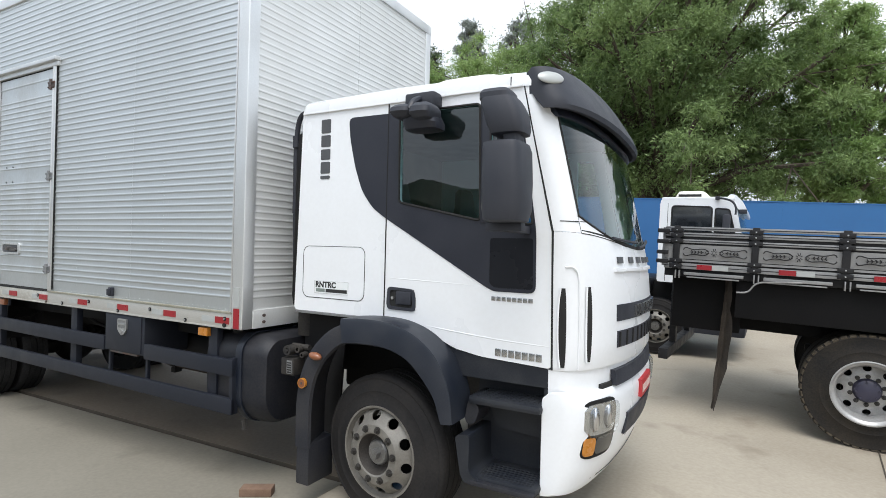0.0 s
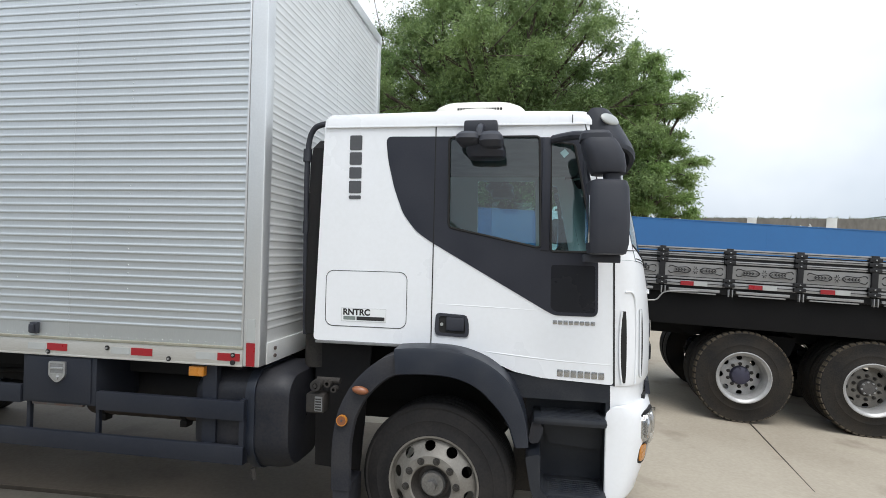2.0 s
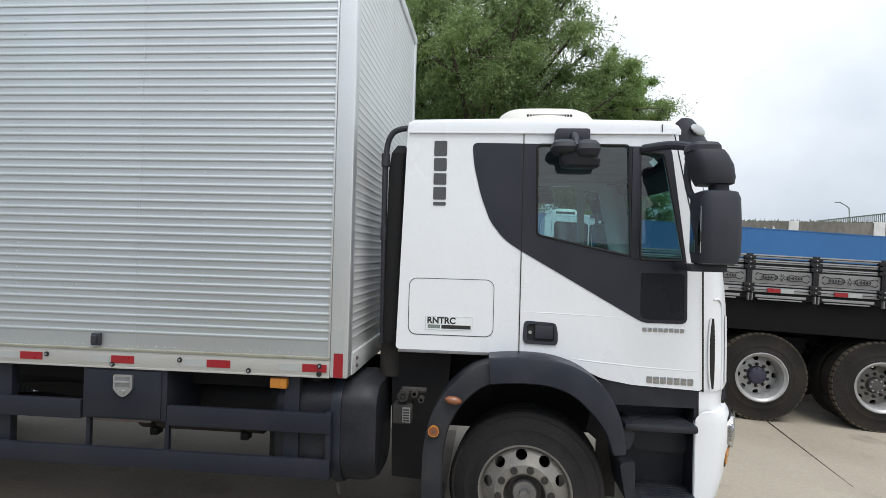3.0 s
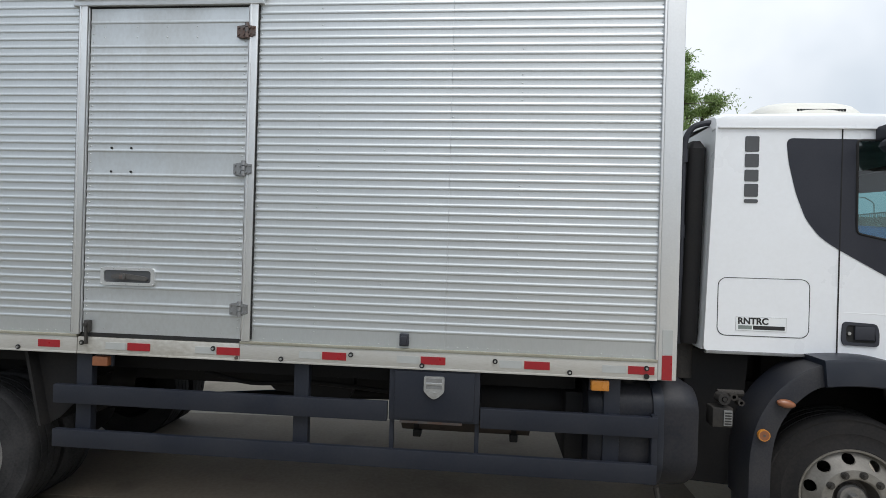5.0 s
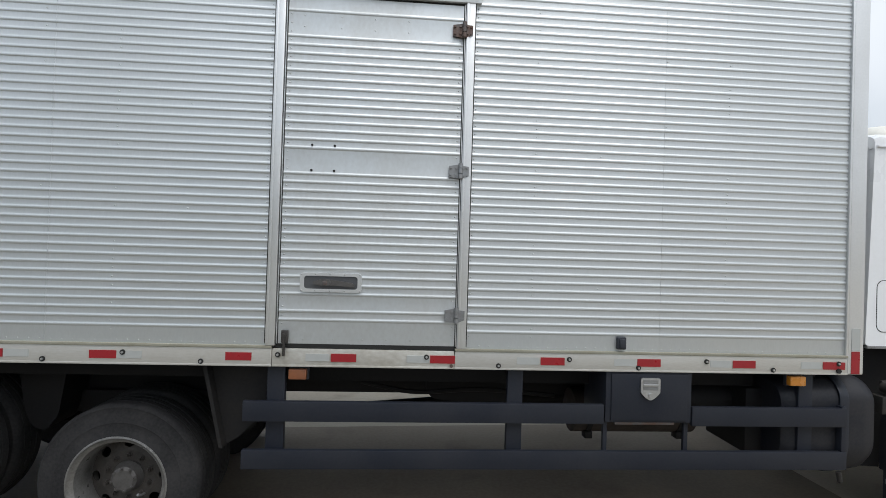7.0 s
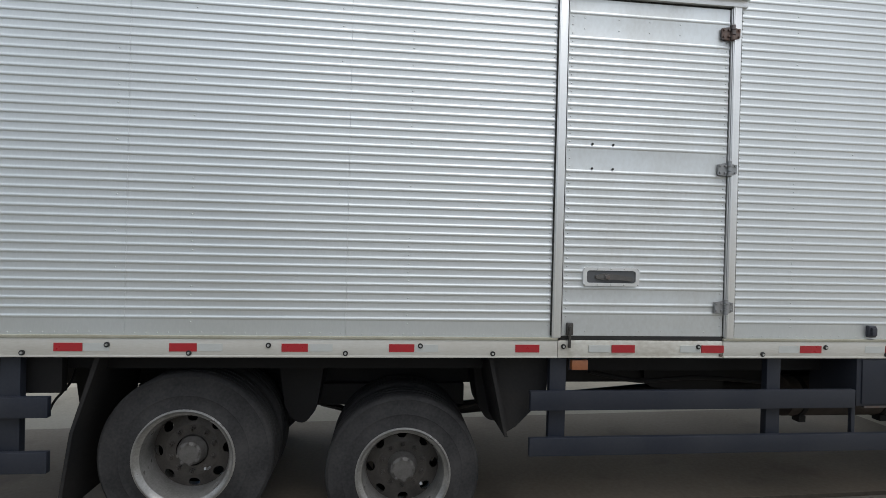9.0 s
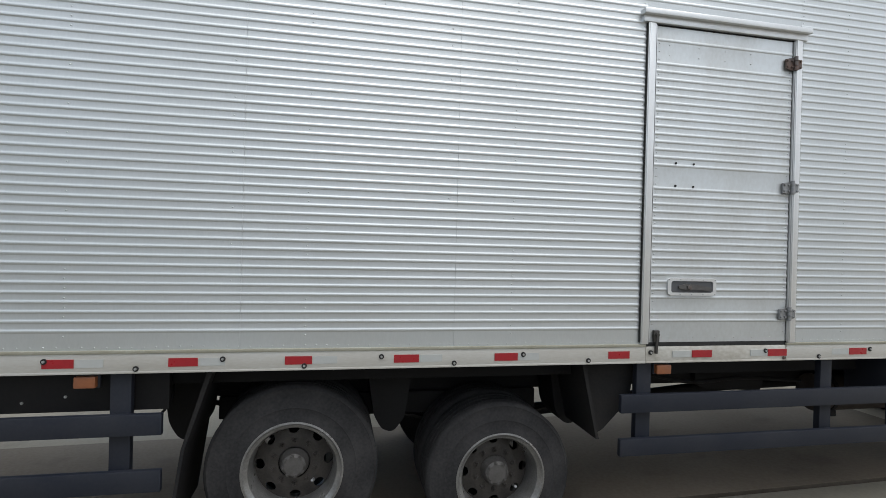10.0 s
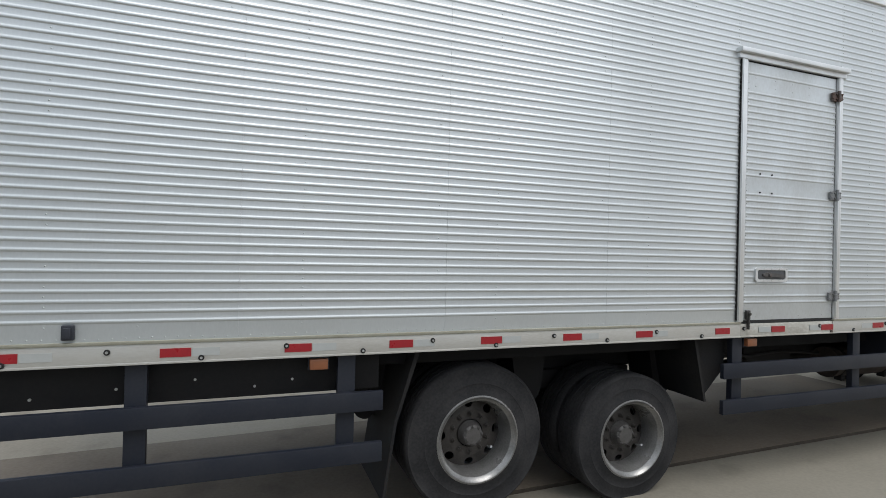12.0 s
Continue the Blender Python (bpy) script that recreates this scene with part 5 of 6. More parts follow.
def door_side():
    """Charcoal foil, glass, seams, handle and badges of the near door."""
    holes = [soften([(1.165, 2.725), (1.755, 2.725), (1.775, 2.005), (1.175, 2.13)], 0.03),
             soften([(1.825, 2.69), (1.975, 2.67), (2.112, 1.985), (1.84, 1.985)], 0.02),
             soften([(1.845, 1.90), (2.118, 1.90), (2.122, 1.60), (1.88, 1.60), (1.845, 1.625)], 0.02)]
    edge = [(0.735, 2.735), (2.02, 2.715), (2.135, 1.93), (2.14, 1.578), (1.875, 1.578), (1.83, 1.597), (1.05, 2.035), (0.955, 2.10), (0.865, 2.215), (0.80, 2.385), (0.752, 2.58)]
    foil = part("window_surround", prism(bmesh.new(), soften(edge, 0.045), SIDE - 0.004, SIDE + 0.001, holes), CHARCOAL, cab, "charcoal foil round the side windows")
    for loop, nm in ((holes[0], "side_window"), (holes[1], "quarter_window")):
        for y in (SIDE + 0.010, FAR - 0.012):
            bm = bmesh.new()
            bm.faces.new([bm.verts.new((x, y, z)) for x, z in loop])
            g = part(nm, bm, GLASS, cab, "clear side window glass")
            g.visible_shadow = False
        outer = [(MIDX + (x - MIDX) * 1.0, z) for MIDX in [sum(p[0] for p in loop) / len(loop)] for x, z in loop]
        line = [(x, SIDE - 0.004, z) for x, z in outer]
        part("window_rubber", tube(bmesh.new(), line + line[:2], 0.008, 6), SEAM, foil)
    part("lower_window", prism(bmesh.new(), holes[2], SIDE - 0.003, SIDE + 0.001), LOWER_GLASS, cab, "dark lower door window")
    part("window_sticker", prism(bmesh.new(), [(1.885, 2.62), (1.915, 2.648), (1.942, 2.616), (1.912, 2.588)], SIDE + 0.012, SIDE + 0.0135), STICKER, cab, "small white square window sticker")
    part("window_bar", boxed(1.775, 1.83, SIDE - 0.012, SIDE + 0.02, 1.99, 2.715, 0.006), CHARCOAL, foil)
    part("door_gap", boxed(1.0725, 1.0785, SIDE - 0.0055, SIDE + 0.01, 1.345, 2.80), SEAM, cab)
    # swage line, hatch, sticker
    bm = tube(bmesh.new(), [(1.085, SIDE + 0.0085, 1.622), (1.30, SIDE + 0.0072, 1.618), (1.80, SIDE + 0.0085, 1.605)], 0.009, 8)
    part("swage_line", bm, WHITE, cab)
    bm = tube(bmesh.new(), smooth_path([(1.34, SIDE + 0.010, 1.335), (1.55, SIDE + 0.0078, 1.315), (1.9, SIDE + 0.008, 1.29), (2.24, SIDE + 0.009, 1.28)]), 0.010, 8)
    part("swage_line", bm, WHITE, cab)
    bm = prism(bmesh.new(), rounded(0.335, 0.905, 1.445, 1.825, 0.055, 6), SIDE - 0.002, SIDE + 0.002, [rounded(0.3385, 0.9015, 1.4485, 1.8215, 0.0525, 6)])
    part("hatch_seam", bm, SEAM, cab)
    part("hatch", prism(bmesh.new(), rounded(0.341, 0.899, 1.451, 1.819, 0.05, 6), SIDE - 0.0015, SIDE + 0.002), WHITE, cab, "white storage hatch")
    st = part("sticker", boxed(0.452, 0.765, SIDE - 0.0035, SIDE, 1.482, 1.572), STICKER, cab, "white registration sticker")
    bm = prism(bmesh.new(), [(0.452, 1.482), (0.765, 1.482), (0.765, 1.572), (0.452, 1.572)], SIDE - 0.0045, SIDE - 0.003,
               [[(0.4535, 1.4835), (0.7635, 1.4835), (0.7635, 1.5705), (0.4535, 1.5705)]])
    part("sticker_border", bm, SILVER_TAPE, st)
    part("number_bar", boxed(0.468, 0.552, SIDE - 0.0045, SIDE - 0.003, 1.492, 1.516), FENCE_GREEN, st)
    lettering("RNTRC", 0.058, INK, st, pose(0.463, SIDE - 0.0045, 1.526), label="black printed letters", bold=0.002)
    part("number_bar", boxed(0.56, 0.755, SIDE - 0.0045, SIDE - 0.003, 1.491, 1.516), INK, st)
    # door handle: shallow bowl with a flap and a lock
    bm = prism(bmesh.new(), soften([(1.105, 1.565), (1.31, 1.555), (1.325, 1.50), (1.325, 1.41), (1.11, 1.415), (1.098, 1.45)], 0.03), SIDE - 0.010, SIDE + 0.002,
               [soften([(1.125, 1.545), (1.295, 1.538), (1.305, 1.43), (1.125, 1.435)], 0.025)])
    h = part("door_handle", bm, BLACK_PLASTIC, cab, "black recessed door handle")
    part("handle_bowl", boxed(1.118, 1.31, SIDE - 0.003, SIDE + 0.001, 1.425, 1.55), SEAM, h)
    part("handle_flap", boxed(1.175, 1.295, SIDE - 0.016, SIDE - 0.004, 1.45, 1.54, 0.01), BLACK_PLASTIC, h)
    part("handle_lock", cyl(bmesh.new(), (1.145, SIDE - 0.006, 1.49), "y", 0.011, 0.01, 12), STEEL, h)
    # maker's badge: five upright blocks; model names: rows of blocks
    for k, (z0, z1) in enumerate(((2.312, 2.336), (2.352, 2.436), (2.452, 2.528), (2.545, 2.63), (2.645, 2.745))):
        bm = prism(bmesh.new(), rounded(0.482, 0.568, z0, z1, 0.008, 3), SIDE - 0.004, SIDE + 0.001)
        part("badge_block", bm, LETTER, cab)
    for k in range(8):
        x = 1.862 + k * 0.0335
        part("badge_block", boxed(x, x + 0.027, SIDE - 0.004, SIDE + 0.001, 1.522, 1.548, 0.002), CHROME_LETTER, cab)
    for k in range(7):
        x = 1.895 + k * 0.0425
        part("badge_block", boxed(x, x + 0.036, SIDE - 0.004, SIDE + 0.001, 1.192 - k * 0.001, 1.236 - k * 0.001, 0.003), CHROME_LETTER, cab)


door_side()


def soft_block(bm, rows):
    """A cushion-like block: rounded rectangles (z, cx, cy, half x, half y) stacked upwards and closed."""
    rings = []
    for z, cx, cy, hx, hy in rows:
        ring = []
        for k in range(20):
            w = 2 * math.pi * k / 20
            c, s = math.cos(w), math.sin(w)
            ring.append((cx + hx * math.copysign(abs(c) ** 0.5, c), cy + hy * math.copysign(abs(s) ** 0.5, s), z))
        rings.append(ring)
    vs = grid(bm, rings, True)
    bm.faces.new(vs[0])
    bm.faces.new(vs[-1][::-1])
    return bm


def mirrors():
    for flip in (False, True):
        def yy(v):
            return 2 * MID - v if flip else v

        def block(rows):
            return soft_block(bmesh.new(), [(z, cx, yy(cy), hx, hy) for z, cx, cy, hx, hy in rows])
        # main mirror, upper wide-angle mirror over it, on one arm
        y = -0.169
        arm = part("mirror_arm", tube(bmesh.new(), smooth_path([(1.84, yy(0.25), 2.70), (1.96, yy(0.14), 2.70), (2.03, yy(0.0), 2.665), (2.05, yy(-0.14), 2.615)]), 0.028, 10), BLACK_PLASTIC, cab,
                   "black mirror arm with two mirror housings")
        part("mirror_cap", block([(2.600, 2.055, -0.15, 0.088, 0.086), (2.630, 2.052, -0.15, 0.086, 0.086), (2.648, 2.050, -0.15, 0.074, 0.074), (2.654, 2.050, -0.15, 0.045, 0.050)]), BLACK_PLASTIC, arm)
        part("mirror_housing", block([(2.412, 2.120, -0.145, 0.058, 0.062), (2.418, 2.124, -0.145, 0.088, 0.092), (2.452, 2.117, -0.145, 0.098, 0.105), (2.520, 2.100, -0.145, 0.104, 0.108), (2.575, 2.076, -0.145, 0.100, 0.104),
                                      (2.604, 2.066, -0.145, 0.090, 0.094), (2.612, 2.062, -0.145, 0.060, 0.066)]), BLACK_PLASTIC, arm)
        part("mirror_neck", block([(2.330, 2.150, -0.155, 0.045, 0.060), (2.440, 2.140, -0.155, 0.042, 0.056)]), BLACK_PLASTIC, arm)
        part("mirror_neck", tube(bmesh.new(), smooth_path([(2.05, yy(0.02), 2.66), (2.02, yy(-0.02), 2.52), (2.025, yy(-0.04), 2.40), (2.05, yy(-0.10), 2.32)]), 0.020, 8), BLACK_PLASTIC, arm)
        part("mirror_housing", block([(1.968, 2.119, y, 0.080, 0.090), (1.976, 2.119, y, 0.098, 0.118), (2.030, 2.123, y, 0.107, 0.132), (2.170, 2.123, y, 0.110, 0.134), (2.330, 2.119, y, 0.108, 0.128),
                                      (2.366, 2.114, y, 0.101, 0.118), (2.376, 2.110, y, 0.076, 0.084)]), BLACK_PLASTIC, arm)
        lo, hi = sorted((yy(y - 0.08), yy(y + 0.08)))
        part("mirror_glass", boxed(2.0145, 2.0225, lo, hi, 2.03, 2.29, 0.003), MIRROR, arm)
        lo, hi = sorted((yy(-0.16), yy(-0.10)))
        part("mirror_bracket", boxed(2.00, 2.20, lo, hi, 1.925, 1.968, 0.006), BLACK_PLASTIC, arm)
        lo, hi = sorted((yy(-0.12), yy(0.262)))
        part("mirror_bracket", boxed(2.05, 2.10, lo, hi, 1.925, 1.97, 0.006), BLACK_PLASTIC, arm)
        # kerb mirror over the door window: two lobes round a forked arm, darker mirror face below
        k = part("kerb_mirror", block([(2.558, 1.425, 0.165, 0.085, 0.055), (2.565, 1.425, 0.160, 0.116, 0.080), (2.600, 1.420, 0.155, 0.124, 0.095), (2.650, 1.410, 0.150, 0.110, 0.090), (2.668, 1.405, 0.150, 0.080, 0.060)]),
                 CHARCOAL, cab, "black two-lobed kerb mirror over the door")
        for cx, foot in ((1.313, 2.628), (1.455, 2.604)):
            tall = 2.722 - foot
            part("mirror_lobe", block([(foot, cx + 0.01, 0.115, 0.034, 0.05), (foot + 0.12 * tall, cx + 0.006, 0.11, 0.062, 0.085), (foot + 0.4 * tall, cx, 0.105, 0.078, 0.105), (foot + 0.68 * tall, cx, 0.108, 0.074, 0.10),
                                       (foot + 0.9 * tall, cx, 0.115, 0.054, 0.08), (2.722, cx, 0.12, 0.03, 0.045)]), BLACK_PLASTIC, k)
        part("kerb_mirror_arm", tube(bmesh.new(), smooth_path([(1.383, yy(0.27), 2.77), (1.383, yy(0.16), 2.765), (1.383, yy(0.08), 2.725), (1.383, yy(0.045), 2.67)]), 0.024, 10), CHARCOAL, k)
        lo, hi = sorted((yy(0.15), yy(0.27)))
        part("kerb_mirror_foot", boxed(1.272, 1.488, lo, hi, 2.72, 2.812, 0.02), BLACK_PLASTIC, k)


mirrors()


def roof_unit():
    bm = soft_block(bmesh.new(), [(2.92, 1.30, MID, 0.42, 0.45), (2.98, 1.30, MID, 0.42, 0.45), (3.08, 1.29, MID, 0.395, 0.43), (3.130, 1.285, MID, 0.36, 0.39), (3.162, 1.28, MID, 0.31, 0.33), (3.182, 1.31, MID, 0.20, 0.23), (3.188, 1.33, MID, 0.08, 0.1)])
    u = part("roof_cooler", bm, OLD_WHITE, cab, "cream plastic roof cooling unit")
    for k in range(16):
        x = 1.13 + k * 0.022
        part("vent_slot", boxed(x, x + 0.016, MID - 0.425, MID - 0.395, 3.072, 3.090), SEAM, u)


roof_unit()


def fenders():
    """Front wheel arch, its rear flap part and the two orange lamps on it."""
    def arch(pts, y0, y1, t_full, taper=0.0):
        bm = bmesh.new()
        rows = []
        n = len(pts)
        for i, (x, z) in enumerate(pts):
            a, b = Vector(pts[max(i - 1, 0)]), Vector(pts[min(i + 1, n - 1)])
            d = (b - a).normalized()
            nx, nz = d.y, -d.x
            t = t_full * (1 - taper * max((i / n - 0.6) / 0.4, 0))
            rows.append([(x, y1, z), (x, y0 + 0.03, z), (x, y0 + 0.008, z + 0.0), (x + nx * 0.02, y0, z + nz * 0.02), (x + nx * t, y0, z + nz * t), (x + nx * (t + 0.01), y0 + 0.02, z + nz * (t + 0.01)),
                         (x + nx * (t - 0.01), y0 + 0.04, z + nz * (t - 0.01)), (x + nx * 0.02, y1, z + nz * 0.02)])
        vs = grid(bm, rows, True)
        bm.faces.new(vs[0])
        bm.faces.new(vs[-1][::-1])
        return bm
    front = [(0.880, 1.348), (1.06, 1.362), (1.27, 1.352), (1.45, 1.295), (1.588, 1.195), (1.662, 1.075), (1.705, 0.95), (1.724, 0.80)]
    f = part("wheel_arch", arch([(p.x, p.y) for p in smooth_path([(x, z, 0) for x, z in front], 4)], 0.045, 0.32, 0.158, 0.60), FENDER, cab, "faded blue-black plastic wheel arch")
    back = [(0.476, 0.42), (0.474, 0.60), (0.480, 0.76), (0.515, 0.935), (0.590, 1.085), (0.68, 1.19), (0.78, 1.268), (0.90, 1.318)]
    g = part("rear_fender", arch([(p.x, p.y) for p in smooth_path([(x, z, 0) for x, z in back], 4)], 0.075, 0.36, 0.122), DUSTY_FENDER, truck, "scuffed blue-black rear half of the front fender")
    bm = bmesh.new()
    bmesh.ops.create_uvsphere(bm, u_segments=16, v_segments=8, radius=1, matrix=pose(0.665, 0.055, 1.075, 0, 8, 0) @ Matrix.Diagonal((0.055, 0.03, 0.026, 1)))
    part("side_repeater", bm, RUST_AMBER, g, "faded orange side repeater")
    bm = cyl(bmesh.new(), (0.545, 0.066, 0.873), "y", 0.030, 0.02, 24)
    r = part("round_reflector", bm, RUST_AMBER, g, "round amber reflector")
    part("reflector_rim", lathe(bmesh.new(), [(0.029, -0.012), (0.035, -0.012), (0.035, 0.008)], 24, (0.545, 0.066, 0.873)), AMBER, r)
    part("reflector_screw", cyl(bmesh.new(), (0.545, 0.054, 0.873), "y", 0.008, 0.006, 8), HINGE, r)
    # rubber flap under it, bracket with a chain of couplings behind
    part("flap", boxed(0.485, 0.60, 0.085, 0.34, 0.16, 0.45, 0.012), DUSTY_FENDER, g)
    # worn pale marks on the flap's rear face
    for k in range(5):
        part("mark", boxed(0.481, 0.486, 0.115 + k * 0.042, 0.147 + k * 0.042, 0.325, 0.36), GREY_STEEL, g, "worn pale raised mark")
    bm = boxed(0.27, 0.395, 0.13, 0.24, 0.885, 1.01, 0.012)
    lathe(bm, [(0.018, -0.03), (0.036, -0.03), (0.038, 0.0), (0.038, 0.04), (0.0, 0.04)], 16, (0.335, 0.15, 1.065))
    cyl(bm, (0.335, 0.13, 1.065), "y", 0.014, 0.03, 8)
    lathe(bm, [(0.012, -0.02), (0.024, -0.02), (0.026, 0.03), (0.0, 0.03)], 14, (0.405, 0.17, 1.075))
    lathe(bm, [(0.010, -0.02), (0.020, -0.02), (0.022, 0.03), (0.0, 0.03)], 14, (0.45, 0.17, 1.04))
    cyl(bm, (0.40, 0.20, 1.09), "x", 0.02, 0.16, 10)
    v = part("valve_block", bm, DIRTY, truck, "dusty valve block with air couplings")
    part("data_plate", boxed(0.335, 0.385, 0.122, 0.132, 0.90, 0.995), GREY_STEEL, v)
    for k in range(5):
        part("plate_bar", boxed(0.340, 0.380, 0.120, 0.1235, 0.907 + k * 0.017, 0.916 + k * 0.017), INK, v)
    # step well: upper tread, lower tread, dark back
    bm = prism(bmesh.new(), soften([(1.72, 1.17), (2.22, 1.155), (2.235, 0.46), (1.80, 0.46), (1.74, 0.72), (1.70, 0.80)], 0.03), 0.46, 0.50)
    s = part("step_well", bm, STEP, cab, "dark plastic step well under the door")
    part("step_panel", prism(bmesh.new(), [(1.58, 1.20), (2.235, 1.15), (2.235, 1.04), (1.66, 1.04)], SIDE + 0.01, SIDE + 0.06), STEP, s)
    for z, x0, y0 in ((0.945, 1.75, 0.20), (0.495, 1.80, 0.16)):
        tread = part("step_tread", boxed(x0, 2.205, y0, 0.46, z - 0.05, z, 0.022), STEP, s)
        for k in range(7):
            part("tread_rib", boxed(x0 + 0.05, 2.17, y0 + 0.03 + k * 0.03, y0 + 0.04 + k * 0.03, z - 0.004, z + 0.006, 0.002), STEP, tread)
    part("step_riser", prism(bmesh.new(), soften([(1.80, 0.90), (2.20, 0.90), (2.20, 0.70), (1.86, 0.72)], 0.04), 0.40, 0.47), STEP, s)
    part("step_cheek", prism(bmesh.new(), soften([(1.705, 0.715), (1.80, 0.735), (1.80, 0.52), (1.86, 0.47), (1.84, 0.44), (1.765, 0.455), (1.745, 0.50)], 0.025), 0.13, 0.46), STEP, s)
    part("step_end", prism(bmesh.new(), soften([(1.725, 0.80), (1.745, 0.91), (1.79, 0.915), (1.82, 0.86), (1.79, 0.775), (1.74, 0.765)], 0.02), 0.22, 0.40), DUSTY_FENDER, s, "dusty grey end of the step")
    # panel added so that the gap beside the tyre stays dark
    part("wheel_liner", prism(bmesh.new(), [(1.50, 1.22), (1.76, 1.16), (1.76, 0.36), (1.62, 0.36), (1.63, 0.74), (1.56, 0.80), (1.585, 0.92), (1.52, 1.05)], 0.47, 0.49), DIRTY, s, "dusty black panel added to close the wheel-arch gap")
    part("step_lip", boxed(1.80, 2.20, 0.125, 0.165, 0.445, 0.475, 0.01), DUSTY_FENDER, s)
    part("step_side", boxed(2.20, 2.235, 0.28, 0.46, 0.46, 1.15, 0.005), STEP, s)


fenders()


def behind_cab():
    """Air intake duct and pipes in the gap between cab and box."""
    bm = soft_block(bmesh.new(), [(1.37, 0.20, 0.46, 0.055, 0.12), (1.45, 0.20, 0.46, 0.062, 0.13), (2.55, 0.215, 0.46, 0.062, 0.13), (2.68, 0.225, 0.46, 0.058, 0.12), (2.74, 0.23, 0.46, 0.03, 0.06)])
    d = part("air_intake", bm, CHASSIS, truck, "dusty black air intake duct behind the cab")
    part("intake_pipe", tube(bmesh.new(), smooth_path([(0.14, 0.40, 1.36), (0.135, 0.38, 1.9), (0.13, 0.37, 2.5), (0.14, 0.37, 2.72), (0.18, 0.36, 2.815), (0.25, 0.35, 2.845), (0.33, 0.35, 2.85)], 6), 0.02, 10), BLACK_PLASTIC, d)
    part("pipe_joint", cyl(bmesh.new(), (0.132, 0.37, 2.63), "z", 0.03, 0.09, 12), BLACK_PLASTIC, d)
    part("pipe_joint", cyl(bmesh.new(), (0.134, 0.378, 2.12), "z", 0.027, 0.09, 12), BLACK_PLASTIC, d)
    part("bellows", cyl(bmesh.new(), (0.19, 0.50, 1.25), "z", 0.085, 0.26, 16), DIRTY, d)
    # dark panel added to blacken the gap between tank and fender
    part("inner_wing", prism(bmesh.new(), [(0.20, 1.33), (0.62, 1.30), (0.55, 0.40), (0.22, 0.42)], 0.44, 0.46), CHASSIS, d)
    part("engine_block", boxed(0.2, 2.1, 0.95, 1.65, 0.62, 1.31, 0.04), CHASSIS, d)
    part("front_crossmember", boxed(1.9, 2.3, 0.5, 2.1, 0.5, 0.95, 0.03), CHASSIS, d)


behind_cab()


def cab_interior():
    bm = soft_block(bmesh.new(), [(1.42, 1.15, 0.70, 0.24, 0.24), (1.62, 1.15, 0.70, 0.25, 0.25), (1.70, 1.15, 0.70, 0.24, 0.24)])
    s = part("driver_seat", bm, SEAT, cab, "dark fabric seat")
    bm = soft_block(bmesh.new(), [(1.65, 0.90, 0.70, 0.08, 0.23), (2.1, 0.86, 0.70, 0.075, 0.22), (2.22, 0.85, 0.70, 0.05, 0.16), (2.36, 0.84, 0.70, 0.05, 0.13), (2.40, 0.84, 0.70, 0.03, 0.09)])
    part("seat_back", bm, SEAT, s)
    s2 = part("passenger_seat", s.data, SEAT, cab, "dark fabric seat", Matrix.Translation((0, 1.2, 0)))
    part("seat_back", s.children[0].data, SEAT, s2)
    bm = bmesh.new()
    rows = [[(2.10, y, 1.45) for y in (0.31, 1.3, 2.29)], [(2.02, y, 1.80) for y in (0.31, 1.3, 2.29)], [(2.06, y, 1.90) for y in (0.31, 1.3, 2.29)], [(2.22, 0.31, 1.92), (2.48, 1.3, 1.92), (2.22, 2.29, 1.92)]]
    grid(bm, rows)
    part("dashboard", bm, INTERIOR, cab, "grey dashboard")
    bm = bmesh.new()
    m = pose(1.86, 1.88, 1.86, 0, -55, 0)
    pts = [m @ Vector((0.22 * math.cos(2 * math.pi * k / 28), 0.22 * math.sin(2 * math.pi * k / 28), 0)) for k in range(29)]
    part("steering_wheel", tube(bm, pts, 0.015, 8), SEAM, cab, "black steering wheel")
    part("steering_column", tube(bmesh.new(), [(1.86, 1.88, 1.86), (2.02, 1.88, 1.70)], 0.05, 10), SEAM, cab)
    part("headlining", boxed(0.34, 2.15, SIDE + 0.05, FAR - 0.05, 2.76, 2.79, 0.01), INTERIOR, cab)
    part("back_lining", boxed(0.345, 0.37, SIDE + 0.05, FAR - 0.05, 1.42, 2.76), INTERIOR, cab)


cab_interior()


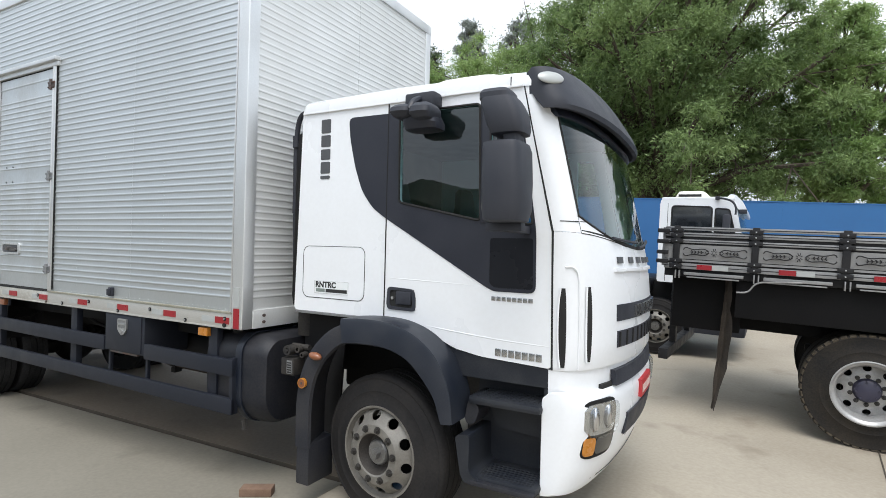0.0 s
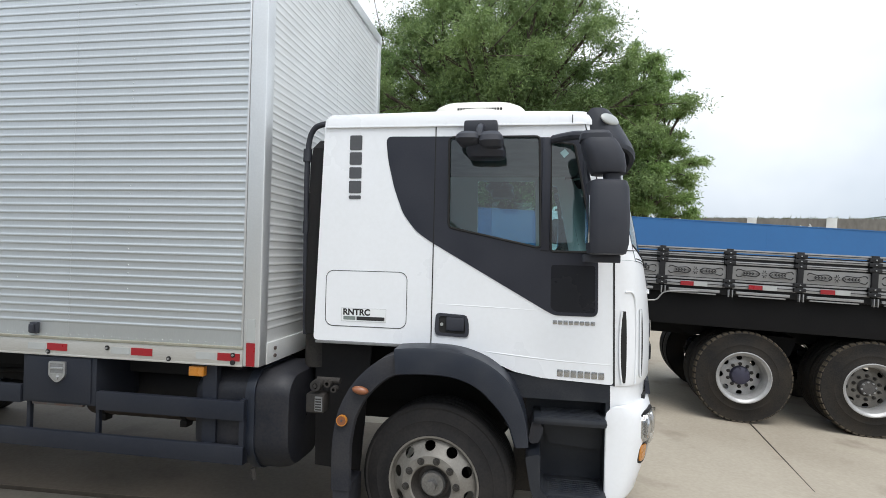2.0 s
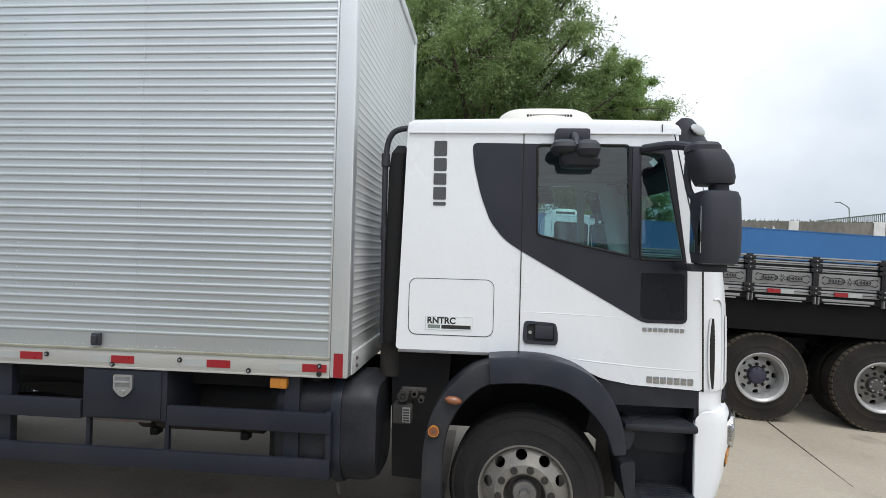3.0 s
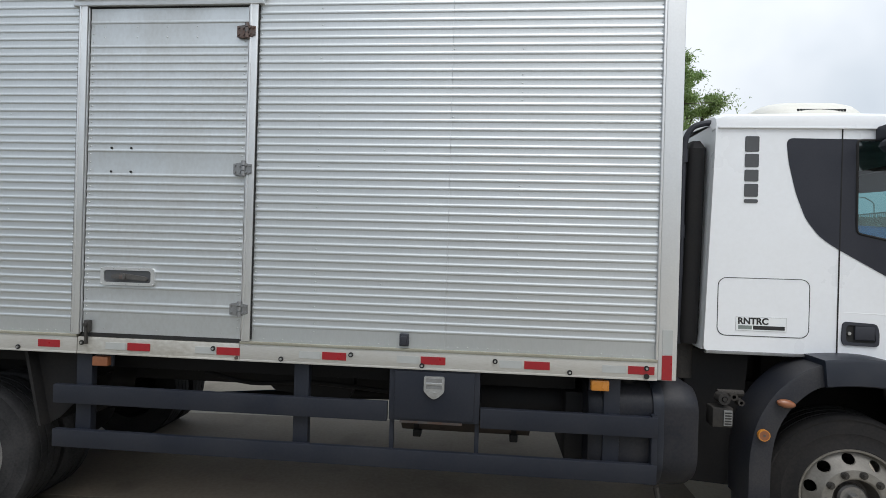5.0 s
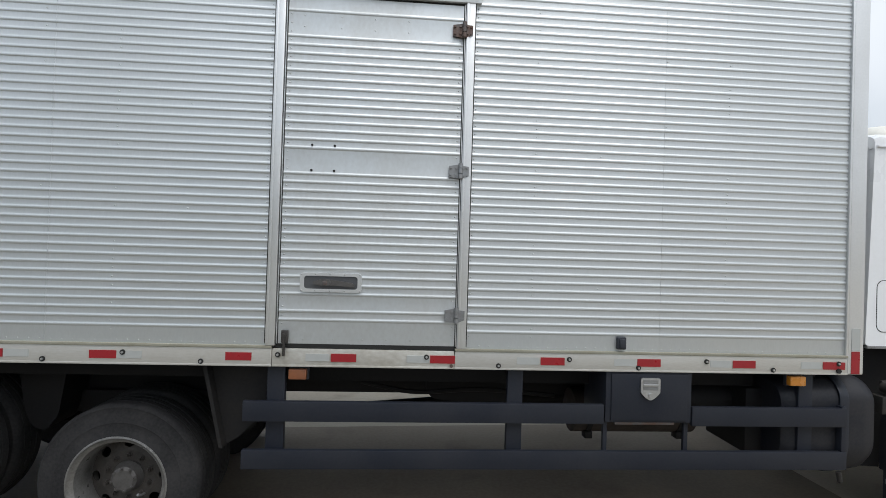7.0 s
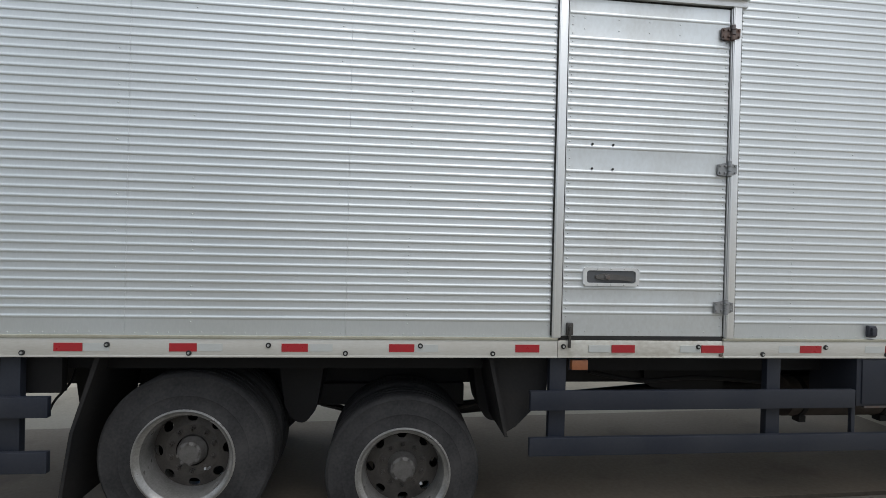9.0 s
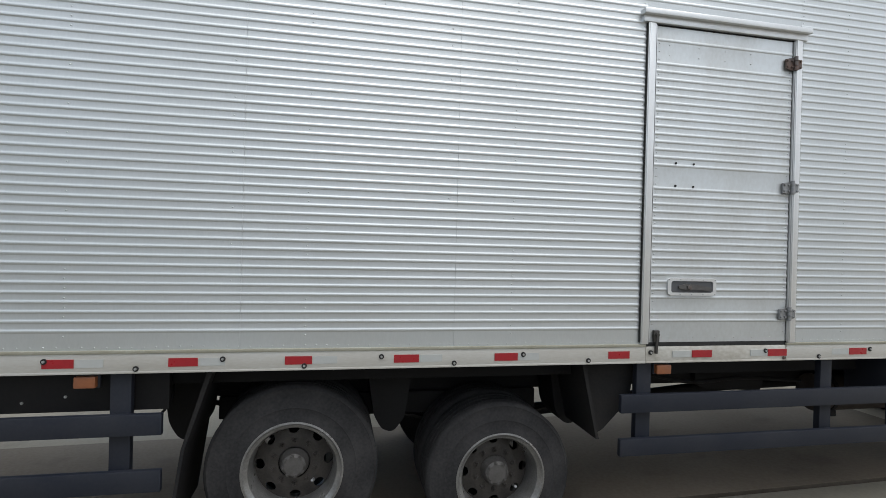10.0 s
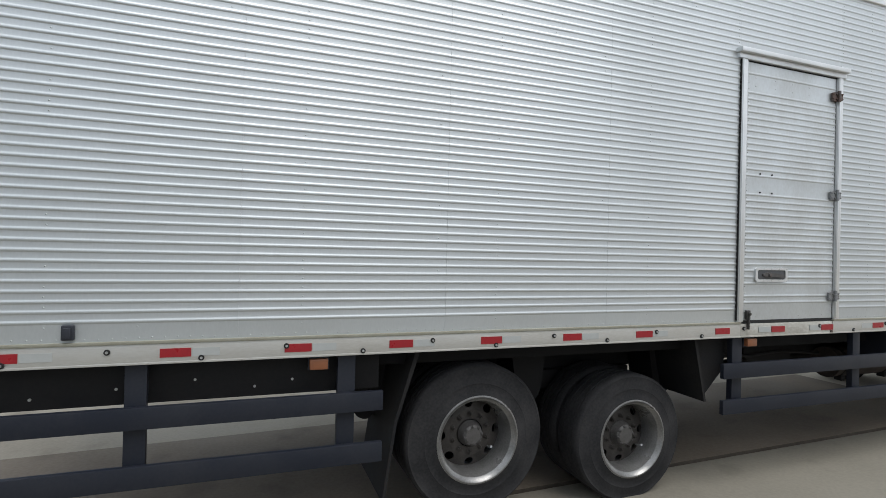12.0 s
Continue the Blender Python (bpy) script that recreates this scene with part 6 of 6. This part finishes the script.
# ---- second lorry: open flatbed with slatted sides ----
def flatbed():
    m = pose(4.202, 3.726, 0.007, 0, 2.97, -3.55)
    t = tagged(empty("flatbed_truck", m), "black flatbed lorry with slatted grey aluminium sides", "truck")
    muddy = tyre_mesh(r=0.55, name="muddy_tyre", mat=MUD_RUBBER)
    for x, mat, r in ((0.085, BLUE_HUB, 0.108), (1.445, HUB, 0.088)):
        for y, turn in ((0.0, Matrix.Identity(4)), (2.40, turned)):
            rear_wheel(t, Matrix.Translation((x, y, 0.475)) @ turn, mat, r, 10, muddy, rim_mat=BRIGHT_RIM, disc_mat=BRIGHT_RIM if mat is BLUE_HUB else RIM, sunk=0.085)
    # earth-caked shoulder lugs of the near tyres
    for x in (0.085, 1.445):
        bm = bmesh.new()
        for k in range(46):
            turn = Matrix.Rotation(2 * math.pi * k / 46, 4, "Y")
            bmesh.ops.create_cube(bm, size=1, matrix=turn @ pose(0, 0.036, 0.541, 18, 0, 0) @ Matrix.Diagonal((0.052, 0.048, 0.026, 1)))
        part("tread", bm, CAKED, t, "earth-caked shoulder lugs", Matrix.Translation((x, 0, 0.475)))
    wide, y0, back, front = 2.50, -0.10, -1.80, 8.6
    bed = part("bed_floor", boxed(back, front, y0 + 0.06, y0 + wide - 0.06, 1.46, 1.56, 0.006), BED_BLACK, t, "dark load floor")
    part("frame_beam", boxed(back + 0.72, front, y0 + 0.1, y0 + 0.22, 1.06, 1.46, 0.006), DEEP_BLACK, bed)
    part("rear_beam", boxed(back + 0.06, -1.04, y0 + 0.35, y0 + 0.45, 0.86, 1.46, 0.01), DEEP_BLACK, bed)
    part("chassis_rail", boxed(back + 0.15, front, 0.72, 0.80, 0.86, 1.14, 0.006), DEEP_BLACK, bed)
    part("chassis_rail", boxed(back + 0.15, front, 1.58, 1.66, 0.86, 1.14, 0.006), DEEP_BLACK, bed)
    for x in (0.085, 1.445):
        part("axle", cyl(bmesh.new(), (x, 1.2, 0.475), "y", 0.09, 1.8, 14), DEEP_BLACK, bed)
        part("spring", boxed(x - 0.5, x + 0.5, 0.68, 0.78, 0.70, 0.78, 0.02), DEEP_BLACK, bed)
    part("hanger", prism(bmesh.new(), soften([(0.45, 0.95), (0.82, 0.95), (0.75, 0.72), (0.63, 0.62), (0.52, 0.72)], 0.04), 0.45, 0.7), DEEP_BLACK, bed)
    part("hanger", prism(bmesh.new(), soften([(-0.85, 1.1), (-0.35, 1.1), (-0.28, 0.95), (-0.42, 0.88)], 0.04), 0.45, 0.7), DEEP_BLACK, bed)
    # sides: posts, slats and embossed panels on both sides, and the tailboard
    step = 0.755
    for side, yy in ((0, y0), (1, y0 + wide)):
        s = -1 if side == 0 else 1
        g = part("side_gate", boxed(back, front, min(yy, yy - s * 0.02), max(yy, yy - s * 0.02), 1.626, 1.648), BED_ALU, t, "slatted aluminium side gate with black posts")
        part("gate_panel", boxed(back, front, min(yy, yy - s * 0.02), max(yy, yy - s * 0.02), 1.656, 1.815), BED_PANEL, g)
        part("gate_back", boxed(back, front, min(yy - s * 0.021, yy - s * 0.03), max(yy - s * 0.021, yy - s * 0.03), 1.555, 1.96), BED_BLACK, g)
        for z0, z1 in ((1.545, 1.608), (1.834, 1.872), (1.904, 1.946), (1.972, 2.012)):
            part("slat", boxed(back, front, min(yy, yy - s * 0.022), max(yy, yy - s * 0.022), z0, z1, 0.004), BED_ALU, g)
            zc = (z0 + z1) / 2
            part("slat_groove", boxed(back, front, min(yy + s * 0.001, yy - s * 0.01), max(yy + s * 0.001, yy - s * 0.01), zc - 0.004, zc + 0.004), BED_BLACK, g)
        x = back + 0.09
        k = 0
        while x < front:
            lo, hi = sorted((yy + s * 0.03, yy - s * 0.03))
            part("gate_post", boxed(x, x + 0.065, lo, hi, 1.545, 2.02, 0.004), BED_BLACK, g)
            for z in (1.575, 1.635, 1.853, 1.915, 1.972):
                part("post_clip", boxed(x - 0.03, x + 0.095, lo - 0.006, hi + 0.006, z - 0.022, z + 0.022, 0.003), BED_BLACK, g)
                part("clip_bolt", cyl(bmesh.new(), (x + 0.032, yy + s * 0.04, z), "y", 0.008, 0.012, 6), STEEL, g)
            if side == 0:
                part("red_reflector", boxed(x + 0.248, x + 0.395, yy - 0.03, yy - 0.018, 1.548, 1.600), RED, g)
                part("silver_reflector", boxed(x + 0.398, x + 0.55, yy - 0.03, yy - 0.018, 1.548, 1.600), SILVER_TAPE, g)
                part("lower_slat", boxed(x + 0.12, x + step - 0.06, yy - 0.012, yy + 0.02, 1.480, 1.512, 0.004), BED_ALU, g)
                part("lower_slat", boxed(x + 0.15, x + step - 0.1, yy - 0.006, yy + 0.02, 1.452, 1.466, 0.004), BED_ALU, g)
                for d in (0.0, 0.04):
                    part("rope_hook", boxed(x + 0.03 + d, x + 0.042 + d, yy - 0.03, yy + 0.02, 1.44, 1.53, 0.003), BED_ALU, g)
                # pressed scroll ornament, mirrored about the middle
                if k < 8:
                    cx, zc = x + 0.065 + (step - 0.065) / 2, 1.736
                    bm = bmesh.new()
                    for sx in (-1, 1):
                        for sz in (-1, 1):
                            line = smooth_path([(cx + sx * 0.05, yy - 0.023, zc + sz * 0.005), (cx + sx * 0.10, yy - 0.023, zc + sz * 0.035), (cx + sx * 0.2, yy - 0.023, zc + sz * 0.026),
                                                (cx + sx * 0.28, yy - 0.023, zc + sz * 0.045), (cx + sx * 0.305, yy - 0.023, zc + sz * 0.02)], 4)
                            tube(bm, line, 0.0058, 5)
                        # a sprig with paired leaflets, and a rosette at its root
                        tube(bm, [(cx + sx * 0.10, yy - 0.022, zc), (cx + sx * 0.235, yy - 0.022, zc)], 0.0025, 5)
                        for j in range(4):
                            u = cx + sx * (0.115 + 0.032 * j)
                            for sz in (-1, 1):
                                tube(bm, [(u, yy - 0.022, zc), (u + sx * 0.014, yy - 0.022, zc + sz * 0.016)], 0.0052, 5)
                        for j in range(6):
                            w = math.pi * j / 3
                            cyl(bm, (cx + sx * 0.072 + 0.013 * math.cos(w), yy - 0.022, zc + 0.013 * math.sin(w)), "y", 0.0048, 0.006, 6)
                    for j in range(8):
                        w = math.pi * (j + 0.5) / 4
                        tube(bm, [(cx + 0.012 * math.cos(w), yy - 0.022, zc + 0.016 * math.sin(w)), (cx + 0.030 * math.cos(w), yy - 0.022, zc + 0.048 * math.sin(w))], 0.0038, 5)
                    part("scroll_ornament", bm, BED_BLACK, g)
            x += step
            k += 1
    tail = part("tail_gate", boxed(back - 0.03, back, y0 + 0.03, y0 + wide - 0.03, 1.57, 2.0), BED_ALU, t, "aluminium tail gate")
    for z in (1.62, 1.72, 1.84, 1.96):
        part("tail_clip", boxed(back - 0.08, back + 0.04, y0 - 0.04, y0 + 0.04, z - 0.022, z + 0.022, 0.004), BED_BLACK, tail)
    # rear frame with lamps, and the long torn mud flap
    part("rear_bar", boxed(back - 0.02, back + 0.08, y0 + 0.1, y0 + wide - 0.1, 0.50, 0.62, 0.01), BED_BLACK, bed)
    part("rear_post", boxed(back, back + 0.07, 0.55, 0.68, 0.55, 1.46, 0.006), BED_BLACK, bed)
    part("rear_post", boxed(back, back + 0.07, 1.75, 1.88, 0.55, 1.46, 0.006), BED_BLACK, bed)
    bm = bmesh.new()
    rows = []
    for k in range(14):
        z = 1.46 - k * 0.109
        w = (0.075 if k < 4 else 0.125) - 0.0012 * k - 0.020 * max(k - 9, 0)
        curl = 0.010 * k * math.sin(k * 0.28)
        rows.append([(-1.165 - 0.075 * (k / 13) ** 2 + w * (i / 5 - 0.35) + 0.006 * math.sin(k * 1.7 + i), 0.03 + curl + 0.045 * math.sin(i * 0.8 + 0.4), z + 0.012 * math.sin(i * 2.2 + k) * (k > 8)) for i in range(6)])
    grid(bm, rows)
    more = bmesh.ops.extrude_face_region(bm, geom=list(bm.faces))
    bmesh.ops.translate(bm, vec=(0.0, 0.012, 0), verts=[v for v in more["geom"] if isinstance(v, bmesh.types.BMVert)])
    part("mud_flap", bm, TORN_FLAP, t, "long torn brown-black rubber mud flap")
    part("hook_bar", tube(bmesh.new(), smooth_path([(-1.07, -0.12, 1.336), (-0.97, -0.12, 1.352), (-0.89, -0.12, 1.444), (-0.75, -0.12, 1.469), (-0.5, -0.12, 1.485)]), 0.009, 6), BED_ALU, t)


flatbed()


# ---- third lorry: white cab in front of the fence ----
def white_lorry():
    m = pose(1.90, 7.5, 0.02, 0, 2.4, -3)
    t = tagged(empty("white_lorry", m), "white cab-over lorry parked by the blue fence", "truck")
    prof = soften([(0.0, 1.30), (0.0, 2.72), (0.06, 2.80), (1.12, 2.77), (1.20, 2.66), (1.36, 1.85), (1.38, 1.30)], 0.05)
    win = [soften([(0.20, 2.66), (0.84, 2.64), (0.84, 2.18), (0.20, 2.18)], 0.06), soften([(0.89, 2.62), (1.10, 2.60), (1.20, 2.18), (0.89, 2.18)], 0.04)]
    c = part("cab_shell", prism(bmesh.new(), prof, 0.0, 0.05, win), WHITE, t, "white lorry cab")
    part("far_side", prism(bmesh.new(), prof, 2.15, 2.2, win), WHITE, c)
    for w in win:
        part("side_window", prism(bmesh.new(), w, 0.01, 0.02), DARK_GLASS, c, "dark side window")
        line = [(x, -0.002, z) for x, z in w]
        part("window_rubber", tube(bmesh.new(), line + line[:2], 0.012, 6), SEAM, c)
    part("cab_roof", boxed(0.02, 1.17, 0.0, 2.2, 2.74, 2.815, 0.03), WHITE, c)
    part("back_wall", boxed(0.0, 0.05, 0.05, 2.15, 1.30, 2.76), WHITE, c)
    bm = bmesh.new()
    grid(bm, [[(1.37, 0.03, 1.85), (1.44, 1.1, 1.85), (1.37, 2.17, 1.85)], [(1.20, 0.03, 2.66), (1.25, 1.1, 2.66), (1.20, 2.17, 2.66)]])
    part("windscreen", bm, GLASS, c, "pale windscreen")
    part("front_panel", boxed(1.34, 1.44, 0.02, 2.18, 1.30, 1.85, 0.03), WHITE, c)
    part("sun_visor", prism(bmesh.new(), soften([(1.04, 2.79), (1.10, 2.865), (1.18, 2.85), (1.30, 2.72), (1.345, 2.60), (1.33, 2.55), (1.24, 2.58), (1.17, 2.70)], 0.03), 0.04, 2.16), WHITE, c)
    part("mirror_arm", tube(bmesh.new(), smooth_path([(0.92, -0.02, 2.79), (1.02, -0.10, 2.77), (1.14, -0.14, 2.72), (1.20, -0.16, 2.62), (1.20, -0.16, 2.5)]), 0.018, 6), BLACK_PLASTIC, c)
    part("mirror_joint", boxed(0.88, 0.95, -0.05, 0.02, 2.76, 2.82, 0.01), BLACK_PLASTIC, c)
    part("visor_edge", boxed(1.24, 1.36, -0.01, 0.04, 2.53, 2.60, 0.01), BLACK_PLASTIC, c)
    part("mirror_housing", boxed(1.02, 1.13, -0.24, -0.06, 2.1, 2.50, 0.03), BLACK_PLASTIC, c, "black mirror housing")
    bm = soft_block(bmesh.new(), [(2.80, 0.47, 0.8, 0.30, 0.42), (2.88, 0.45, 0.8, 0.29, 0.40), (2.965, 0.43, 0.8, 0.22, 0.33), (2.97, 0.43, 0.8, 0.1, 0.1)])
    u = part("roof_cooler", bm, OLD_WHITE, c, "cream plastic roof cooling unit")
    part("name_bar", boxed(0.24, 0.62, 0.385, 0.40, 2.855, 2.90), SEAM, u)
    part("door_line", boxed(0.13, 0.137, -0.003, 0.01, 1.32, 2.7), SEAM, c)
    part("door_line", boxed(1.02, 1.027, -0.003, 0.01, 1.32, 2.15), SEAM, c)
    part("chassis_frame", boxed(-5.0, 1.3, 0.45, 1.75, 0.50, 1.30, 0.02), CHASSIS, t)
    part("load_bed", boxed(-5.4, -0.12, -0.1, 2.3, 1.1, 1.35, 0.01), BED_BLACK, t, "dark flat load bed")
    part("step_panel", boxed(0.45, 1.36, 0.01, 0.45, 0.45, 1.30, 0.03), BLACK_PLASTIC, t, "black plastic step panel")
    for x in (0.02, -3.6):
        for y, turn in ((0.02, Matrix.Identity(4)), (2.18, turned)):
            front_wheel(t, Matrix.Translation((x, y, 0.497)) @ turn)
    part("bumper", boxed(1.20, 1.43, 0.0, 2.2, 0.45, 0.80, 0.05), BLACK_PLASTIC, c)


white_lorry()


# ---- fence, wall, trees ----
def boundary():
    # blue sheet fence; like the wall behind it, it follows the fall of the yard
    fall = 2.98
    f = tagged(empty("fence_blue", pose(4.0, 11.6, 0.0, 0, fall, 8.8)), "blue painted sheet fence along the yard", "fence", kind="structure")
    w = 2.0
    for k in range(-9, 18):
        part("fence_sheet", boxed(k * w, k * w + w, 0.003 * (k % 2), 0.05, -1.4, 3.03 + 0.003 * math.sin(k * 2.1)), BLUE, f)
    part("fence_cap", boxed(-9 * w, 18 * w, -0.01, 0.06, 3.030, 3.055), BLUE, f)
    # old concrete wall behind, with whitewashed pillars
    gap, top = 3.195, 4.06
    wall = tagged(empty("wall_far", pose(9.553, 26.634, 0.0, 0, 2.7, -29.25)), "old stained concrete boundary wall", "wall", kind="structure")
    part("wall_face", boxed(-60, 45, 0.15, 0.45, -1.5, top), OLD_CONCRETE, wall)
    for k in range(-9, 14):
        part("pillar", boxed(k * gap - 0.06, k * gap + 0.34, 0.06, 0.15, -1.5, top + 0.03, 0.01), WHITE_PILLAR, wall, "whitewashed pillar")
    # worn white paint strokes on the wall between two pillars
    for dx, dz, turn in ((0.0, 0.0, 35), (0.16, -0.02, -40), (0.32, 0.03, 60), (0.46, -0.05, -25)):
        part("paint_stroke", boxed(-0.16, 0.16, -0.004, 0.004, -0.025, 0.025), WHITE_PILLAR, wall, "worn white paint stroke", pose(5.45 + dx, 0.148, 3.66 + dz, 0, turn, 0))
    rng = np.random.default_rng(5)
    vs, fs = [], []
    for k in range(4200):
        x, h, lean = rng.uniform(-25, 30), rng.uniform(0.02, 0.07) + 0.14 * rng.random() ** 6, rng.normal(0, 0.05)
        y = rng.uniform(0.17, 0.43)
        o = len(vs)
        vs += [(x - 0.02, y, top - 0.01), (x + 0.02, y, top - 0.01), (x + lean, y, top + h)]
        fs.append((o, o + 1, o + 2))
    raw("wall_grass", vs, fs, GRASS, wall, "dry grass on the wall's top")["kind"] = "stuff"
    # railing on the slope beyond the wall
    r = tagged(part("railing_far", boxed(27.65, 27.75, 28, 42.5, 5.04, 5.12), FENCE_GREEN), "grey-green railing beyond the wall", "railing", kind="structure")
    part("lower_bar", boxed(27.67, 27.73, 28, 42.5, 3.9, 3.96), FENCE_GREEN, r)
    for k in range(72):
        part("bar", boxed(27.68, 27.72, 28.1 + k * 0.2, 28.14 + k * 0.2, 3.7, 5.06), FENCE_GREEN, r)
    bank = bmesh.new()
    grid(bank, [[(x, y, (0.0 if j == 0 else 3.0) + 0.4 * math.sin(x * 0.13) + 0.2 * math.sin(x * 0.31 + y)) for x in range(-80, 121, 4)] for j, y in enumerate((44, 56, 76, 110))])
    tagged(part("bank_far", bank, GRASS), "grassy bank beyond the wall", "bank", kind="structure")
    lamp = tagged(empty("street_lamp", pose(31.74, 45.0, 0.0)), "slender grey street lamp beyond the wall", "street lamp")
    part("pole", tube(bmesh.new(), smooth_path([(0, 0, -0.2), (0, 0, 4.0), (0, 0, 6.0), (-0.12, 0, 6.45), (-0.75, 0, 6.85)]), 0.045, 8), FENCE_GREEN, lamp)
    part("lamp_head", boxed(-1.15, -0.7, -0.09, 0.09, 6.82, 6.90, 0.02), FENCE_GREEN, lamp)
    # plain wall that closes the yard behind
    tagged(part("wall_south", boxed(-60, 70, -22.3, -22.0, -0.2, 2.6), OLD_CONCRETE), "plain concrete wall closing the yard", "wall", kind="structure")


boundary()


def leaves(centres, radii, count, rng, size, droop=0.3):
    """Leaf sprays: narrow leaflets, scattered in lumps round the ends of the twigs."""
    centres, radii = np.array(centres), np.array(radii)
    pick = rng.choice(len(centres), count, p=radii ** 2 / np.sum(radii ** 2))
    d = rng.normal(size=(count, 3))
    d /= np.linalg.norm(d, axis=1)[:, None]
    dist = np.minimum(np.abs(rng.normal(0.35, 0.45, count)), 1.3)
    pos = centres[pick] + d * (radii[pick] * dist)[:, None] * np.array((1.15, 1.15, 0.62))
    verts, faces = np.zeros((count * 8, 3)), np.zeros((count * 2, 4), int)
    for j in range(2):
        axis = d * 0.6 + rng.normal(size=(count, 3)) * 0.7 + np.array((0, 0, -droop))
        axis /= np.linalg.norm(axis, axis=1)[:, None]
        side = np.cross(axis, rng.normal(size=(count, 3)))
        side /= np.linalg.norm(side, axis=1)[:, None] + 1e-9
        length = rng.uniform(0.7, 1.4, count)[:, None] * size
        q = np.arange(count) * 8 + j * 4
        verts[q] = pos
        verts[q + 1] = pos + axis * length * 0.5 + side * length * 0.13
        verts[q + 2] = pos + axis * length
        verts[q + 3] = pos + axis * length * 0.5 - side * length * 0.13
        faces[np.arange(count) * 2 + j] = np.stack((q, q + 1, q + 2, q + 3), 1)
    return verts.tolist(), faces.tolist()


def tree(name, x, y, height, spread, seed, count, mat, label, size=0.2, bare=0.22, lumps=46, puff=1.0):
    """A tapered trunk that forks into limbs and twigs, with lumps of leaves at their ends."""
    rng = np.random.default_rng(seed)
    t = tagged(empty(name, pose(x, y, 0)), label, "tree", group="trees round the yard")
    bm = bmesh.new()
    fork = height * bare
    tube(bm, smooth_path([(0, 0, -0.1), (0.08, 0.05, fork * 0.5), (0.0, 0.1, fork), (0.15, 0.0, height * 0.55)]), [0.26 * height / 12 * (1 - 0.042 * k) for k in range(16)], 10)
    ends, rad = [], []
    for k in range(lumps):
        a = 2.4 * k + rng.uniform(-0.4, 0.4)
        up = (k + 0.5) / lumps
        z = fork * 1.0 + (height - fork) * (0.10 + 0.80 * up)
        out = spread * math.sqrt(max(1 - (max(up - 0.30, -0.25) / 0.78) ** 2, 0.06)) * rng.uniform(0.3, 1.0) ** 0.7
        end = Vector((out * math.cos(a), out * math.sin(a), z))
        start = Vector((0.05, 0.05, fork + (z - fork) * 0.35))
        mid = start.lerp(end, 0.5) + Vector((0, 0, rng.uniform(0.0, 0.7)))
        line = smooth_path([start, mid, end], 3)
        tube(bm, line, [0.11 * height / 12 * (1 - 0.11 * i) for i in range(len(line))], 6)
        ends.append(start.lerp(end, rng.uniform(0.45, 0.75)) + Vector((0, 0, 0.3)))
        rad.append(rng.uniform(0.6, 1.1) * spread / 6 * puff)
        ends.append(end)
        rad.append(rng.uniform(0.6, 1.15) * spread / 6 * puff)
        for j in range(2):
            twig = end + Vector(rng.normal(size=3) * spread * 0.17)
            tube(bm, [mid.lerp(end, 0.6), twig], [0.03, 0.012], 5)
            ends.append(twig)
            rad.append(rng.uniform(0.4, 0.9) * spread / 6 * puff)
    part("trunk", bm, BARK, t, "brown trunk with forking limbs")
    vs, fs = leaves([tuple(e) for e in ends], rad, count, rng, size)
    raw("crown", vs, fs, mat, t, "uneven crown of feathery leaves")["kind"] = "stuff"
    return t


tree("leafy_tree", 0.4, 20.6, 15.5, 6.7, 3, 300000, LEAF, "large spreading green tree behind the fence", 0.135, 0.2, 125, 0.98)
tree("leafy_tree", -7.5, 22.5, 13.0, 5.0, 8, 90000, LEAF_LIGHT, "green tree behind the fence", 0.15, 0.2, 70, 1.3)
tree("leafy_tree", 6.5, 21.0, 11.4, 2.3, 12, 95000, LEAF_LIGHT, "smaller green tree beside the large one", 0.13, 0.25, 64, 1.3)
tree("tall_tree", -23.2, 40.0, 23.5, 3.0, 21, 30000, LEAF_DARK, "tall dark green tree far behind", 0.30, 0.15, 60, 1.9)
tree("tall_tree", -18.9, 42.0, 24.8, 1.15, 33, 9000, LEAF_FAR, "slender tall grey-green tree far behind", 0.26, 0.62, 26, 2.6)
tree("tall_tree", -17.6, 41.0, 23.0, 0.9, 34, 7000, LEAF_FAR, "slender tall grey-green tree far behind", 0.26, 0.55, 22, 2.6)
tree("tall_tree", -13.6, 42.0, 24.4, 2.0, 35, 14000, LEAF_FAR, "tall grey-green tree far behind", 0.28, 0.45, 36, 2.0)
# wooded ridge far beyond the yard's wall
ridge = bmesh.new()
rows = []
for j, (y, h) in enumerate(((-70, 0.0), (-72, 0.72), (-78, 1.0), (-100, 1.05), (-140, 0.9))):
    rows.append([(x, y + 2.0 * math.sin(x * 0.21), h * (0.25 + 0.85 / (1 + math.exp(min((x + 14.5) / 1.6, 60)))) * (11 + 3.5 * math.sin(x * 0.021 + 1.0) + 1.6 * math.sin(x * 0.097) + 0.9 * math.sin(x * 0.31 + y) + 0.5 * math.sin(x * 0.83 + 2 * y))) for x in range(-320, 321, 2)])
grid(ridge, rows)
tagged(part("backdrop", ridge, LEAF_DARK), "dark wooded ridge in the distance", "ridge", kind="structure")

# a loose brick by the front wheel
brick = tagged(part("clay_brick", boxed(-0.115, 0.115, -0.05, 0.05, 0.0, 0.06, 0.006), CLAY, m=pose(0.14, 0.06, 0.0, 0, 0, 30)), "brown clay brick lying on the concrete", "brick")
